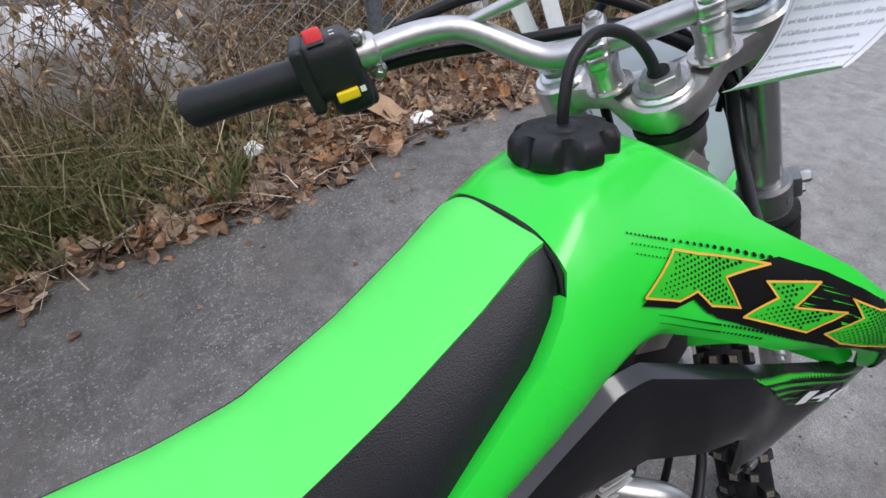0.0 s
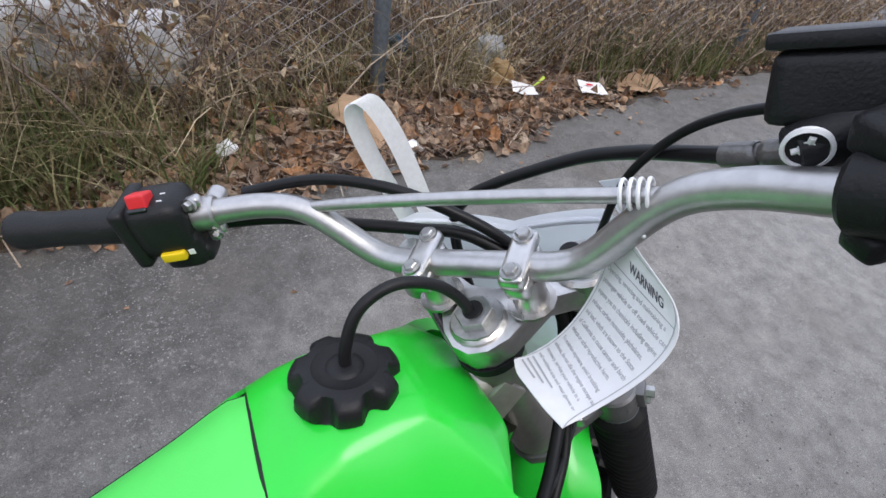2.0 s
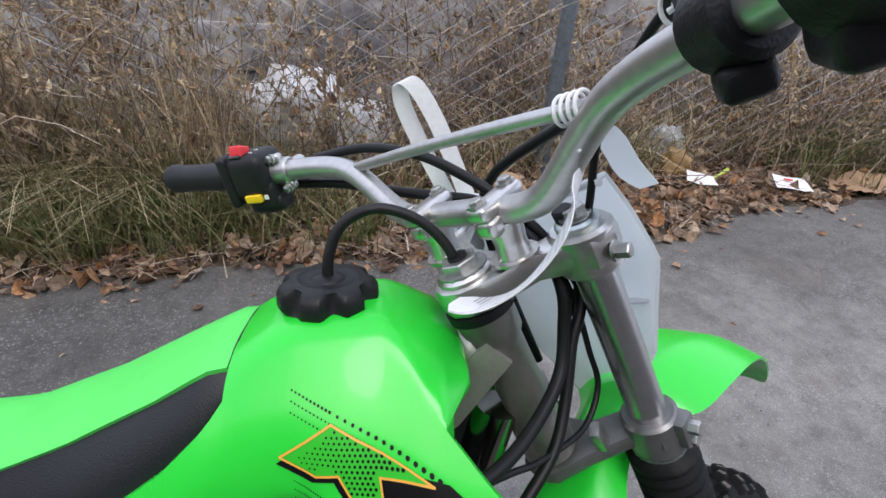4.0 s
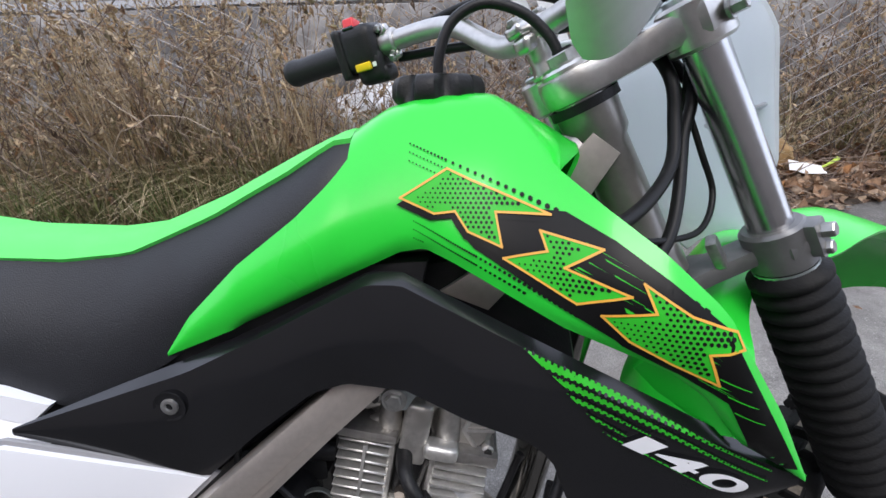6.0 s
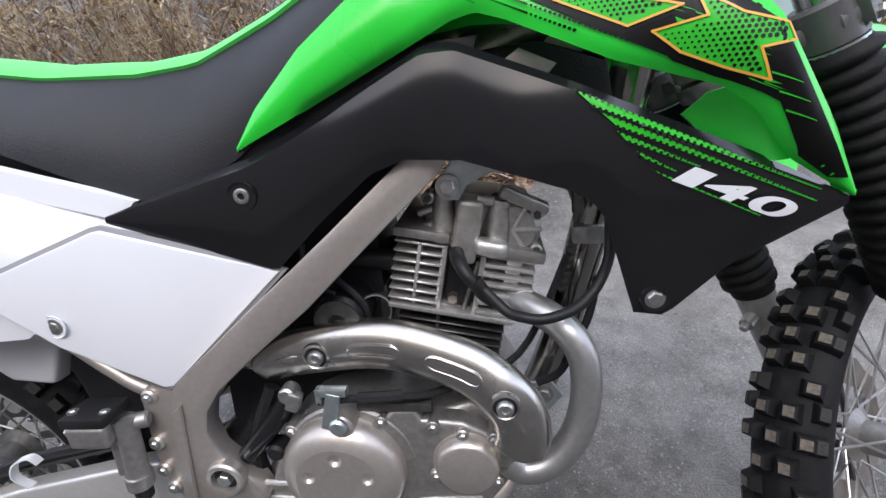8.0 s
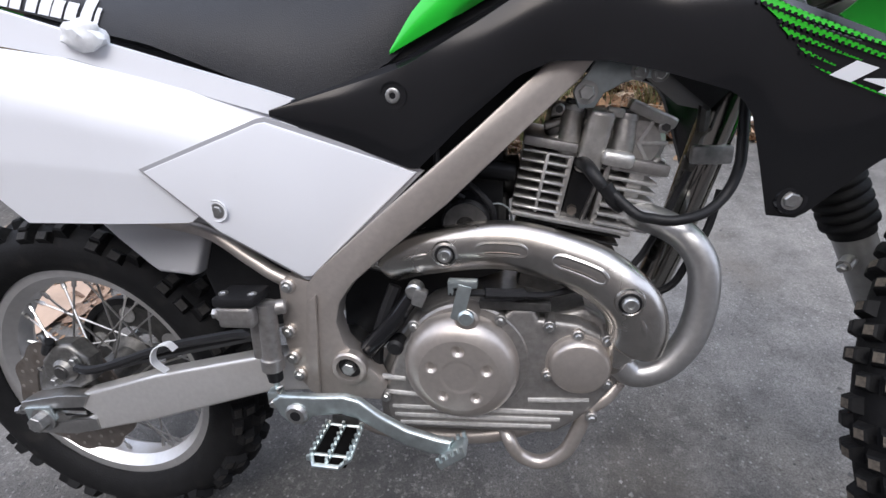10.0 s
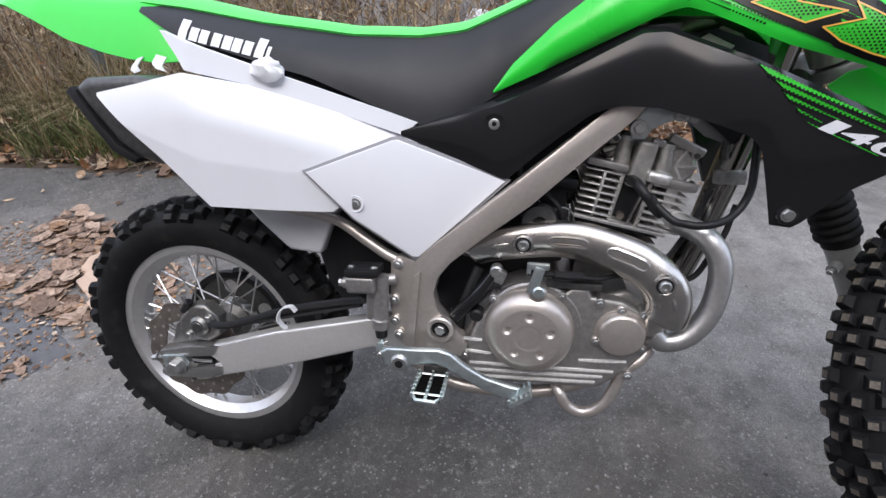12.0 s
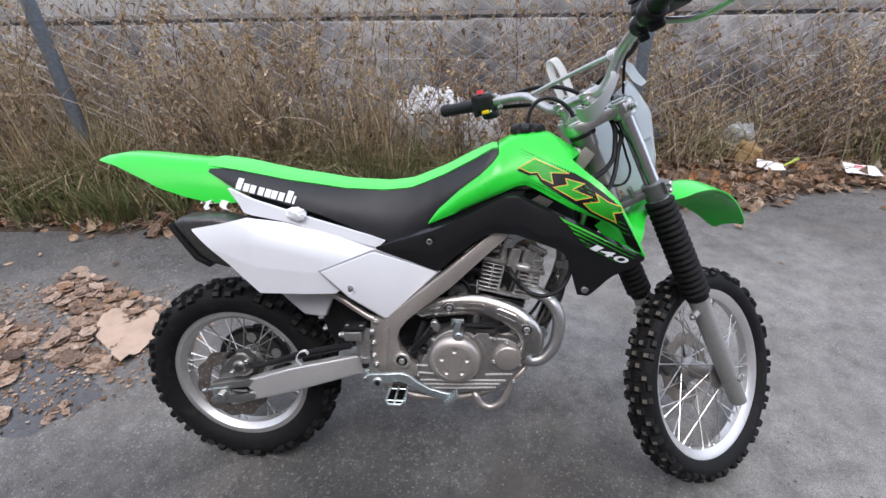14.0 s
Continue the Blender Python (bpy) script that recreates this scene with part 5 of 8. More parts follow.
for x, z in ((-0.058, 0.150), (-0.046, 0.186), (-0.012, 0.178), (0.012, 0.140), (0.060, 0.186), (0.066, 0.150), (-0.014, 0.146)):
    part("cover_lug", cy(cyl((x, -0.040, z), (x, -0.062, z), 0.0062, 12, bevel=0.0015)), HEADALLOY, head)
    part("bolt", cy(cyl((x, -0.062, z), (x, -0.066, z), 0.0040, 6)), DARKMETAL, head)
part("cover_step", cy(box((0.050, 0.020, 0.012), pose(0.046, -0.052, 0.196, 0, 14, 0), 0.004, segs=3)), HEADALLOY, head)
part("oil_boss", cy(box((0.033, 0.020, 0.016), pose(0.022, -0.068, 0.1485), 0.007, segs=3)), FIN, head)
part("spark_recess", cy(box((0.030, 0.02, 0.080), pose(-0.003, -0.047, 0.112), 0.006)), MATTBLACK, head)
part("spark_plug", cy(cyl((-0.008, -0.055, 0.086), (-0.008, -0.064, 0.085), 0.0055, 6)), DISC, head)
part("plug_rib", cy(box((0.004, 0.018, 0.060), pose(0.008, -0.054, 0.100, 0, 8, 0), 0.0015)), CASEDARK, head)
part("plug_rib", cy(box((0.020, 0.014, 0.010), pose(-0.012, -0.052, 0.076), 0.003)), CASEDARK, head)
part("spark_cap", tube([(0.720, -0.060, 0.612), (0.724, -0.088, 0.612), (0.732, -0.102, 0.602), (0.742, -0.104, 0.590)], [0.0080, 0.0072, 0.0062, 0.0056], 14), MATTBLACK, head, "black spark plug cap")
part("lead_boot", tube([(0.739, -0.104, 0.597), (0.748, -0.104, 0.583), (0.757, -0.102, 0.573)], [0.0075, 0.0072, 0.0052], 12), MATTBLACK, head)
part("spark_lead", tube([(0.748, -0.106, 0.588), (0.768, -0.118, 0.572), (0.783, -0.126, 0.570), (0.796, -0.128, 0.569), (0.811, -0.126, 0.571), (0.827, -0.120, 0.575), (0.841, -0.112, 0.584), (0.851, -0.105, 0.596), (0.859, -0.095, 0.611), (0.861, -0.090, 0.627), (0.862, -0.075, 0.680)], 0.0050, 10), MATTBLACK, bike, "black ignition lead")
part("lower_lead", tube([(0.856, -0.070, 0.585), (0.848, -0.075, 0.545), (0.833, -0.080, 0.512), (0.820, -0.080, 0.484), (0.798, -0.078, 0.470)], 0.0042, 8), MATTBLACK, bike)
bm = plate([(0.706, 0.684), (0.716, 0.696), (0.726, 0.712), (0.800, 0.708), (0.798, 0.700), (0.784, 0.692), (0.768, 0.694), (0.752, 0.690), (0.735, 0.681), (0.727, 0.668), (0.712, 0.668)], -0.084, -0.078, 0.002)
mount = part("engine_mount", bm, ZINC, bike, "zinc plated engine mount plate")
part("mount_boss", cyl((0.718, -0.070, 0.6825), (0.718, -0.089, 0.6825), 0.0108, 20, bevel=0.002), BOLTM, mount)
bolt((0.718, -0.089, 0.6825), (0, -1, 0), 0.0075, 0.006, mount)
bolt((0.765, -0.084, 0.699), (0, -1, 0), 0.0055, 0.005, mount)
bolt((0.783, -0.084, 0.697), (0, -1, 0), 0.0055, 0.005, mount)
part("front_mount", plate([(0.765, 0.448), (0.815, 0.455), (0.828, 0.437), (0.80, 0.400), (0.775, 0.395)], -0.055, -0.049, 0.002), ZINC, bike)
bolt((0.806, -0.055, 0.440), (0, -1, 0), 0.008, 0.006)
# carburettor, starter and dark clutter behind the barrel
part("carburettor", tube([(0.660, 0, 0.590), (0.625, 0, 0.580), (0.595, 0, 0.572), (0.55, 0, 0.57)], [0.022, 0.03, 0.026, 0.034], 16), DARKMETAL, bike, "dark carburettor and rubber intake")
part("starter_motor", cyl((0.602, -0.098, 0.553), (0.602, 0.03, 0.553), 0.027, 28, bevel=0.005), MATTBLACK, bike, "black starter motor")
part("motor_ring", lathe([(0, 0.024), (0.003, 0.024), (0.003, 0.010), (0.0, 0.009)], (0.602, -0.098, 0.553), (0, -1, 0), 24), DARKMETAL, bike)
part("float_bowl", box((0.045, 0.06, 0.05), pose(0.622, -0.02, 0.548), 0.01), DARKMETAL, bike)
part("intake_pipe", tube([(0.562, -0.055, 0.592), (0.60, -0.06, 0.606), (0.65, -0.05, 0.600)], 0.011, 10), MATTBLACK, bike)
for pts in (((0.53, -0.07, 0.56), (0.55, -0.09, 0.53), (0.545, -0.09, 0.50)), ((0.60, -0.09, 0.60), (0.63, -0.095, 0.57), (0.628, -0.085, 0.53)), ((0.57, -0.08, 0.63), (0.575, -0.09, 0.60), (0.60, -0.09, 0.58))):
    part("small_hose", tube(pts, 0.0035, 8), MATTBLACK, bike)
part("hose_clip", lathe([(0, 0.018), (0.006, 0.018), (0.006, 0.0165), (0, 0.0165)], (0.632, -0.07, 0.552), (0.3, -1, 0.2), 20, closed=True), ZINC, bike)

# exhaust
part("exhaust_header", tube([(0.748, -0.020, 0.560), (0.781, -0.062, 0.557), (0.817, -0.092, 0.546), (0.838, -0.104, 0.518), (0.841, -0.110, 0.476), (0.831, -0.116, 0.436), (0.808, -0.120, 0.407), (0.781, -0.122, 0.399), (0.765, -0.122, 0.41)], 0.0150, 20), BARM, bike, "silver exhaust header pipe")
part("exhaust_pipe", tube([(0.765, -0.118, 0.41), (0.766, -0.118, 0.455), (0.748, -0.117, 0.487), (0.705, -0.106, 0.508), (0.65, -0.098, 0.520), (0.59, -0.092, 0.517), (0.53, -0.086, 0.505), (0.47, -0.082, 0.515), (0.36, -0.085, 0.545), (0.22, -0.09, 0.62)], 0.0165, 14), STEEL, bike)
SH = catmull([(0.776, -0.133, 0.432), (0.7800, -0.135, 0.452), (0.7755, -0.135, 0.476), (0.7610, -0.133, 0.4965), (0.734, -0.124, 0.5146), (0.698, -0.117, 0.5262), (0.661, -0.111, 0.5335), (0.627, -0.107, 0.5335), (0.582, -0.102, 0.5265), (0.541, -0.097, 0.517), (0.505, -0.088, 0.503)], 8)
bm = bmesh.new()
grid = []
for i, p in enumerate(SH):
    d = (SH[min(i + 1, len(SH) - 1)] - SH[max(i - 1, 0)]).normalized()
    o = V(0, -1, 0)
    up = o.cross(d).normalized()
    if up.z < 0 and i > 14:
        up = -up
    if i <= 14 and up.x + up.z < 0:
        up = -up
    e = min(1, min(i, len(SH) - 1 - i) / 3 + 0.55)
    grid.append([p + up * 0.0245 * e * math.sin(a) + o * (0.016 * math.cos(a) - 0.002) for a in [radians(-100 + 200 * k / 12) for k in range(13)]])
shield = part("heat_shield", sheet(grid, 0.002, bm), STEEL, bike, "brushed steel heat shield with slots and bolts")


def on_shield(u):
    k = u * (len(SH) - 1)
    i = min(int(k), len(SH) - 2)
    return SH[i].lerp(SH[i + 1], k - i)


def shield_at(x):
    """How far along the shield the place x lies, past the bend at its front."""
    best = min(range(16, len(SH)), key=lambda i: abs(SH[i].x - x))
    return best / (len(SH) - 1)


for x1, x0 in ((0.7423, 0.6911), (0.6664, 0.6162)):
    a, b = shield_at(x1), shield_at(x0)
    pts = [on_shield(a + (b - a) * k / 7) + V(0, -0.0136, 0.001) for k in range(8)]
    up_, lo_, bed = [], [], []
    for k, p in enumerate(pts):
        d = (pts[min(k + 1, 7)] - pts[max(k - 1, 0)]).normalized()
        o = d.cross(V(0, 1, 0)).normalized()
        o = o if o.z > 0 else -o
        w = 0.0066 if 0 < k < 7 else 0.0036
        up_.append(p + o * w + V(0, 0.0004, 0))
        lo_.append(p - o * w + V(0, 0.0004, 0))
        bed.append([p + o * w * q + V(0, -0.0008 - 0.0002 * (1 - q * q), 0) for q in (-0.9, -0.3, 0.3, 0.9)])
    # near-black sheet stands for the shade inside the slot
    part("slot", sheet(bed, 0.0005), SHADOWED, shield)
    part("slot_floor", tube([p + V(0, -0.0004, -0.0030) for p in pts], [0.0008] + [0.0022] * 6 + [0.0008], 8), DISC, shield)
    part("slot_lip", tube(up_ + lo_[::-1] + up_[:2], 0.0030, 8, 4), STEEL, shield)
for x in (0.5805, 0.7640):
    p = on_shield(shield_at(x)) + V(0, -0.0142, -0.0005)
    part("bolt_dish", lathe([(0, 0.0150), (0.003, 0.0140), (0.0040, 0.0118), (0.0022, 0.0100), (0.001, 0.001)], p, (0, -1, 0), 28), STEEL, shield)
    part("dish_shade", cyl(p + V(0, -0.002, 0), p + V(0, -0.0030, 0), 0.0108, 20), MATTBLACK, shield)
    part("bolt", lathe([(0, 0.0082), (0.004, 0.0078), (0.0056, 0.0062), (0.0054, 0.0036), (0.0034, 0.0030), (0.0034, 0.0002)], p + V(0, -0.0024, 0), (0, -1, 0), 20), BOLTM, shield)
part("rib", tube([on_shield(shield_at(x)) + V(0, -0.0130, 0.0015) for x in (0.568, 0.555, 0.540, 0.530)], [0.0022, 0.0042, 0.0042, 0.0022], 10), STEEL, shield)
part("rib", tube([on_shield(u) + V(0, -0.0130, 0.0015) for u in (0.10, 0.16, 0.22)], [0.0022, 0.0042, 0.0022], 10), STEEL, shield)
mf = part("muffler", plate([(-0.052, 0.729), (-0.030, 0.743), (0.05, 0.746), (0.10, 0.735), (0.18, 0.70), (0.18, 0.62), (0.06, 0.625), (0.032, 0.633), (0.004, 0.652), (-0.025, 0.690)], -0.160, -0.085, 0.016, segs=4), DARKMETAL, bike, "dark grey muffler behind the side panel")
part("end_cap", plate([(-0.052, 0.731), (-0.026, 0.690), (0.004, 0.652), (0.034, 0.634), (0.026, 0.626), (-0.006, 0.642), (-0.036, 0.684), (-0.062, 0.724)], -0.162, -0.090, 0.004), MATTBLACK, mf)
part("fender_inner", plate([(0.14, 0.575), (0.178, 0.532), (0.216, 0.496), (0.224, 0.490), (0.268, 0.486), (0.276, 0.488), (0.294, 0.532), (0.31, 0.56)], -0.108, -0.086, 0.006, segs=3), SHADEDWHITE, bike, "white inner mudguard, greyed for the shade under the panel")
part("mud_flap", tube([(0.22, 0, 0.50), (0.26, 0, 0.60), (0.20, 0, 0.70)], [0.03, 0.04, 0.04], 10, flat=2.0), MATTBLACK, bike)

# swingarm
for s in (-1, 1):
    prof = [(0.070, 0.2705), (0.050, 0.284), (0.056, 0.303), (0.187, 0.346), (0.353, 0.388), (0.40, 0.396), (0.43, 0.39), (0.43, 0.345), (0.354, 0.336), (0.18, 0.276), (0.050, 0.238), (0.044, 0.258)]
    arm = part("swingarm", plate(prof, s * 0.095, s * 0.121, 0.005, segs=3), SATIN, bike, "brushed alloy swingarm")
    part("arm_end", plate([(0.075, 0.306), (0.02, 0.300), (-0.046, 0.284), (-0.050, 0.277), (-0.044, 0.271), (0.02, 0.279), (0.060, 0.285)], s * 0.096, s * 0.124, 0.003), ALU, arm)
    part("arm_end", plate([(0.075, 0.266), (0.045, 0.262), (0.02, 0.256), (-0.030, 0.250), (-0.050, 0.244), (-0.052, 0.236), (-0.044, 0.230), (0.034, 0.236), (0.075, 0.249)], s * 0.096, s * 0.124, 0.003), ALU, arm)
    part("slot_block", box((0.040, 0.014, 0.018), pose(0.030, s * 0.108, 0.270, 0, -8, 0), 0.002), MATTBLACK, arm)
    bolt((-0.013, s * 0.126, 0.259), (0, s, 0), 0.013, 0.014, arm, "axle_nut")
    part("chain_adjuster", plate([(-0.040, 0.276), (0.004, 0.282), (0.010, 0.262), (-0.004, 0.248), (-0.040, 0.246)], s * 0.121, s * 0.127, 0.002), ZINC, arm)
    part("adjuster_rod", cyl((-0.062, s * 0.112, 0.262), (0.050, s * 0.112, 0.268), 0.0042, 8), BOLTM, arm)
    bolt((-0.062, s * 0.112, 0.262), (-1, 0, -0.25), 0.0055, 0.014, arm)
part("cross_tube", cyl((0.44, -0.09, 0.37), (0.44, 0.09, 0.37), 0.028, 18), ALU, bike)
part("shock", tube([(0.40, 0.0, 0.43), (0.385, 0, 0.52), (0.38, 0, 0.62)], 0.028, 14), MATTBLACK, bike, "black rear shock absorber")
part("shock_spring", tube([(0.40 - 0.020 * k / 60 + 0.033 * math.cos(k * 0.72), 0.033 * math.sin(k * 0.72), 0.43 + 0.19 * k / 60) for k in range(61)], 0.006, 6, n=2), MATTBLACK, bike)
# added plate fills the black area between tyre and shock
part("rear_fill", plate([(0.22, 0.58), (0.40, 0.58), (0.40, 0.41), (0.285, 0.385), (0.262, 0.42), (0.25, 0.47), (0.22, 0.52)], -0.066, 0.06, 0.01), MATTBLACK, bike, "black filler plate between rear tyre and shock")
# rear caliper, hose, clips
cal = part("rear_caliper", plate([(-0.012, 0.318), (-0.006, 0.345), (0.020, 0.372), (0.048, 0.374), (0.070, 0.352), (0.066, 0.316), (0.045, 0.302), (0.010, 0.303)], -0.108, -0.078, 0.008, segs=3), CASEDARK, bike, "cast alloy rear brake caliper")
part("caliper_piston", cyl((0.036, -0.104, 0.336), (0.036, -0.118, 0.336), 0.0180, 24, bevel=0.005), CASEDARK, cal)
part("piston_cap", cyl((0.036, -0.117, 0.336), (0.036, -0.1195, 0.336), 0.010, 18, bevel=0.001), DARKMETAL, cal)
part("caliper_bracket", plate([(-0.04, 0.285), (-0.024, 0.325), (0.0, 0.345), (0.03, 0.350), (0.05, 0.33), (0.03, 0.295)], -0.098, -0.088, 0.003), CASEDARK, cal)
part("slide_boot", cyl((0.000, -0.100, 0.356), (0.022, -0.108, 0.380), 0.007, 12, bevel=0.002), MATTBLACK, cal)
part("bleed_nipple", cyl((0.014, -0.104, 0.366), (0.008, -0.106, 0.388), 0.0038, 8), BOLTM, cal)
bolt((0.012, -0.108, 0.316), (0, -1, 0), 0.006, 0.008, cal)
bolt((0.056, -0.108, 0.352), (0, -1, 0), 0.006, 0.008, cal)
sprocket = part("sprocket", lathe([(0.056, 0.050), (0.062, 0.050), (0.062, 0.096), (0.056, 0.096)], (-0.013, 0, 0.259), (0, 1, 0), 48, closed=True), DARKMETAL, bike, "dark grey rear sprocket with chain")
part("chain_run", lathe([(0.050, 0.095), (0.066, 0.095), (0.066, 0.107), (0.050, 0.107)], (-0.013, 0, 0.259), (0, 1, 0), 48, closed=True), MATTBLACK, sprocket)
for k in range(5):
    a = radians(72 * k + 20)
    part("sprocket_window", cyl((-0.013 + 0.073 * math.cos(a), 0.053, 0.260 + 0.073 * math.sin(a)), (-0.013 + 0.073 * math.cos(a), 0.0545, 0.260 + 0.073 * math.sin(a)), 0.015, 16), FIN, sprocket)
part("chain_run", tube([(-0.005, 0.058, 0.366), (0.20, 0.058, 0.392), (0.46, 0.058, 0.425)], [0.007] * 3, 6, flat=1.3), MATTBLACK, sprocket)
part("chain_run", tube([(-0.005, 0.058, 0.155), (0.20, 0.058, 0.235), (0.46, 0.058, 0.345)], [0.007] * 3, 6, flat=1.3), MATTBLACK, sprocket)
part("brake_hose", tube([(0.062, -0.115, 0.345), (0.085, -0.118, 0.345), (0.12, -0.112, 0.352), (0.20, -0.105, 0.380), (0.30, -0.105, 0.405), (0.345, -0.120, 0.420), (0.352, -0.140, 0.44)], 0.0062, 8), MATTBLACK, bike, "black rear brake hose")
part("chain_slider", tube([(0.11, -0.10, 0.345), (0.20, -0.095, 0.368), (0.33, -0.095, 0.402)], 0.008, 8), MATTBLACK, bike)
part("hose_clip", ribbon([(0.205, -0.118, 0.352), (0.196, -0.124, 0.372), (0.204, -0.124, 0.392), (0.218, -0.118, 0.396), (0.226, -0.116, 0.386)], (0, 0.010, 0)), WHITECLOTH, bike, "white plastic hose clip")
# rear master cylinder
mc = part("rear_master", tube([(0.3855, -0.148, 0.476), (0.3845, -0.148, 0.455), (0.3835, -0.148, 0.437), (0.3815, -0.148, 0.410), (0.3812, -0.148, 0.406), (0.3805, -0.148, 0.392)], [0.0105, 0.0105, 0.0105, 0.0108, 0.0132, 0.0132], 18), CASE, bike, "cast alloy rear brake master cylinder")
part("reservoir", box((0.042, 0.034, 0.025), pose(0.3585, -0.152, 0.466, 0, -2, 0), 0.005, segs=3), CASE, mc)
part("reservoir_lid", box((0.048, 0.038, 0.011), pose(0.3610, -0.152, 0.4850, 0, -2, 0), 0.003), MATTBLACK, mc)
for dx in (-0.017, 0.017):
    bolt((0.361 + dx, -0.158, 0.4900), (0, 0, 1), 0.0036, 0.003, mc)
part("hose_joint", cyl((0.340, -0.150, 0.462), (0.326, -0.150, 0.461), 0.0085, 16, bevel=0.002), CASE, mc)
part("joint_bolt", cyl((0.327, -0.150, 0.461), (0.321, -0.150, 0.461), 0.0060, 6), BOLTM, mc)
part("rod_boot", cyl((0.3805, -0.148, 0.392), (0.3810, -0.148, 0.376), 0.0100, 14, r2=0.0085), MATTBLACK, mc)
part("push_rod", cyl((0.3810, -0.148, 0.377), (0.3830, -0.150, 0.356), 0.0035, 8), ZINC, mc)
part("mount_lug", cyl((0.375, -0.148, 0.468), (0.404, -0.138, 0.468), 0.0085, 16, bevel=0.002), CASE, mc)
part("cast_foot", box((0.020, 0.018, 0.060), pose(0.3700, -0.142, 0.432, 0, 3, 0), 0.005, segs=3), CASE, mc)
# brake pedal
ped = part("brake_pedal", plate([(0.385, 0.362), (0.396, 0.3715), (0.439, 0.3735), (0.472, 0.3770), (0.490, 0.3725), (0.512, 0.3545), (0.541, 0.3385), (0.575, 0.3295), (0.590, 0.327), (0.588, 0.311), (0.568, 0.3090), (0.5375, 0.3180), (0.5083, 0.3345), (0.485, 0.3480), (0.4668, 0.3530), (0.433, 0.3470), (0.420, 0.333), (0.404, 0.333), (0.393, 0.344)], -0.172, -0.161, 0.004, segs=3), ZINC, bike, "zinc plated brake pedal with toothed tip")
part("pivot_cap", cyl((0.4150, -0.160, 0.3500), (0.4150, -0.177, 0.3500), 0.0135, 22, bevel=0.003), BOLTM, ped)
part("pivot_hole", cyl((0.4150, -0.1760, 0.3500), (0.4150, -0.1776, 0.3500), 0.0062, 14), MATTBLACK, ped)
part("clevis", box((0.016, 0.014, 0.022), pose(0.383, -0.156, 0.357), 0.003), ZINC, ped)
tip = part("pedal_tip", box((0.036, 0.026, 0.008), pose(0.592, -0.172, 0.316, 0, -38, 0), 0.002), ZINC, ped)
for k in range(5):
    for j in (-1, 1):
        part("tooth", cyl((0.579 + 0.0065 * k, -0.172 + 0.011 * j, 0.306 + 0.0051 * k), (0.5765 + 0.0065 * k, -0.172 + 0.011 * j, 0.315 + 0.0051 * k), 0.0025, 4), ZINC, ped)
bolt((0.383, -0.162, 0.354), (0, -1, 0), 0.005, 0.005, ped)
part("return_spring", tube([(0.392 + 0.004 * math.cos(k), -0.160 + 0.004 * math.sin(k), 0.375 - 0.0012 * k) for k in range(24)], 0.001, 5, n=2), STEEL, ped)
# foot pegs
for s in (-1, 1):
    bm = bmesh.new()
    o = V(0.462, s * 0.150, 0.325)
    rail = [(0.020, 0), (0.022, 0.050), (0.014, 0.062), (-0.014, 0.062), (-0.022, 0.050), (-0.020, 0)]
    tube([o + V(a, s * b, -0.002) for a, b in rail], 0.0028, 8, bm=bm, smooth=False)
    for cx in (-0.001,):
        tube([o + V(cx, 0, -0.002), o + V(cx, s * 0.060, -0.002)], 0.0026, 6, bm=bm)
    for b in (0.003, 0.047):
        tube([o + V(-0.021, s * b, -0.003), o + V(0.021, s * b, -0.003)], 0.0022, 6, bm=bm)
    for a in (-0.021, 0.0, 0.021):
        for k in range(7):
            p = o + V(a, s * (0.006 + 0.0085 * k), 0)
            cyl(p, p + V(0, 0, 0.006), 0.0024, 4, bm)
    bmesh.ops.rotate(bm, cent=o, matrix=Matrix.Rotation(s * radians(-4), 3, "X"), verts=bm.verts)
    peg = part("foot_peg", bm, ZINC, bike, "toothed metal foot peg")
    part("peg_base", box((0.040, 0.056, 0.004), pose(0.462, s * 0.180, 0.3185, s * -4), 0.001), SHADOWED, peg)
    part("peg_hinge", box((0.034, 0.030, 0.024), pose(0.462, s * 0.138, 0.324), 0.005), DARKMETAL, peg)
    part("peg_bracket", tube([(0.445, s * 0.10, 0.345), (0.458, s * 0.125, 0.338), (0.462, s * 0.14, 0.334)], 0.012, 10), DARKMETAL, peg)
part("side_stand", tube([(0.40, 0.13, 0.33), (0.37, 0.25, 0.16), (0.355, 0.32, 0.072)], [0.012, 0.011, 0.010], 12), SILVER, bike, "silver side stand on the far side")
part("stand_foot", cyl((0.355, 0.318, 0.082), (0.356, 0.325, 0.066), 0.022, 14), SILVER, bike)

# panel bolts
for x, z in ((0.535, 0.686),):
    part("bolt_dish", lathe([(0, 0.0135), (0.001, 0.0135), (0.0005, 0.0115), (-0.002, 0.0105), (-0.002, 0.0005)], (x, cover_y(x, z) - 0.0012, z), (0.05, -1, 0), 24), BLACKPL, side_cover)
    part("bolt", lathe([(0, 0.0075), (0.0022, 0.0072), (0.0028, 0.0060), (0.0026, 0.0034), (0.0008, 0.0030), (0.0008, 0.0002)], (x, cover_y(x, z) - 0.0002, z), (0, -1, 0), 20), BOLTM, side_cover)
part("cover_boss", lathe([(0, 0.013), (0.003, 0.012), (0.0032, 0.0085), (0.001, 0.008), (0.001, 0.0005)], (0.888, -0.134, 0.591), (0, -1, 0), 24), BLACKPL, side_cover)
bolt((0.888, -0.135, 0.591), (0, -1, 0), 0.0068, 0.004, side_cover)
part("bolt_dish", lathe([(0, 0.0115), (0.0008, 0.0112), (-0.0015, 0.0090), (-0.0018, 0.0005)], (0.3555, dia_y(0.3555) - 0.0006, 0.582), (0, -1, 0), 24), WHITEPL, small_panel)
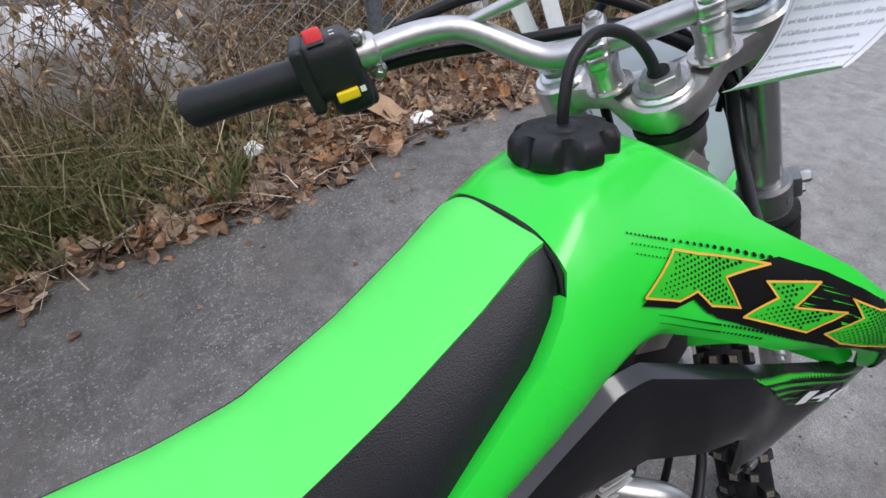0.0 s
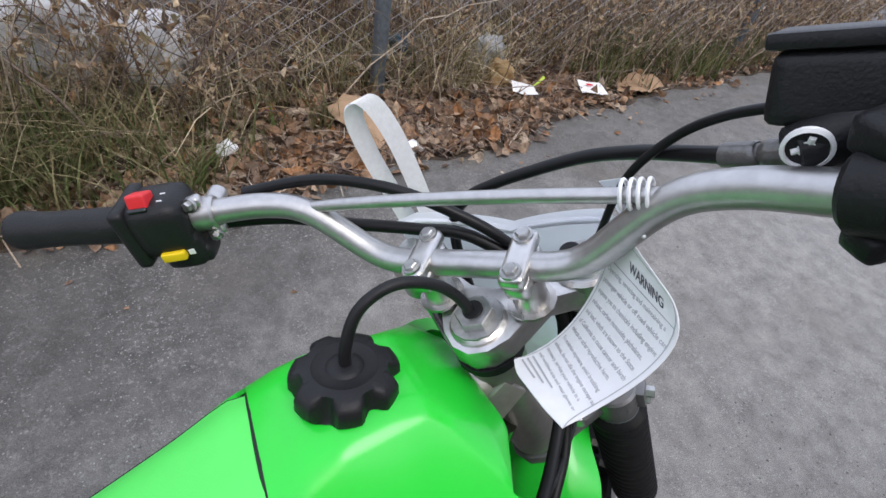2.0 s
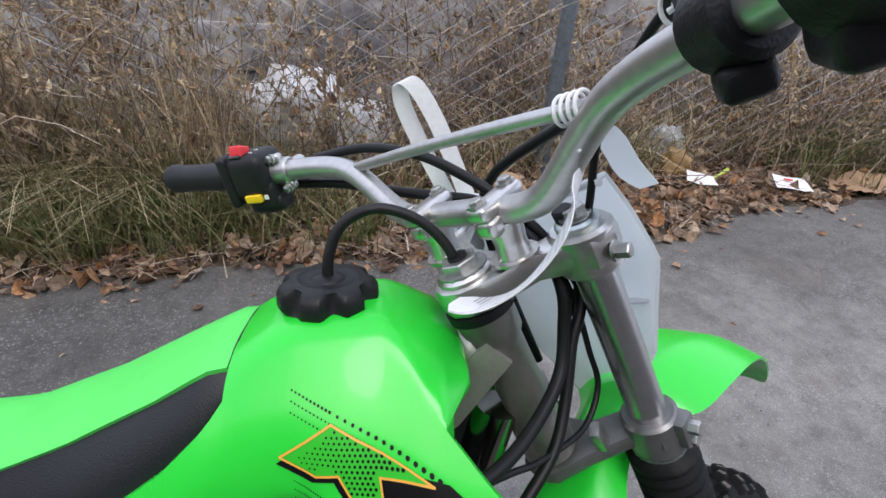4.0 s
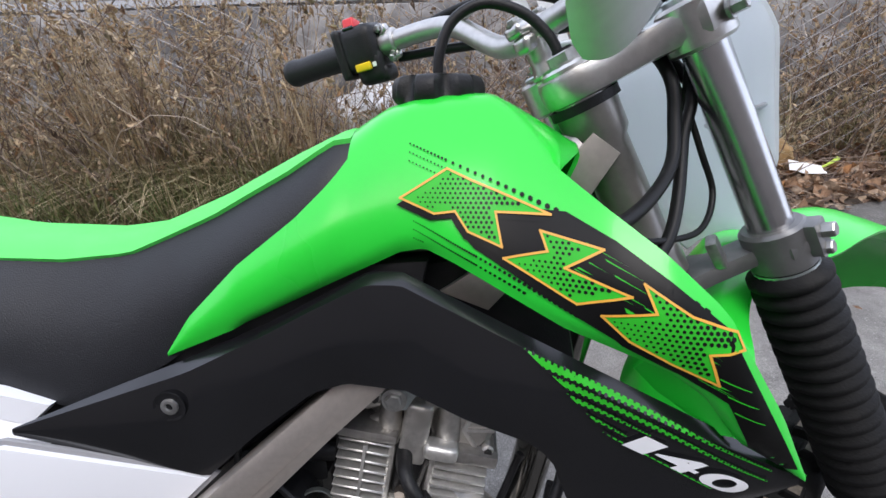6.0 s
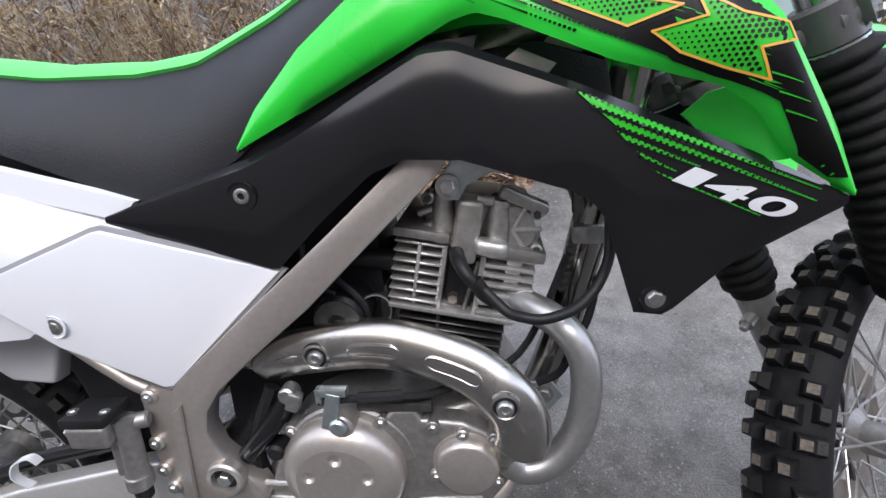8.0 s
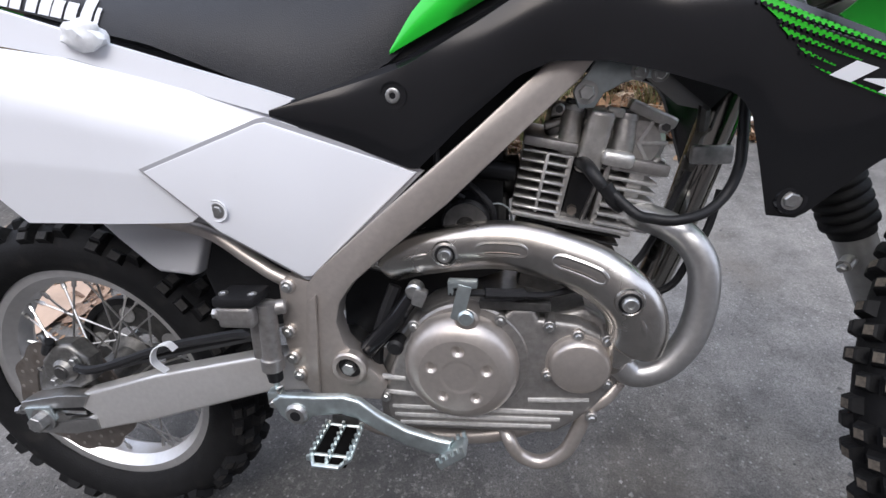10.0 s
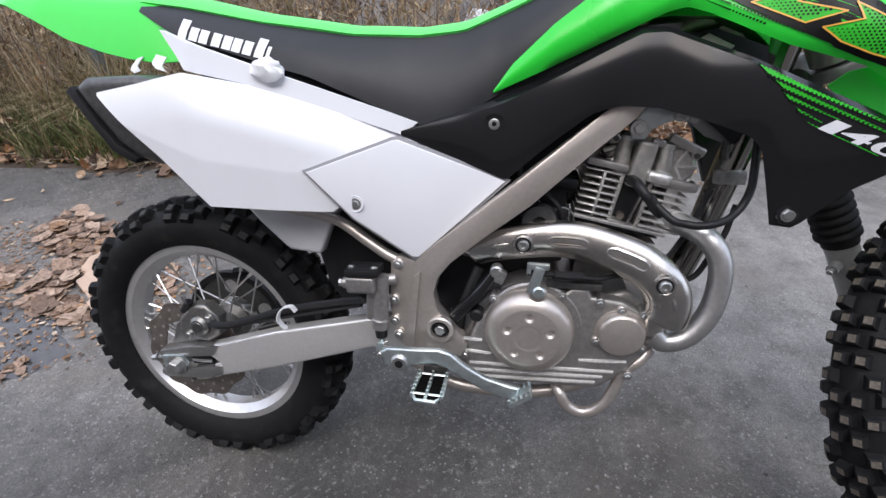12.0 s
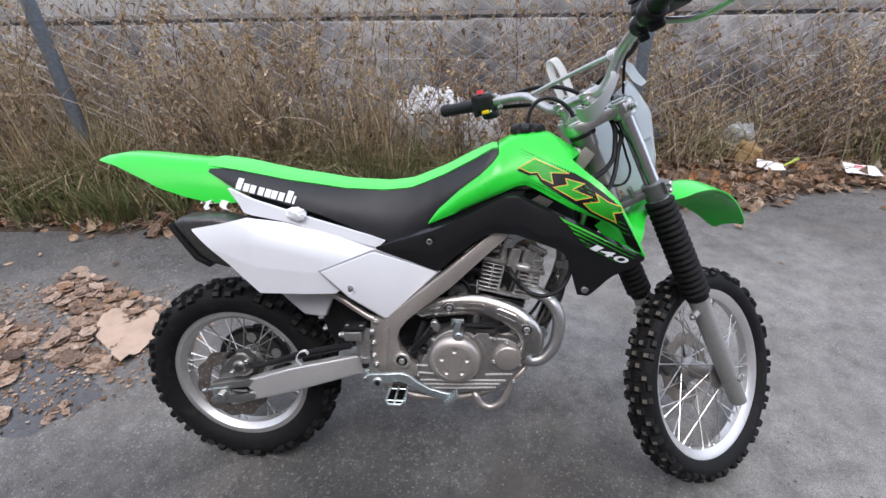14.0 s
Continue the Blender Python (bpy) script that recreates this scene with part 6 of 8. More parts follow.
bolt((0.3555, dia_y(0.3555) + 0.0003, 0.582), (0, -1, 0), 0.0055, 0.0025, small_panel)
DUCT = [(0.900, 0.735), (0.915, 0.750), (0.935, 0.756), (0.956, 0.744), (0.968, 0.706), (0.945, 0.702), (0.915, 0.720)]
# seat strap rivets, hanging white wrap
for s in (-1, 1):
    bm = bmesh.new()
    bmesh.ops.create_icosphere(bm, subdivisions=3, radius=1.0)
    for v in bm.verts:
        v.co *= 1 + 0.35 * noise.noise(v.co * 2.1 + V(s, 0, 0))
        v.co = V(v.co.x * 0.023, v.co.y * 0.013, v.co.z * 0.015) + V(0.236, s * 0.136, 0.752)
    part("foam_wrap", bm, WHITECLOTH, bike, "scrap of white packing foam")
part("tail_wrap", ribbon([(0.006, -0.090, 0.770), (0.000, -0.098, 0.757), (0.006, -0.100, 0.750)], (0.012, 0, 0.004)), WHITECLOTH, bike)
part("tail_wrap", ribbon([(0.05, -0.098, 0.772), (0.045, -0.104, 0.760), (0.052, -0.106, 0.752)], (0.016, 0, -0.004)), WHITECLOTH, bike)


# ---- graphics on the panels ----
def inside(p, poly):
    r = False
    for i in range(len(poly)):
        (x1, y1), (x2, y2) = poly[i - 1], poly[i]
        if (y1 > p[1]) != (y2 > p[1]) and p[0] < (x2 - x1) * (p[1] - y1) / (y2 - y1) + x1:
            r = not r
    return r


def dots(spots, yfun, off):
    bm = bmesh.new()
    for x, z, r in spots:
        bm.faces.new([bm.verts.new((x + r * math.cos(a), yfun(x + r * math.cos(a), z + r * math.sin(a)) - off, z + r * math.sin(a))) for a in (k * math.pi / 3 + 0.4 for k in range(6))])
    return bm


def outline(poly, w, yfun, off, parent, name="emblem_line"):
    """A closed line of even width along an outline."""
    bm = bmesh.new()
    n = len(poly)
    for i in range(n):
        a, b = Vector(poly[i]), Vector(poly[(i + 1) % n])
        d = (b - a).normalized()
        nn = Vector((-d.y, d.x)) * w / 2
        steps = max(2, int((b - a).length / 0.008))
        rows = []
        for k in range(steps + 1):
            c = (a - d * w * 0.45).lerp(b + d * w * 0.45, k / steps)
            rows.append([bm.verts.new((q.x, yfun(q.x, q.y) - off - 0.00006 * i, q.y)) for q in (c - nn, c + nn)])
        for k in range(steps):
            bm.faces.new((rows[k][0], rows[k + 1][0], rows[k + 1][1], rows[k][1]))
    return part(name, bm, GOLD, parent)


FIELD = [(0.772, 0.838), (0.800, 0.852), (0.846, 0.850), (0.874, 0.835), (0.902, 0.815), (0.932, 0.791), (0.944, 0.768), (0.969, 0.726), (0.989, 0.693), (0.979, 0.693), (0.956, 0.709), (0.936, 0.744), (0.926, 0.750), (0.905, 0.760), (0.872, 0.776), (0.835, 0.795), (0.806, 0.812), (0.785, 0.824)]
part("graphic_field", drape(FIELD, wing_y, 0.0016, 0.006), DECAL, shroud, "glossy black graphic film")
SHAPES = [[(0.732, 0.856), (0.766, 0.876), (0.784, 0.868), (0.836, 0.848), (0.800, 0.848), (0.804, 0.826), (0.781, 0.835), (0.772, 0.848), (0.757, 0.846)],
          [(0.829, 0.838), (0.866, 0.830), (0.843, 0.817), (0.880, 0.805), (0.850, 0.796), (0.805, 0.819), (0.833, 0.826)],
          [(0.887, 0.813), (0.912, 0.797), (0.937, 0.789), (0.941, 0.779), (0.921, 0.776), (0.928, 0.757), (0.904, 0.766), (0.880, 0.777), (0.864, 0.791), (0.893, 0.797)]]
for poly in SHAPES:
    part("emblem_shade", drape([(x - 0.003, z - 0.005) for x, z in poly], wing_y, 0.0019, 0.006), DECAL, shroud)
    e = part("emblem", drape(poly, wing_y, 0.0022, 0.006), DECALGREEN, shroud, "plain angular green emblem shape with an orange edge")
    outline(poly, 0.0015, wing_y, 0.0028, shroud)
    sp = []
    for i in range(64):
        for j in range(46):
            x, z = 0.72 + 0.0036 * i + 0.0018 * (j % 2), 0.745 + 0.0031 * j
            if inside((x, z), poly) and inside((x + 0.004, z - 0.004), poly) and inside((x - 0.004, z + 0.003), poly):
                t = (x - min(p[0] for p in poly)) / (max(p[0] for p in poly) - min(p[0] for p in poly))
                sp.append((x, z, 0.0005 + 0.0011 * t))
    if sp:
        tagged(part("halftone", dots(sp, wing_y, 0.0026), DECAL, shroud), kind="stuff")
for s in (-1, 1):
    bm = drape(DUCT, lambda x, z: -0.118 - 0.024 * smooth(0.885, 0.965, x) - 0.3 * (0.75 - z) * smooth(0.92, 0.96, x), 0, 0.008)
    bmesh.ops.solidify(bm, geom=bm.faces[:], thickness=0.003)
    if s > 0:
        bmesh.ops.scale(bm, vec=(1, -1, 1), verts=bm.verts)
    part("shroud_duct", bm, GREEN, bike)
sp = []
for row in range(6):
    for k in range(70):
        u = k / 69
        if row < 3:        # along the upper edge, three fading rows
            x = 0.738 + 0.185 * u
            z = 0.893 - 0.006 * row - 0.046 * (x - 0.738) / 0.11 - 0.25 * max(0, x - 0.848)
            r = (0.0007 + 0.0022 * u) if row == 0 else 0.0006 + 0.0004 * u
            if row and u > 0.35:
                continue
        else:
            x = 0.742 + 0.11 * u
            z = 0.8385 - 0.006 * (row - 3) - 0.031 * (x - 0.745) / 0.065
            r = 0.0005 + 0.0012 * u
            if row > 3 and u > 0.7:
                continue
        if k % 2 == 0 or r < 0.0019:
            if k % 2 and r >= 0.0010:
                continue
            if along(WLO, x) + 0.006 < z < along(WUP, x) - 0.003:
                sp.append((x, z, r))
tagged(part("halftone", dots(sp, wing_y, 0.0014), DECAL, shroud), kind="stuff")
rnd = random.Random(4)
bm = bmesh.new()
for k in range(26):
    u = k / 25
    x0, z0 = 0.846 + 0.085 * u + rnd.uniform(-0.004, 0.004), 0.832 - 0.075 * u + rnd.uniform(-0.012, 0.012)
    ln = rnd.uniform(0.008, 0.026)
    q = [(x0, z0), (x0 + ln, z0 - ln * 0.52), (x0 + ln + 0.001, z0 - ln * 0.52 - 0.0004), (x0 + 0.001, z0 - (0.0030 if k % 4 == 0 else 0.0014))]
    if all(inside(p, FIELD) for p in q):
        join(bm, drape(q, wing_y, 0.0018 + 0.00001 * k, 0.006))
for k in range(7):
    x0, z0 = 0.932 + 0.006 * k, 0.762 - 0.0115 * k
    q = [(x0 - 0.004, z0), (x0 + 0.014, z0 - 0.0075), (x0 + 0.014, z0 - 0.0080), (x0 - 0.004, z0 - 0.0011)]
    if all(inside(p, FIELD) for p in q):
        join(bm, drape(q, wing_y, 0.0020 + 0.00002 * k, 0.006))
tagged(part("streak_print", bm, DECALGREEN, shroud), kind="stuff")
# green stripes and the number on the black cover
sp = []
for k, (a, b, w) in enumerate((((0.819, 0.7584), (0.9806, 0.684), 0.0085), ((0.8355, 0.7430), (0.9787, 0.6762), 0.0075), ((0.848, 0.7285), (0.905, 0.7015), 0.0062), ((0.8618, 0.7140), (0.8901, 0.6985), 0.0050), ((0.8735, 0.7000), (0.9458, 0.6662), 0.0032))):
    poly = [a, b, (b[0] - 0.001, b[1] - 0.0006), (a[0] + (b[0] - a[0]) * 0.06 + 0.004, a[1] + (b[1] - a[1]) * 0.06 - w)]
    part("stripe", drape(poly, cover_y, 0.0014 + 0.0001 * k, 0.006), DECALGREEN, side_cover, "green speed stripe with toothed edges")
    n = int((b[0] - a[0]) / 0.0042)
    for j in range(n):
        u = (j + 0.5) / n
        x, z = a[0] + (b[0] - a[0]) * u, a[1] + (b[1] - a[1]) * u
        sp.append((x, z, 0.0012 * (1 - 0.5 * u)))
        ww = w * (1 - u)
        if k < 4 and u > 0.05:
            sp.append((x + 0.002, z - ww, 0.0018 * (1 - 0.6 * u)))
tagged(part("halftone", dots(sp, cover_y, 0.0021), BLACKPL, side_cover), kind="stuff")


def lettering(text, size, shear=0.0, bold=0.0):
    cu = bpy.data.curves.new("lettering", "FONT")
    cu.body, cu.size, cu.shear, cu.offset = text, size, shear, bold
    cu.space_character = 0.88 if bold > 0.03 else 1.0
    ob = bpy.data.objects.new("lettering", cu)
    scene.collection.objects.link(ob)
    me = bpy.data.meshes.new_from_object(ob.evaluated_get(bpy.context.evaluated_depsgraph_get()))
    bpy.data.objects.remove(ob)
    bm = bmesh.new()
    bm.from_mesh(me)
    bpy.data.meshes.remove(me)
    return bm


# the number 140 in slanted block figures, running down along the stripes
across = 0.0
for k, fig in enumerate("140"):
    bm = lettering(fig, 1.0, 0.0, 0.022)
    lo, hi = min(v.co.x for v in bm.verts), max(v.co.x for v in bm.verts)
    wide = 0.20 if fig == "1" else 0.36
    bmesh.ops.subdivide_edges(bm, edges=[e for e in bm.edges if e.calc_length() > 0.1], cuts=2)
    for v in bm.verts:
        u, w = across + (v.co.x - lo) / (hi - lo) * wide, max(0.0, v.co.y) / 0.72
        x, z = 0.8865 + 0.0705 * u + 0.0150 * w, 0.6918 - 0.0288 * u + 0.0097 * w
        v.co = V(x, cover_y(x, z) - 0.0026, z)
    across += wide + 0.04
    part("figure", bm, WHITEPL, side_cover, "white figure of the number 140")
# maker's mark on the seat side, as plain white blocks
blocks = [0.0, 0.115, 0.22, 0.35, 0.46, 0.56, 0.67, 0.79, 0.9]


def seat_y(x, z):
    ze, w2, zl = along(SEAT, x, 2), along(SEAT, x, 3), along(SLOW, x)
    h2 = ze - min(zl, ze - 0.003)
    v2 = min(1, max(0, (ze - z) / h2))
    return -(w2 - 0.004 + (along(SIDEW, x) - w2) * v2 + 0.010 * math.sin(math.pi * v2) * min(1, h2 / 0.08))


for k, u in enumerate(blocks):
    x0, x1 = 0.070 + 0.155 * u, 0.070 + 0.155 * (u + (0.088 if k < 8 else 0.035))
    base = lambda x: 0.7985 - 0.225 * (x - 0.066)
    hh = 0.025 if k in (0, 7) else 0.0175
    q = [(x0, base(x0)), (x1, base(x1)), (x1 + hh * 0.28, base(x1) + hh), (x0 + hh * 0.28, base(x0) + hh)]
    part("mark_block", drape(q, seat_y, 0.0012), WHITEPL, seat)

# ---- paper tags tied to the bar ----
TAGL = [V(0.9442, -0.0380, 1.0519), V(0.9235, -0.0737, 1.0214), V(0.9148, -0.0490, 0.9343), V(0.8616, -0.0457, 0.9515)]
TAGR = [V(0.8992, -0.1229, 1.0540), V(0.9077, -0.1672, 1.0319), V(0.8634, -0.1060, 0.9545), V(0.8329, -0.1378, 0.9870)]


def tag_bend(c, v):
    return c[0] * (1 - v) ** 3 + c[1] * (3 * v * (1 - v) ** 2) + c[2] * (3 * v * v * (1 - v)) + c[3] * v ** 3


def tag_at(u, v, lift=0.0):
    """A point of the curled sheet: u across, v down its length."""
    a, b = tag_bend(TAGL, v), tag_bend(TAGR, v)
    p = a.lerp(b, u)
    if lift:
        q = tag_bend(TAGL, v + 0.01).lerp(tag_bend(TAGR, v + 0.01), u)
        p = p + (q - p).cross(b - a).normalized() * lift
    return p


grid = []
for i in range(17):
    u = i / 16
    row = []
    for j in range(25):
        v = j / 24
        c = 0.0
        for cu_, cv in ((0, 0), (1, 0), (1, 1), (0, 1)):
            d = math.hypot((u - cu_) * 0.8, v - cv)
            if d < 0.22:
                c = max(c, (0.22 - d) * 0.42)
        row.append(tag_at(u + (0.5 - u) * c, v + (0.5 - v) * c))
    grid.append(row)
tag = tagged(finish(sheet(grid, 0.0006), "warning_tag", PAPER), "white paper warning tag with black printing, tied to the handlebar", "tag")
tag.data.transform(bike.matrix_world)
RHT = bike.matrix_world


def tag_text(text, u, v, height, width=None, bold=0.0, ink=None):
    bm = lettering(text, 1.0, 0.0, bold)
    w = max(vt.co.x for vt in bm.verts)
    k = height / 0.7
    for vt in bm.verts:
        uu = u + (vt.co.x * (width / w) if width else vt.co.x * k / 0.072)
        vt.co = tag_at(uu, v - vt.co.y * k / 0.130, 0.0010)
    bmesh.ops.transform(bm, matrix=RHT, verts=bm.verts)
    return part("print_line", bm, ink or INK, tag)


tag_text("WARNING", 0.36, 0.165, 0.0062, 0.46, 0.02)
for k, ln in enumerate(("Operating, servicing and maintaining a", "passenger vehicle or off road vehicle can", "expose you to chemicals including engine", "exhaust, carbon monoxide, phthalates,", "and lead, which are known to the State", "of California to cause cancer and birth", "defects or other reproductive harm.", "To minimize exposure, avoid breathing", "exhaust, do not idle the engine except as", "necessary, service your vehicle in a", "well ventilated area and wear gloves or")):
    tag_text(ln, 0.075, 0.240 + 0.055 * k + (0.012 if k > 6 else 0), 0.0029, 0.0215 * len(ln), 0.012, FAINT)
for k in range(3):
    bm = bmesh.new()
    v0 = 0.835 + 0.035 * k
    sheet([[tag_at(0.08 + (0.5 - 0.1 * k) * i / 8, v0 + 0.012 * j, 0.0010) for j in (0, 1)] for i in range(9)], 0.0001, bm)
    bmesh.ops.transform(bm, matrix=RHT, verts=bm.verts)
    part("print_bar", bm, FAINT, tag)
for pts in ([(0.04, 0.04), (0.96, 0.04)], [(0.96, 0.04), (0.96, 0.95)], [(0.04, 0.04), (0.04, 0.95)], [(0.04, 0.195), (0.96, 0.195)]):
    (u0, v0), (u1, v1) = pts
    bm = bmesh.new()
    du, dv = (0.004, 0) if u0 == u1 else (0, 0.0025)
    sheet([[tag_at(u0 + (u1 - u0) * i / 20 + du * j, v0 + (v1 - v0) * i / 20 + dv * j, 0.0010) for j in (-1, 1)] for i in range(21)], 0.0001, bm)
    bmesh.ops.transform(bm, matrix=RHT, verts=bm.verts)
    part("print_rule", bm, FAINT, tag)
bm = bmesh.new()
for k in range(4):
    y0 = -0.118 - 0.005 * k
    tube([(0.035 + 0.009 * math.cos(a), y0 + 0.002 * math.sin(a * 0.5), 0.096 + 0.009 * math.sin(a)) for a in (2 * math.pi * j / 12 for j in range(13))], 0.0013, 6, n=2, bm=bm)
tube([(0.038, -0.130, 0.088), (0.036, -0.133, 0.080), (0.020, -0.128, 0.074)], 0.0011, 6, bm=bm)
bmesh.ops.transform(bm, matrix=bike.matrix_world @ STM, verts=bm.verts)
tagged(finish(bm, "tag_string", WHITECLOTH), "white string tied round the crossbar end", "string")
bm = sheet([[V(0.086, -0.102, 0.066) + V(0.014, -0.016, -0.058) * (j / 7) + V(0.004, 0.024, -0.006) * ((i / 6 - 0.5) * (0.7 if j == 7 else 0.9 if j in (0, 6) else 1.0)) + V(0.003 * math.sin(j), 0, 0) for j in range(8)] for i in range(7)], 0.0006)
bmesh.ops.transform(bm, matrix=bike.matrix_world @ STM, verts=bm.verts)
tagged(finish(bm, "price_card", PLATEWHITE), "small white card hanging behind the handlebar", "card")

# ---- surroundings: materials ----
def island_mat(name, stops, rough=0.8, trans=0.0, bump=0.0, nscale=60.0):
    """Colour picked piece by piece from a range, with blotches over it; thin things let some light through."""
    m = bpy.data.materials.new(name)
    m.use_nodes = True
    n, l = m.node_tree.nodes, m.node_tree.links
    p = n["Principled BSDF"]
    g = n.new("ShaderNodeNewGeometry")
    r = n.new("ShaderNodeValToRGB")
    e = r.color_ramp.elements
    while len(e) < len(stops):
        e.new(0.5)
    for k, c in enumerate(stops):
        e[k].position, e[k].color = k / (len(stops) - 1), (*c, 1)
    l.new(g.outputs["Random Per Island"], r.inputs[0])
    tc = n.new("ShaderNodeTexCoord")
    t = n.new("ShaderNodeTexNoise")
    t.inputs["Scale"].default_value, t.inputs["Detail"].default_value = nscale, 4
    l.new(tc.outputs["Object"], t.inputs["Vector"])
    mr = n.new("ShaderNodeMapRange")
    mr.inputs[1].default_value, mr.inputs[2].default_value, mr.inputs[3].default_value, mr.inputs[4].default_value = 0.3, 0.7, 0.55, 1.25
    l.new(t.outputs[0], mr.inputs[0])
    mx = n.new("ShaderNodeMixRGB")
    mx.blend_type = "MULTIPLY"
    mx.inputs[0].default_value = 1.0
    l.new(r.outputs[0], mx.inputs[1])
    l.new(mr.outputs[0], mx.inputs[2])
    l.new(mx.outputs[0], p.inputs["Base Color"])
    p.inputs["Roughness"].default_value = rough
    p.inputs["Specular IOR Level"].default_value = 0.3
    if trans:
        tr = n.new("ShaderNodeBsdfTranslucent")
        l.new(mx.outputs[0], tr.inputs[0])
        ms = n.new("ShaderNodeMixShader")
        ms.inputs[0].default_value = trans
        l.new(p.outputs[0], ms.inputs[1])
        l.new(tr.outputs[0], ms.inputs[2])
        l.new(ms.outputs[0], n["Material Output"].inputs[0])
    return m


LEAF = island_mat("dead_leaf", [(0.080, 0.050, 0.035), (0.260, 0.155, 0.090), (0.400, 0.250, 0.150), (0.170, 0.108, 0.078), (0.500, 0.360, 0.240), (0.100, 0.068, 0.052), (0.420, 0.205, 0.085), (0.560, 0.450, 0.340), (0.280, 0.195, 0.135), (0.055, 0.040, 0.032)], 0.7, 0.12)
PINKLEAF = island_mat("tan_leaf", [(0.095, 0.064, 0.050), (0.300, 0.200, 0.140), (0.430, 0.300, 0.215), (0.180, 0.115, 0.082), (0.500, 0.370, 0.280), (0.250, 0.165, 0.115), (0.080, 0.054, 0.042), (0.360, 0.215, 0.120)], 0.65, 0.1, nscale=90)
STEM = island_mat("dry_stem", [(0.095, 0.070, 0.064), (0.300, 0.228, 0.180), (0.120, 0.088, 0.080), (0.520, 0.425, 0.325), (0.150, 0.110, 0.098), (0.600, 0.510, 0.400), (0.200, 0.125, 0.090), (0.085, 0.064, 0.058), (0.400, 0.315, 0.240)], 0.85)
SEED = island_mat("dry_leaflet", [(0.180, 0.120, 0.080), (0.470, 0.360, 0.235), (0.300, 0.195, 0.110), (0.640, 0.530, 0.370), (0.400, 0.235, 0.120), (0.120, 0.085, 0.065), (0.300, 0.260, 0.145), (0.560, 0.420, 0.260)], 0.8, 0.25)
STRAW = island_mat("dry_grass", [(0.300, 0.230, 0.125), (0.560, 0.450, 0.280), (0.190, 0.185, 0.075), (0.740, 0.630, 0.440), (0.400, 0.315, 0.180), (0.120, 0.130, 0.048), (0.200, 0.145, 0.085), (0.640, 0.520, 0.330)], 0.75, 0.25)
GRASS = island_mat("green_grass", [(0.07, 0.105, 0.028), (0.130, 0.165, 0.050), (0.200, 0.205, 0.085), (0.080, 0.085, 0.035), (0.330, 0.280, 0.150), (0.240, 0.180, 0.100)], 0.65, 0.25)
SOIL = mat("soil", (0.055, 0.040, 0.028), 0.95, var=0.4, scale=25, bump=0.01, bscale=40, dirt=(0.11, 0.085, 0.055), dscale=6)
STONE = mat("wall_stone", (0.34, 0.335, 0.335), 0.9, var=0.45, scale=8, bump=0.008, bscale=30, dirt=(0.105, 0.108, 0.118), dscale=1.5, dmin=0.42, dmax=0.62)
CREAM = mat("pale_concrete", (0.46, 0.46, 0.455), 0.8, var=0.15, scale=6, bump=0.002, dirt=(0.22, 0.22, 0.225), dscale=1.8, dmin=0.42, dmax=0.66)
POST = mat("galvanised", (0.15, 0.175, 0.20), 0.5, metal=0.35, var=0.2, scale=50, dirt=(0.22, 0.19, 0.16), dscale=8, dmin=0.6, dmax=0.8)
WIRE = mat("fence_wire", (0.42, 0.41, 0.41), 0.45, metal=0.4, var=0.2, scale=40, dirt=(0.25, 0.17, 0.11), dscale=3)
CARD = mat("cardboard", (0.36, 0.235, 0.14), 0.85, var=0.12, scale=20, bump=0.001, dirt=(0.24, 0.155, 0.09), dscale=7)
BROWNPAPER = mat("brown_paper", (0.47, 0.345, 0.260), 0.8, var=0.15, scale=7, bump=0.010, bscale=11, dirt=(0.36, 0.255, 0.19), dscale=7)
BAG = mat("white_bag", (0.70, 0.71, 0.73), 0.4, var=0.06, scale=10, bump=0.01, bscale=14, dirt=(0.42, 0.41, 0.40), dscale=6)
BLUEBAG = mat("blue_bag", (0.05, 0.11, 0.17), 0.35, var=0.2, scale=12, bump=0.01, bscale=18)
TANBAG = mat("tan_bag", (0.42, 0.27, 0.12), 0.7, var=0.15, scale=12, bump=0.008, bscale=18)
# for the added wall that is never in view
BLOCKER = mat("blocker_brown", (0.22, 0.19, 0.165), 0.85, var=0.15, scale=3, bump=0.004)


def mesh_from(name, verts, faces, material, smooth=False):
    me = bpy.data.meshes.new(name)
    me.from_pydata(verts, [], faces)
    me.materials.append(material)
    if smooth:
        me.shade_smooth()
    return new(name, me)


# ---- verge, wall and fence ----
def rough_z(x, y):
    d = y - EDGE(x)
    return gz(x, y) + 0.006 + 0.05 * smooth(0.0, 0.7, d) + 0.05 * smooth(0.5, 1.6, d) + (0.022 * noise.noise(V(x * 5, y * 5, 1)) + 0.010 * noise.noise(V(x * 17, y * 17, 3))) * smooth(-0.02, 0.2, d)


verts, faces = [], []
xs = [-30, -12, -7] + [-4.5 + 0.08 * i for i in range(170)] + [10, 12, 16, 30]
ds = [-0.03, 0.0, 0.04, 0.09, 0.15, 0.22, 0.3, 0.4, 0.5, 0.62, 0.75, 0.9, 1.1, 1.35, 1.7, 2.2, 3.0, 6.0, 30.0]
for x in xs:
    for d in ds:
        y = EDGE(x) + d + (0.03 * noise.noise(V(x * 9, d, 0)) if d < 0.1 else 0)
        verts.append((x, y, rough_z(x, y) - (0.02 if d < 0 else 0)))
n = len(ds)
for i in range(len(xs) - 1):
    for j in range(n - 1):
        faces.append((i * n + j, (i + 1) * n + j, (i + 1) * n + j + 1, i * n + j + 1))
tagged(mesh_from("verge", verts, faces, SOIL, True), "dark soil verge beside the driveway", "soil", kind="structure")

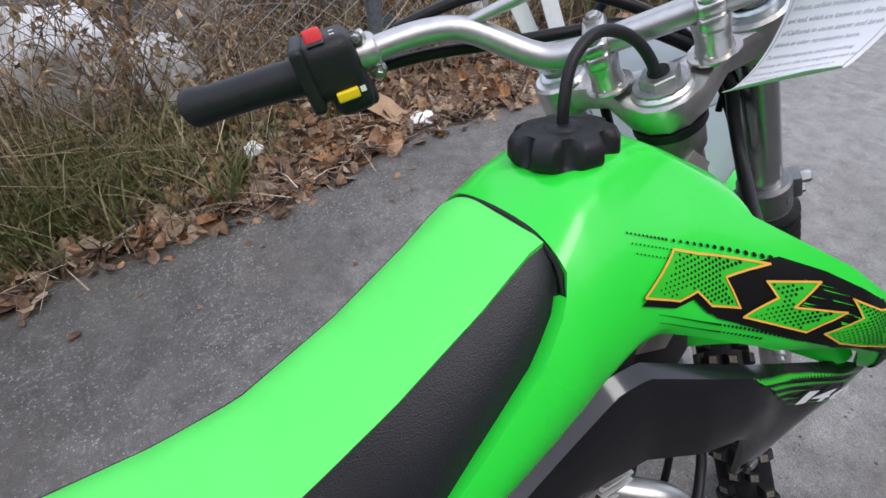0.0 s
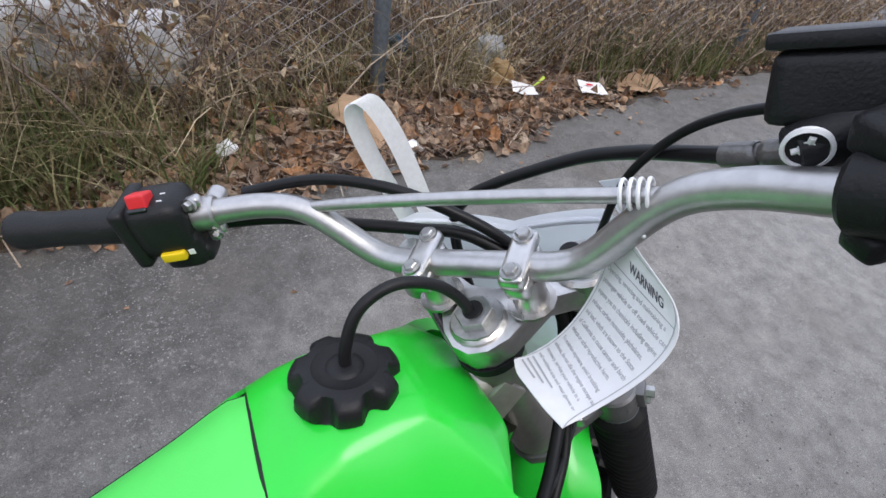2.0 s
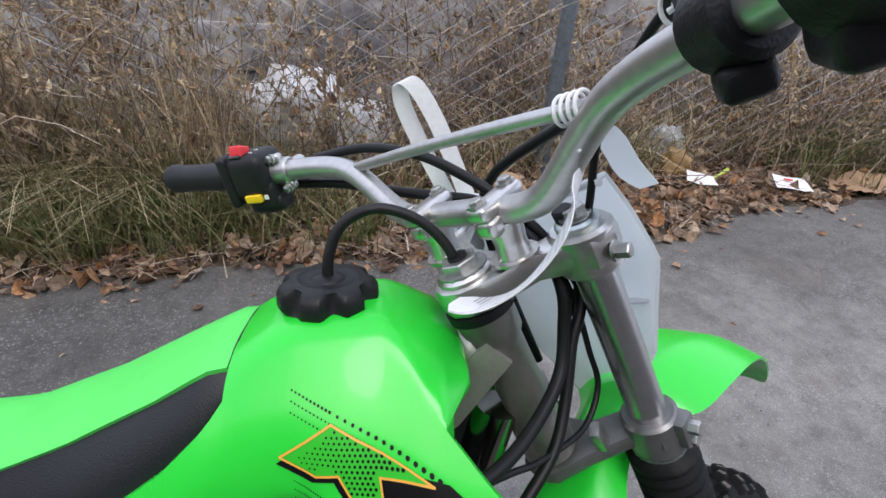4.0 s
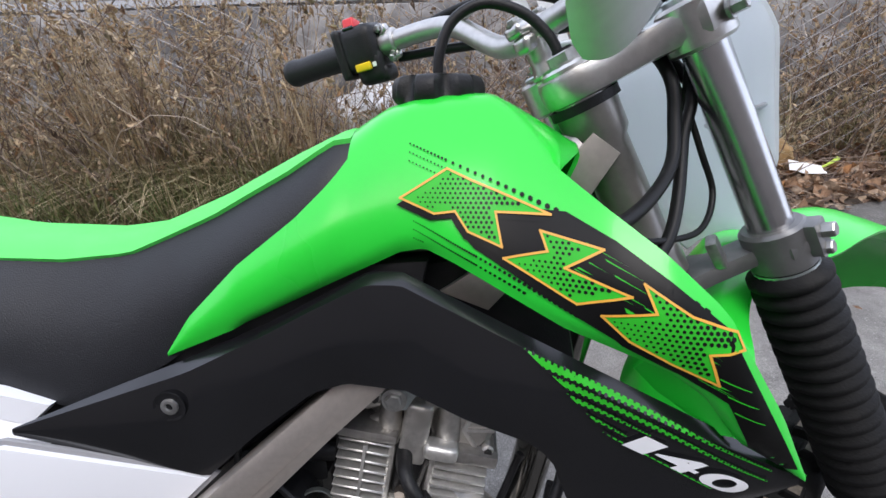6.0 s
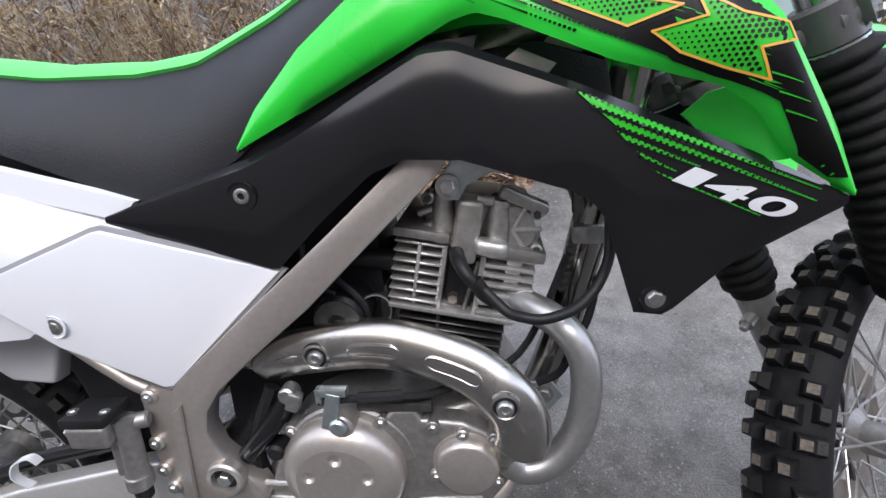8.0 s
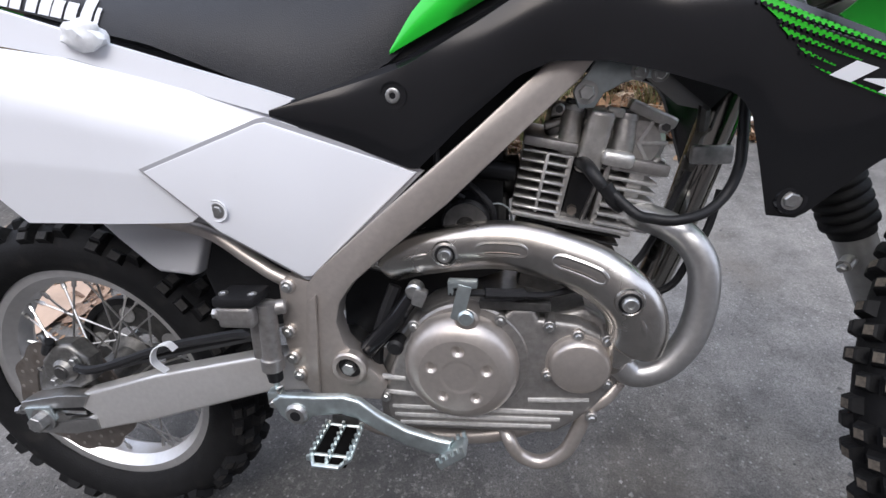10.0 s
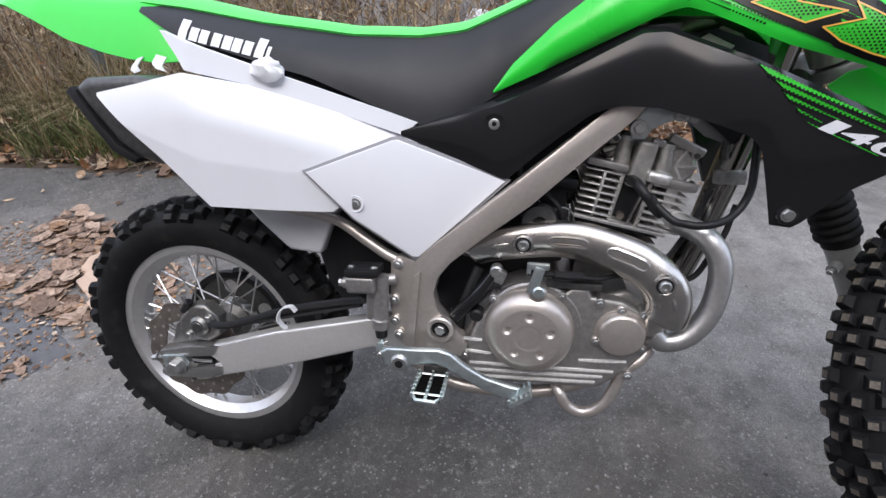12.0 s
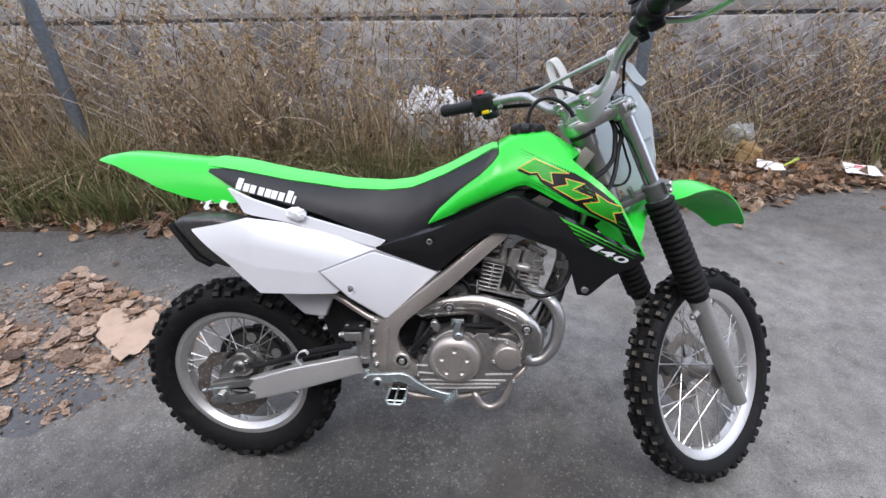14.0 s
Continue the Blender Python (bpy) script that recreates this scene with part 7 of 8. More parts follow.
wall = tagged(finish(box((16, 0.25, 0.95), pose(1.5, 3.75, 0.42)), "wall_back", STONE), "weathered grey stone retaining wall behind the fence", "wall", kind="structure")
rnd = random.Random(11)
for c in range(3):
    x = -6.5 + rnd.uniform(0, 0.4)
    while x < 9:
        ln = rnd.uniform(0.7, 1.7)
        hh = rnd.uniform(0.29, 0.305)
        bm = box((ln + 0.004, 0.30, hh + 0.004), pose(x + ln / 2, 3.62 + rnd.uniform(-0.025, 0.025), 0.13 + c * 0.30, rnd.uniform(-1, 1), rnd.uniform(-0.6, 0.6), rnd.uniform(-1, 1)), 0.008, segs=2)
        b = finish(bm, "stone_block", STONE, wall)
        x += ln
tagged(finish(box((16, 0.40, 0.30), pose(1.5, 3.72, 1.10), 0.01), "ledge", CREAM), "pale painted concrete ledge on the stone wall", "ledge", kind="structure")
# unseen wall added behind the camera, blocks sky light and dims reflections
tagged(finish(box((40, 0.3, 6.5), pose(0.5, -6.0, 3.2)), "light_blocker", BLOCKER), "plain brown wall added out of view to darken reflections", "wall", kind="structure")

fence = tagged(new("chain_link_fence"), "galvanised chain-link fence with dark metal posts", "fence")
for k in range(-1, 4):
    px, py = -1.94 + 3.55 * k, 1.91 + 0.39 * k
    bm = cyl((px, py, -0.05), (px, py, 1.75), 0.038, 20)
    post = part("post", bm, POST, fence, "dark grey metal fence post")
    for z in (0.66, 1.2, 0.25):
        part("band", lathe([(0, 0.041), (0.022, 0.041), (0.022, 0.038), (0, 0.038)], (px, py, z), (0, 0, 1), 20, closed=True), POST, post)
DX, DZ = 0.040, 0.046
fdir = V(3.55, 0.39, 0).normalized()
fn = V(-fdir.y, fdir.x, 0)
wires = []
for ph in (0, 1):
    bm = bmesh.new()
    pts = []
    for k in range(33):
        s = 1 if (k + ph) % 2 else -1
        pts.append(fdir * (s * (DX + 0.002)) + fn * (0.0025 * s * (1 if k % 4 < 2 else -1)) + V(0, 0, 0.03 + DZ * k))
    tube(pts, 0.0022, 4, smooth=False, bm=bm)
    me = bpy.data.meshes.new("wire")
    bm.to_mesh(me)
    bm.free()
    me.materials.append(WIRE)
    wires.append(me)
for k in range(160):
    u = -2.6 + 0.080 * k
    p = V(-1.94, 1.955, 0) + fdir * u
    ob = new("wire", wires[k % 2])
    ob.parent = fence
    ob.matrix_basis = Matrix.Translation(p + V(0, 0, 0.0)) @ pose(0, 0, 0, rnd.uniform(-0.25, 0.25), 0, 0)

# ---- dead leaves ----
LS = [(0.0, 0.03), (0.2, 0.26), (0.45, 0.36), (0.7, 0.24), (1.0, 0.0)]


def add_leaf(verts, faces, pos, size, rot, curl, fold, lobes=0.0):
    b = len(verts)
    for i, (s, w) in enumerate(LS):
        cz = curl * (s - 0.45) ** 2 * 2.2
        w = w * (1 + lobes * (0.35 if i % 2 else -0.25))
        for k in (-1, 0, 1):
            q = rot @ V((s - 0.45) * size, k * w * size, (cz + abs(k) * fold * w) * size)
            verts.append(pos + q)
    for i in range(len(LS) - 1):
        a = b + i * 3
        faces.append((a, a + 3, a + 4, a + 1))
        faces.append((a + 1, a + 4, a + 5, a + 2))


def leaves(name, count, where, size, label, tilt=0.5, seed=1, material=None, flat=1.0):
    r = random.Random(seed)
    verts, faces = [], []
    for _ in range(count):
        p = where(r)
        if p is None:
            continue
        rot = Euler((r.gauss(0, tilt), r.gauss(0, tilt), r.uniform(0, 6.28))).to_matrix()
        if r.random() < 0.4:
            rot = rot @ Euler((math.pi, 0, 0)).to_matrix()
        add_leaf(verts, faces, p, size[0] + (size[1] - size[0]) * r.random() ** 1.7, rot, r.uniform(-0.2, 0.9) * flat, r.uniform(-0.4, 0.9) * flat, r.uniform(0, 1))
    return tagged(mesh_from(name, verts, faces, material or LEAF), label, "leaves", kind="stuff")


def verge_spot(r):
    x = r.uniform(-4.5, 8.5) if r.random() < 0.4 else r.uniform(-1.2, 3.2)
    d = abs(r.gauss(0.0, 0.26 if x < -0.2 else 0.42)) + 0.02 - (0.10 if r.random() < 0.12 else 0)
    y = EDGE(x) + d
    return V(x, y, (rough_z(x, y) if d > 0 else gz(x, y)) + 0.008 + r.random() ** 2 * 0.035)


leaves("leaf_litter", 9000, verge_spot, (0.035, 0.115), "brown and tan dead leaves heaped along the verge", 0.62, 3)


def deep_spot(r):
    x = r.uniform(-4.5, 8.5)
    y = EDGE(x) + r.uniform(0.35, 1.8)
    return V(x, y, rough_z(x, y) + 0.01 + r.random() ** 2 * 0.06)


leaves("leaf_mulch", 5000, deep_spot, (0.035, 0.08), "brown dead leaves under the dry weeds", 0.6, 4)


def patch_spot(r):
    x, y = r.uniform(-2.4, -0.45), r.uniform(-0.2, 0.95)
    low = float(np.interp(x, [-2.5, -0.874, -0.673, -0.6, -0.5], [-0.22, 0.0, 0.06, 0.25, 0.45]))
    high = float(np.interp(x, [-2.5, -1.34, -0.95, -0.7, -0.55], [0.90, 0.92, 0.78, 0.66, 0.50]))
    f = noise.noise(V(x * 2.2, y * 2.2, 5)) + 0.4 * noise.noise(V(x * 6, y * 6, 2))
    edge = min(1.0, (y - low) / 0.12, (high - y) / 0.25, (x + 2.4 + 0.5 * noise.noise(V(y * 3, 0, 4))) / 0.8)
    if edge < 0 or r.random() > edge + 0.25 or f < -0.22:
        return None
    if math.hypot(x + 0.78, y - 0.47) < 0.13:
        return None
    wet = math.hypot((x + 0.96) / 0.20, (y - 0.17 - 0.5 * (x + 0.96)) / 0.085)
    if wet < 1 and r.random() < 0.92:
        return None
    return V(x, y, gz(x, y) + 0.004 + r.random() ** 2 * 0.006)


leaves("fallen_leaves", 8200, patch_spot, (0.014, 0.100), "tan and brown fallen leaves lying on wet asphalt", 0.09, 5, PINKLEAF, 0.40)


def stray_spot(r):
    x = r.uniform(-2.5, 6)
    return V(x, EDGE(x) - abs(r.gauss(0, 0.25)), gz(x, 1.2) + 0.006)


leaves("stray_leaves", 70, stray_spot, (0.02, 0.05), "a few loose dead leaves on the asphalt", 0.2, 6)


# ---- dry weeds ----
def sweep(verts, faces, pts, r0, r1, sides=3):
    b = len(verts)
    m = len(pts)
    for i, p in enumerate(pts):
        d = (pts[min(i + 1, m - 1)] - pts[max(i - 1, 0)]).normalized()
        u = d.orthogonal().normalized()
        w = d.cross(u)
        rr = r0 + (r1 - r0) * i / (m - 1)
        for k in range(sides):
            a = 6.2832 * k / sides
            verts.append(p + (u * math.cos(a) + w * math.sin(a)) * rr)
    for i in range(m - 1):
        for k in range(sides):
            faces.append((b + i * sides + k, b + i * sides + (k + 1) % sides, b + (i + 1) * sides + (k + 1) % sides, b + (i + 1) * sides + k))


def by_post(x, y):
    """Whether a place lies in the bare strip before the corner post."""
    u = min(1.0, max(0.0, ((x + 1.98) * 0.69 - (y - 1.95) * 0.72) / 0.75))
    return math.hypot(x + 1.98 - 0.52 * u, y - 1.95 + 0.54 * u) < 0.13


def weeds(name, count, spot, height, spread, leafy, label, seed, thick=1.0, twigs=(5, 11)):
    r = random.Random(seed)
    sv, sf, lv, lf = [], [], [], []
    for _ in range(count):
        base = spot(r)
        while by_post(base.x, base.y):
            base = spot(r)
        h = r.uniform(*height)
        lean = V(r.gauss(0, spread), r.gauss(0, spread * 0.7), 1).normalized()
        bend = V(r.gauss(0, 0.25), r.gauss(0, 0.2), 0)
        main = []
        for i in range(7):
            t = i / 6
            main.append(base + lean * h * t + bend * h * t * t + V(r.gauss(0, 0.008), r.gauss(0, 0.008), 0) * (i > 0))
        sweep(sv, sf, main, 0.0042 * thick * r.uniform(0.6, 1.4), 0.0014)
        for _ in range(r.randint(*twigs)):
            t = r.uniform(0.25, 1.0)
            k = min(5, int(t * 6))
            p = main[k].lerp(main[k + 1], t * 6 - k if t < 1 else 1)
            a = r.uniform(0, 6.283)
            up = r.uniform(0.25, 1.3)
            d = V(math.cos(a), math.sin(a), up).normalized()
            ln = h * r.uniform(0.10, 0.34)
            q = [p, p + d * ln * 0.35, p + d * ln * 0.7 + V(0, 0, 0.06 * ln), p + d * ln + V(r.gauss(0, 0.1), r.gauss(0, 0.1), 0.2) * ln * 0.5]
            sweep(sv, sf, q, 0.0020 * thick, 0.0008)
            for _ in range(r.randint(*leafy)):
                s = r.uniform(0.2, 1.0)
                j = min(2, int(s * 3))
                c = q[j].lerp(q[j + 1], s * 3 - j)
                rot = Euler((r.uniform(0, 6.28), r.uniform(0, 6.28), r.uniform(0, 6.28))).to_matrix()
                sz = 0.009 + 0.050 * r.random() ** 2.5
                b = len(lv)
                for e in ((-0.5, -0.16, 0), (0.1, -0.24, 0.12), (0.5, 0, 0.0), (0.1, 0.24, 0.12)):
                    lv.append(c + rot @ (V(*e) * sz))
                lf.append((b, b + 1, b + 2, b + 3))
    ob = tagged(mesh_from(name, sv, sf, STEM), label, "weeds", kind="stuff")
    if lv:
        tagged(mesh_from(name.rstrip("s") + "_leaflets", lv, lf, SEED), "small dry leaves and seed heads on the weeds", "leaves", kind="stuff")
    return ob


def tall_spot(r):
    while True:
        x = r.uniform(-4.6, 1.7) if r.random() < 0.68 else r.uniform(1.2, 8)
        y = FENCE(x) + (r.uniform(-0.30, 1.0) if x < -0.1 else r.uniform(0.03, 1.1))
        bare = -0.1 < x < 0.85 and y < 2.95
        if noise.noise(V(x * 1.9, y * 1.9, 7)) > -0.12 and not (abs(x - 1.55) < 0.35 and y < 2.7) and not (bare and r.random() < 0.93):
            break
    return V(x, y, rough_z(x, y) - 0.01)


def low_spot(r):
    x = r.uniform(-4.6, 8.5)
    while abs(x - 1.5) < 0.3 or (2.2 < x < 2.7 and r.random() < 0.8) or (-2.05 < x < -1.3 and r.random() < 0.7):
        x = r.uniform(-4.6, 8.5)
    y = FENCE(x) + (r.uniform(-0.45, 0.8) if x < 0 else r.uniform(-0.1, 0.8))
    return V(x, y, rough_z(x, y) - 0.01)


def rust_spot(r):
    x = r.uniform(1.0, 8)
    while 2.2 < x < 2.7 and r.random() < 0.8:
        x = r.uniform(1.0, 8)
    y = FENCE(x) + (r.uniform(-0.25, 0.8) if x > 1.9 else r.uniform(0.3, 0.9))
    return V(x, y, rough_z(x, y) - 0.01)


weeds("tall_weeds", 400, tall_spot, (0.55, 1.4), 0.20, (4, 8), "tall dry brown weed stems along the fence", 21)
weeds("low_weeds", 620, low_spot, (0.2, 0.6), 0.55, (2, 4), "tangled low dry weed stems", 22, 0.8)
weeds("rusty_weeds", 330, rust_spot, (0.35, 0.95), 0.25, (5, 10), "rust-brown leafy dry weeds behind the fence", 23)


def grass(name, clumps, spot, length, material, label, seed, blades=(14, 30), droop=0.7):
    r = random.Random(seed)
    verts, faces = [], []
    for _ in range(clumps):
        c = spot(r)
        while length[1] > 0.9 and by_post(c.x, c.y):
            c = spot(r)
        for _ in range(r.randint(*blades)):
            a = r.uniform(0, 6.283)
            out = V(math.cos(a), math.sin(a), 0)
            ln = r.uniform(*length)
            k = r.uniform(0.15, 1.0) * droop
            w = 0.0014 + 0.0062 * r.random() ** 2
            side = V(-out.y, out.x, 0) * w
            p0 = c + V(r.gauss(0, 0.03), r.gauss(0, 0.03), 0)
            b = len(verts)
            for i in range(5):
                t = i / 4
                p = p0 + out * ln * k * t ** 1.7 + V(0, 0, ln * (t - 0.55 * k * t * t))
                ww = side * (1 - t * 0.9)
                verts.append(p - ww)
                verts.append(p + ww)
            for i in range(4):
                faces.append((b + 2 * i, b + 2 * i + 1, b + 2 * i + 3, b + 2 * i + 2))
    return tagged(mesh_from(name, verts, faces, material), label, "grass", kind="stuff")


def straw_spot(r):
    while True:
        x = r.uniform(-4.6, -0.15) if r.random() < 0.86 else r.uniform(-0.2, 8.5)
        y = EDGE(x) + (0.42 if x < 0.6 else 0.50) + abs(r.gauss(0.15, 0.26))
        if noise.noise(V(x * 2.3, y * 2.3, 3)) > -0.15:
            break
    return V(x, y, rough_z(x, y))


def green_spot(r):
    cx, cy, sp = r.choice(((-0.45, 0.45, 0.28), (-0.2, 0.25, 0.3), (0.2, 0.3, 0.35), (3.6, 0.42, 0.25), (4.9, 0.25, 0.5), (-1.4, 0.25, 0.5), (-2.6, 0.25, 0.5)))
    x = cx + r.gauss(0, sp)
    y = EDGE(x) + max(0.06, cy + r.gauss(0, 0.14))
    return V(x, y, rough_z(x, y))


grass("dry_grass", 1250, straw_spot, (0.16, 0.66), STRAW, "long dry tan and olive grass on the verge", 31, (8, 24), 1.25)


def reed_spot(r):
    while True:
        x = r.uniform(-4.6, 0.1)
        y = FENCE(x) + r.uniform(-0.3, 0.7)
        if noise.noise(V(x * 1.4, y * 1.4, 12)) > 0.0 and not -2.05 < x < -1.5:
            break
    return V(x, y, rough_z(x, y))


REED = island_mat("tan_reed", [(0.420, 0.320, 0.190), (0.620, 0.500, 0.320), (0.330, 0.235, 0.130), (0.700, 0.590, 0.420), (0.500, 0.370, 0.210), (0.230, 0.160, 0.095)], 0.75, 0.3)
grass("tan_reeds", 230, reed_spot, (0.40, 1.05), REED, "tall tan reed grass along the fence", 33, (10, 24), 0.45)
def plumes(name, count, label, seed):
    """Tall dead stalks with loose feathery heads."""
    r = random.Random(seed)
    sv, sf, lv, lf = [], [], [], []
    for _ in range(count):
        x = r.uniform(-3.8, 0.2) if r.random() < 0.7 else r.uniform(0.8, 6.5)
        y = FENCE(x) + r.uniform(-0.25, 0.9)
        if by_post(x, y):
            continue
        h = r.uniform(0.7, 1.35)
        tip = V(r.gauss(0, 0.16), r.gauss(0, 0.10), 1.0) * h
        pts = [V(x, y, rough_z(x, y) - 0.01) + V(tip.x * t * t, tip.y * t * t, tip.z * t) for t in (0, 0.25, 0.5, 0.75, 1.0)]
        sweep(sv, sf, pts, r.uniform(0.003, 0.0055), 0.0014)
        for _ in range(r.randint(90, 170)):
            t = 1.02 - 0.50 * r.random() ** 1.4
            c = pts[0] + V(tip.x * t * t, tip.y * t * t, tip.z * t)
            a, out = r.uniform(0, 6.283), r.random() * (0.02 + 0.10 * (1.05 - t))
            c = c + V(math.cos(a), math.sin(a), 0.5) * out
            rot = Euler((r.gauss(0, 0.7), r.gauss(0, 0.7), a)).to_matrix()
            sz = r.uniform(0.012, 0.040)
            b = len(lv)
            for e in ((-0.5, -0.10, 0), (0.1, -0.17, 0.1), (0.6, 0, 0.5), (0.1, 0.17, 0.1)):
                lv.append(c + rot @ (V(*e) * sz))
            lf.append((b, b + 1, b + 2, b + 3))
    tagged(mesh_from(name, sv, sf, STEM), label, "weeds", kind="stuff")
    tagged(mesh_from("plume_heads", lv, lf, REED), "pale tan feathery seed heads on the dead stalks", "seed heads", kind="stuff")


plumes("plume_stalks", 130, "tall dead stalks with feathery heads along the fence", 35)
grass("green_grass", 480, green_spot, (0.10, 0.42), GRASS, "patches of green grass among the dead leaves", 32, (16, 34), 0.8)


def canes(name, count, label, seed):
    """Long arching dead canes that cross one another."""
    r = random.Random(seed)
    verts, faces = [], []
    for _ in range(count):
        x = r.uniform(-4.4, 7)
        y = FENCE(x) + r.uniform(-0.25, 0.7)
        p = V(x, y, rough_z(x, y))
        a = r.choice((0, math.pi)) + r.gauss(0, 0.6)
        d = V(math.cos(a), math.sin(a) * 0.5, 0)
        ln, hh = r.uniform(0.4, 1.3), r.uniform(0.15, 0.8)
        pts = [p + d * ln * t + V(0, 0, hh * math.sin(min(1.0, t * 0.85) * math.pi * 0.75)) + V(r.gauss(0, 0.012), r.gauss(0, 0.012), r.gauss(0, 0.012)) for t in [k / 9 for k in range(10)]]
        sweep(verts, faces, pts, r.uniform(0.0018, 0.0045), 0.001, 4)
    return tagged(mesh_from(name, verts, faces, STEM), label, "weeds", kind="stuff")


def front_spot(r):
    x = r.uniform(-3.2, 0.9)
    while -2.05 < x < -1.25 and r.random() < 0.8:
        x = r.uniform(-3.2, 0.9)
    y = r.uniform(EDGE(x) + 0.38, FENCE(x))
    return V(x, y, rough_z(x, y) - 0.01)


weeds("dry_stalks", 105, front_spot, (0.35, 1.0), 0.28, (5, 10), "dry branching stalks in front of the fence", 24, 1.2, (8, 15))


def crumb_spot(r):
    x, y = r.uniform(-2.5, -0.45), r.uniform(-0.25, 1.0)
    d = math.hypot((x + 1.35) / 1.0, (y - 0.34 - 0.12 * (x + 1.35)) / 0.50)
    if r.random() < d ** 3 * 0.9 or d > 1.15:
        return None
    return V(x, y, gz(x, y) + 0.003 + r.random() * 0.004)


leaves("leaf_crumbs", 11000, crumb_spot, (0.005, 0.022), "crumbs of dead leaf and twig on the asphalt", 0.15, 8, None, 0.4)


def sticks(name, count, label, seed):
    """Loose twigs and bits of stalk lying in the litter."""
    r = random.Random(seed)
    verts, faces = [], []
    for _ in range(count):
        x = r.uniform(-4.0, 7) if r.random() < 0.4 else r.uniform(-1.4, 3.0)
        y = EDGE(x) + abs(r.gauss(0.05, 0.35))
        a = r.uniform(0, 6.283)
        ln = r.uniform(0.05, 0.30)
        d = V(math.cos(a), math.sin(a), r.gauss(0.05, 0.15)) * ln
        p = V(x, y, rough_z(x, y) + 0.02 + r.random() * 0.03)
        sweep(verts, faces, [p - d * 0.5, p - d * 0.15 + V(0, 0, r.gauss(0, 0.01)), p + d * 0.2 + V(0, 0, r.gauss(0, 0.01)), p + d * 0.5], r.uniform(0.0012, 0.0034), 0.0010)
    return tagged(mesh_from(name, verts, faces, STEM), label, "twigs", kind="stuff")


sticks("loose_twigs", 2200, "thin dry twigs lying among the dead leaves", 43)
canes("dead_canes", 420, "arching dead canes tangled along the fence", 41)

# ---- rubbish ----
def crumple(name, at, size, material, label, seed, rough=0.35, sub=4, category="bag"):
    bm = bmesh.new()
    bmesh.ops.create_icosphere(bm, subdivisions=sub, radius=1.0)
    for v in bm.verts:
        o = V(seed, seed * 2, 0)
        f = 1 + rough * noise.noise(v.co * 1.6 + o) + rough * 0.5 * noise.noise(v.co * 4.2 + o) + rough * 0.22 * abs(noise.noise(v.co * 9 + o))
        v.co = V(v.co.x * size[0] * f, v.co.y * size[1] * f, v.co.z * size[2] * f)
        v.co.z = max(v.co.z, -size[2] * 0.75)
    ob = finish(bm, name, material, angle=50)
    ob.location = V(*at) + V(0, 0, size[2] * 0.72)
    return tagged(ob, label, category)


def scrap(name, at, outline, material, label, seed, lift=0.02, curl=0.03, rot=(0, 0, 0), thick=0.0008, category="paper", step=0.03):
    """A bent sheet of paper or card cut to an outline about its place."""
    bm = drape([(x, z) for x, z in outline], lambda x, z: 0, 0, step)
    for v in bm.verts:
        x, y = v.co.x, v.co.z
        v.co = V(x, y, curl * noise.noise(V(x * 9, y * 9, seed)) + curl * 0.4 * noise.noise(V(x * 30, y * 30, seed)))
    r = bmesh.ops.solidify(bm, geom=bm.faces[:], thickness=thick)
    ob = finish(bm, name, material, angle=35)
    ob.matrix_world = Matrix.Translation(V(*at) + V(0, 0, lift)) @ pose(0, 0, 0, *rot)
    return tagged(ob, label, category)


def gzz(x, y):
    return rough_z(x, y) if y > EDGE(x) else gz(x, y)


crumple("plastic_bag", (0.25, 2.62, gzz(0.25, 2.62)), (0.30, 0.17, 0.25), BAG, "large crumpled white plastic bag behind the fence", 3)
crumple("plastic_bag", (0.61, 2.50, gzz(0.61, 2.50)), (0.17, 0.13, 0.17), BAG, "small crumpled white plastic bag behind the fence", 8)
crumple("plastic_bag", (1.98, 2.78, gzz(1.98, 2.78)), (0.14, 0.09, 0.07), BLUEBAG, "crumpled dark blue plastic bag in the weeds", 5)
crumple("paper_bag", (2.42, 2.34, gzz(2.42, 2.34)), (0.09, 0.07, 0.09), TANBAG, "crumpled tan paper bag in the weeds", 6, 0.4)
crumple("plastic_bag", (2.42, 2.52, gzz(2.42, 2.52)), (0.11, 0.07, 0.13), mat("grey_film", (0.42, 0.44, 0.46), 0.3, var=0.1, bump=0.008, bscale=15), "crumpled grey plastic film in the weeds", 9, 0.45)
crumple("tissue", (0.80, 1.86, gzz(0.80, 1.86)), (0.04, 0.03, 0.04), PAPER, "small crumpled white tissue on dead leaves", 12, 0.5, 3, "tissue")
crumple("tissue", (1.58, 1.79, gzz(1.58, 1.79)), (0.07, 0.05, 0.03), PAPER, "crumpled white paper on dead leaves", 14, 0.5, 3, "paper")
crumple("tissue", (2.08, 2.32, gzz(2.08, 2.32)), (0.045, 0.035, 0.03), PAPER, "small crumpled white paper in the weeds", 17, 0.5, 3, "paper")
scrap("cardboard_piece", (1.40, 1.92, gzz(1.40, 1.92)), [(-0.15, 0.10), (-0.10, 0.12), (-0.04, 0.20), (0.02, 0.17), (0.14, -0.10), (0.05, -0.16), (-0.02, -0.10), (-0.12, 0.02)], CARD, "torn brown cardboard piece on dead leaves", 2, 0.085, 0.02, (14, 8, 0), 0.003, "cardboard")
scrap("cardboard_piece", (3.55, 2.27, gzz(3.55, 2.27)), [(-0.22, -0.06), (-0.10, 0.09), (0.12, 0.10), (0.24, 0.02), (0.20, -0.09), (-0.05, -0.12)], CARD, "flat brown cardboard piece at the verge", 4, 0.06, 0.03, (5, -4, 0), 0.003, "cardboard")
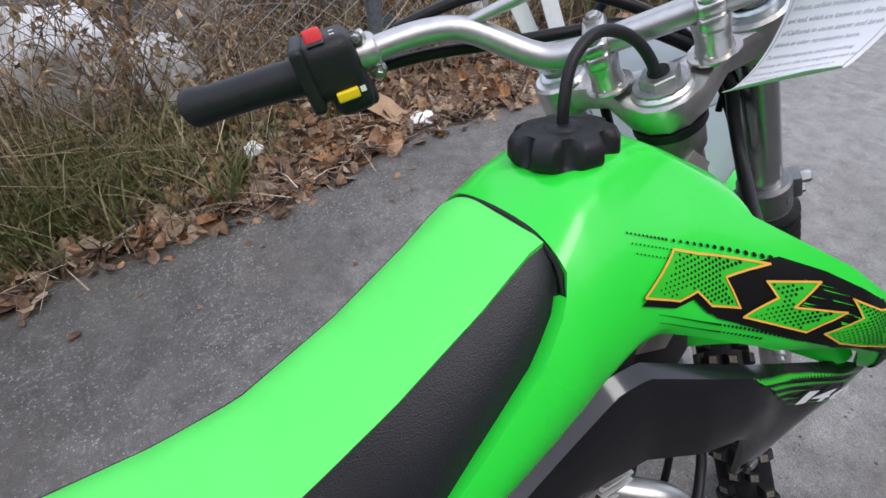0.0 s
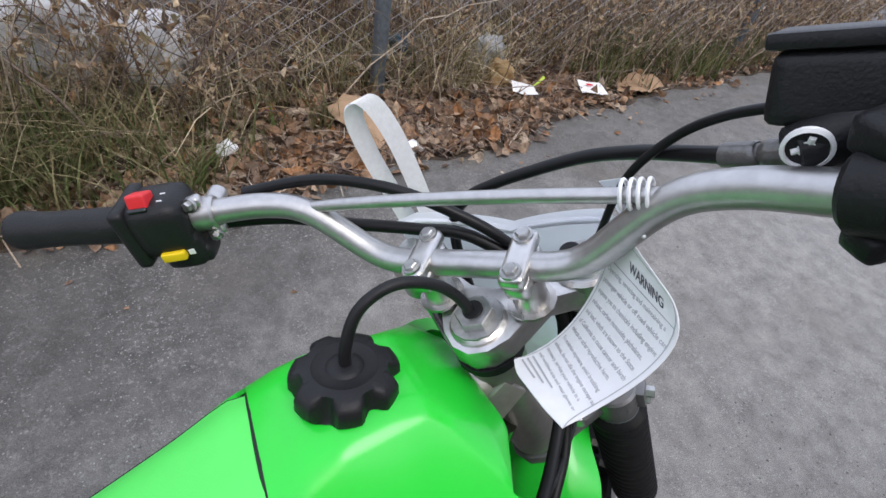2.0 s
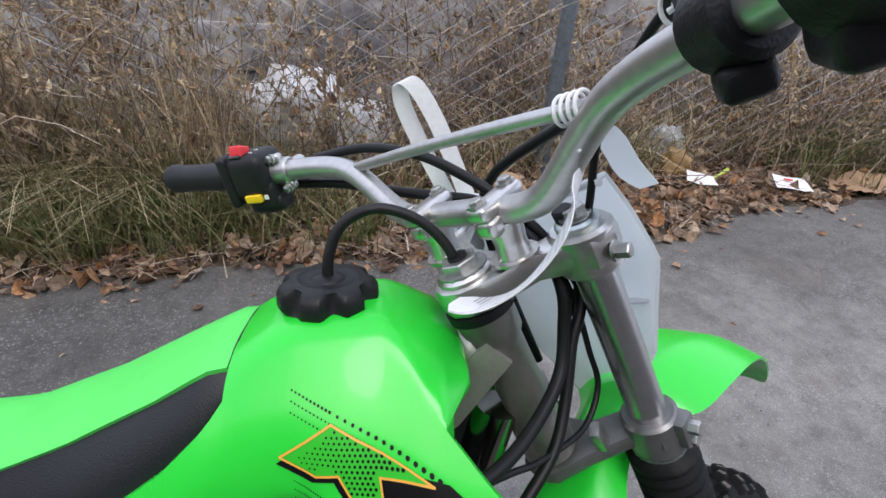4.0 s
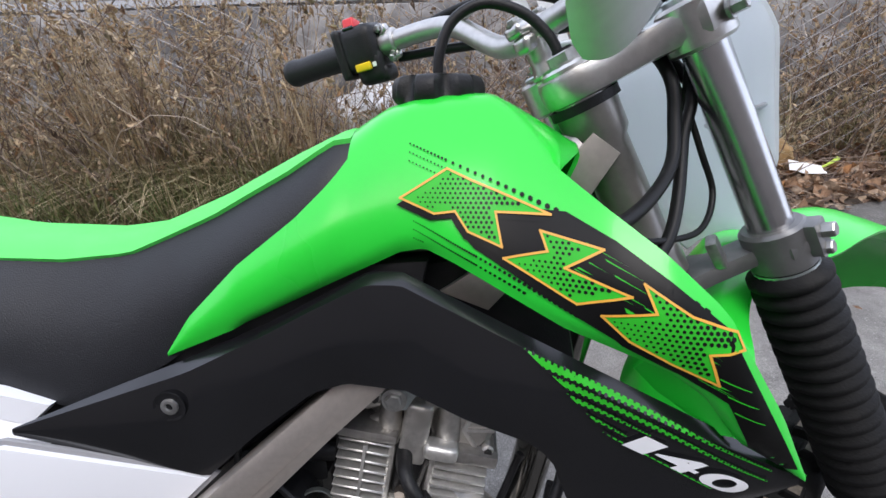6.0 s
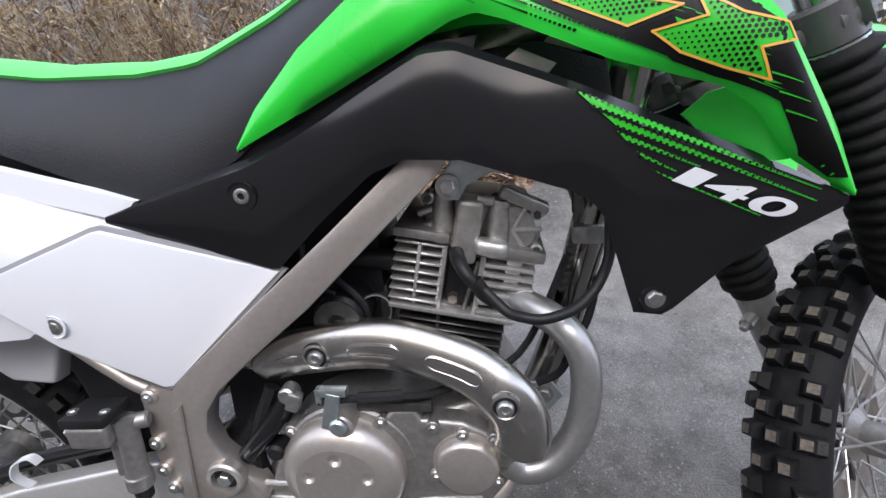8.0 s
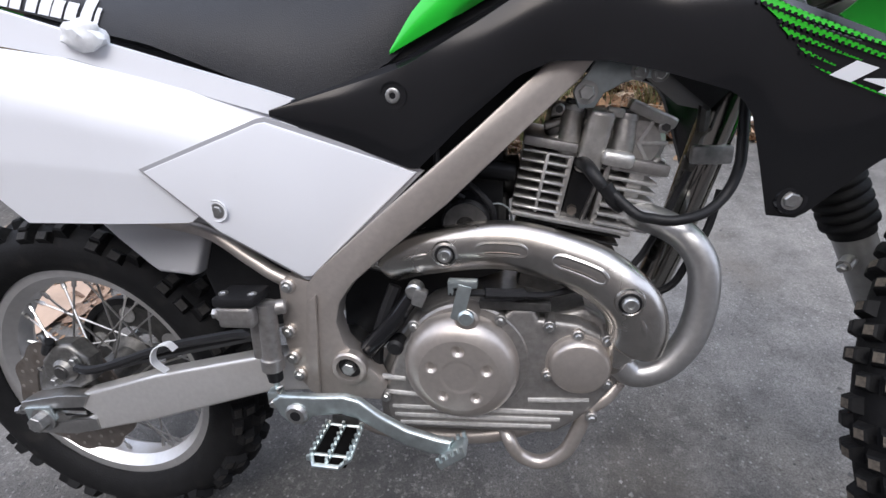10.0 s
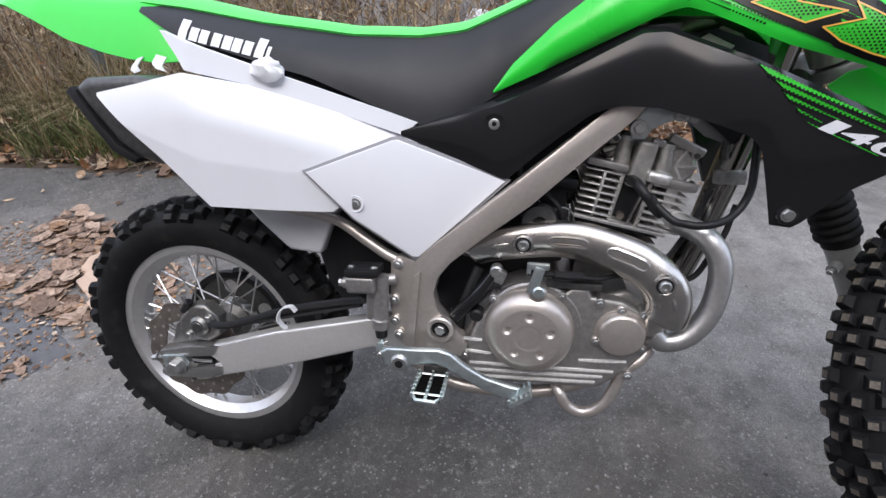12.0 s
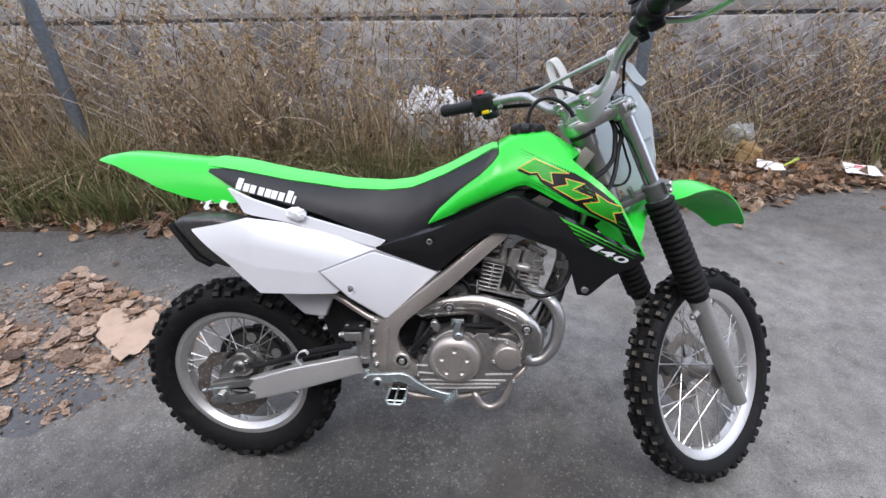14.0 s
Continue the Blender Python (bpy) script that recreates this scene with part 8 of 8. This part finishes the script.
sq = lambda w, h: [(-w, -h), (w, -h * 0.9), (w * 0.95, h), (-w * 0.92, h * 0.95)]
scrap("paper_sheet", (2.48, 2.16, gzz(2.48, 2.16)), sq(0.080, 0.060), PAPER, "white paper sheet on dead leaves", 5, 0.085, 0.02, (8, 5, -20))
pr = scrap("paper_card", (3.06, 2.19, gzz(3.06, 2.19)), sq(0.10, 0.07), PAPER, "white printed card at the edge of the asphalt", 6, 0.075, 0.012, (12, 3, -14))
bm = box((0.05, 0.018, 0.0006), pose(-0.02, 0.01, 0.012))
part("red_print", bm, RED, pr)
scrap("paper_sheet", (-1.17, 1.62, gzz(-1.17, 1.62)), sq(0.075, 0.035), PAPER, "white paper strip on dead leaves", 7, 0.085, 0.02, (12, 0, 35))
scrap("paper_sheet", (-0.97, 1.57, gzz(-0.97, 1.57)), sq(0.055, 0.045), PAPER, "white paper sheet on dead leaves", 8, 0.085, 0.015, (15, 5, 15))
scrap("leaf_sheet", (-0.32, 1.72, gzz(-0.32, 1.72)), [(-0.05, -0.03), (0.02, -0.05), (0.06, 0.0), (0.03, 0.05), (-0.04, 0.04)], mat("pale_leaf", (0.46, 0.42, 0.36), 0.8, var=0.15), "pale curled dead leaf", 9, 0.09, 0.05, (50, 10, 20), 0.001, "leaf")
scrap("leaf_sheet", (-0.12, 1.80, gzz(-0.12, 1.80)), [(-0.05, -0.03), (0.02, -0.05), (0.06, 0.0), (0.03, 0.05), (-0.04, 0.04)], bpy.data.materials["pale_leaf"], "pale curled dead leaf", 10, 0.10, 0.05, (60, 0, -30), 0.001, "leaf")
tube_b = tube([(0, 0, 0), (0.09, 0.03, 0.03), (0.15, 0.06, 0.05)], [0.006, 0.007, 0.012], 8)
ob = finish(tube_b, "plastic_stick", mat("lime_plastic", (0.45, 0.60, 0.08), 0.4))
ob.location = (2.56, 2.22, gzz(2.56, 2.22) + 0.05)
tagged(ob, "lime green plastic stick in the leaves", "litter")
scrap("brown_paper_sheet", (-0.765, 0.465, gz(-0.765, 0.465)), [(-0.105, -0.03), (-0.165, 0.05), (-0.175, 0.115), (-0.12, 0.175), (-0.05, 0.165), (0.02, 0.15), (0.13, 0.09), (0.13, -0.05), (0.105, -0.17), (0.05, -0.14), (0.0, -0.09)], BROWNPAPER, "crumpled tan paper sheet on the asphalt behind the rear wheel", 3, 0.018, 0.034, (0, 0, 0), 0.001, "paper", 0.018)
# wet patch
WET = mat("wet_asphalt", (0.060, 0.058, 0.058), 0.16, var=0.25, scale=40, bump=0.0006, bscale=120, dirt=(0.075, 0.07, 0.062), dscale=5, rvar=0.08)
verts, faces = [], []
N = 64
verts.append((-1.08, 0.16, gz(-1.08, 0.16) + 0.0030))
for ring in (0.35, 0.7, 1.0):
    for k in range(N):
        a = 2 * math.pi * k / N
        rr = ring * (1 + 0.28 * noise.noise(V(math.cos(a) * 2, math.sin(a) * 2, 4)) + 0.12 * noise.noise(V(math.cos(a) * 6, math.sin(a) * 6, 2)))
        x, y = -1.08 + 0.42 * rr * math.cos(a), 0.16 + 0.18 * rr * math.sin(a) - 0.02 * rr * math.cos(a)
        verts.append((x, y, gz(x, y) + (0.003 if ring < 1 else 0.0002)))
for k in range(N):
    faces.append((0, 1 + k, 1 + (k + 1) % N))
    for q in range(2):
        a, b = 1 + q * N, 1 + (q + 1) * N
        faces.append((a + k, b + k, b + (k + 1) % N, a + (k + 1) % N))
tagged(mesh_from("puddle", verts, faces, WET, True), "shallow wet patch on the asphalt", "puddle", kind="structure")
# loose stone chips on the asphalt
r = random.Random(77)
verts, faces = [], []
for _ in range(11000):
    x = r.uniform(-1.6, 3.2)
    y = r.uniform(-1.1, 1.45) if r.random() < 0.5 else r.uniform(-0.8, 0.25)
    if y > 0.2 and r.random() < 0.5:
        continue
    if noise.noise(V(x * 1.7, y * 1.7, 9)) < -0.1 and r.random() < 0.8:
        continue
    s = 0.0011 + 0.0040 * r.random() ** 2
    b = len(verts)
    z = gz(x, y) + s * 0.4
    for d in ((s, 0, 0), (-s, 0, 0), (0, s, 0), (0, -s, 0), (0, 0, s * 0.8), (0, 0, -s)):
        verts.append((x + d[0] * r.uniform(0.6, 1.3), y + d[1] * r.uniform(0.6, 1.3), z + d[2]))
    for f in ((0, 2, 4), (2, 1, 4), (1, 3, 4), (3, 0, 4)):
        faces.append(tuple(b + k for k in f))
tagged(mesh_from("stone_chips", verts, faces, island_mat("chips", [(0.17, 0.165, 0.16), (0.27, 0.265, 0.255), (0.12, 0.12, 0.12), (0.36, 0.35, 0.335)], 0.8)), "small pale stone chips scattered on the asphalt", "gravel", kind="stuff")
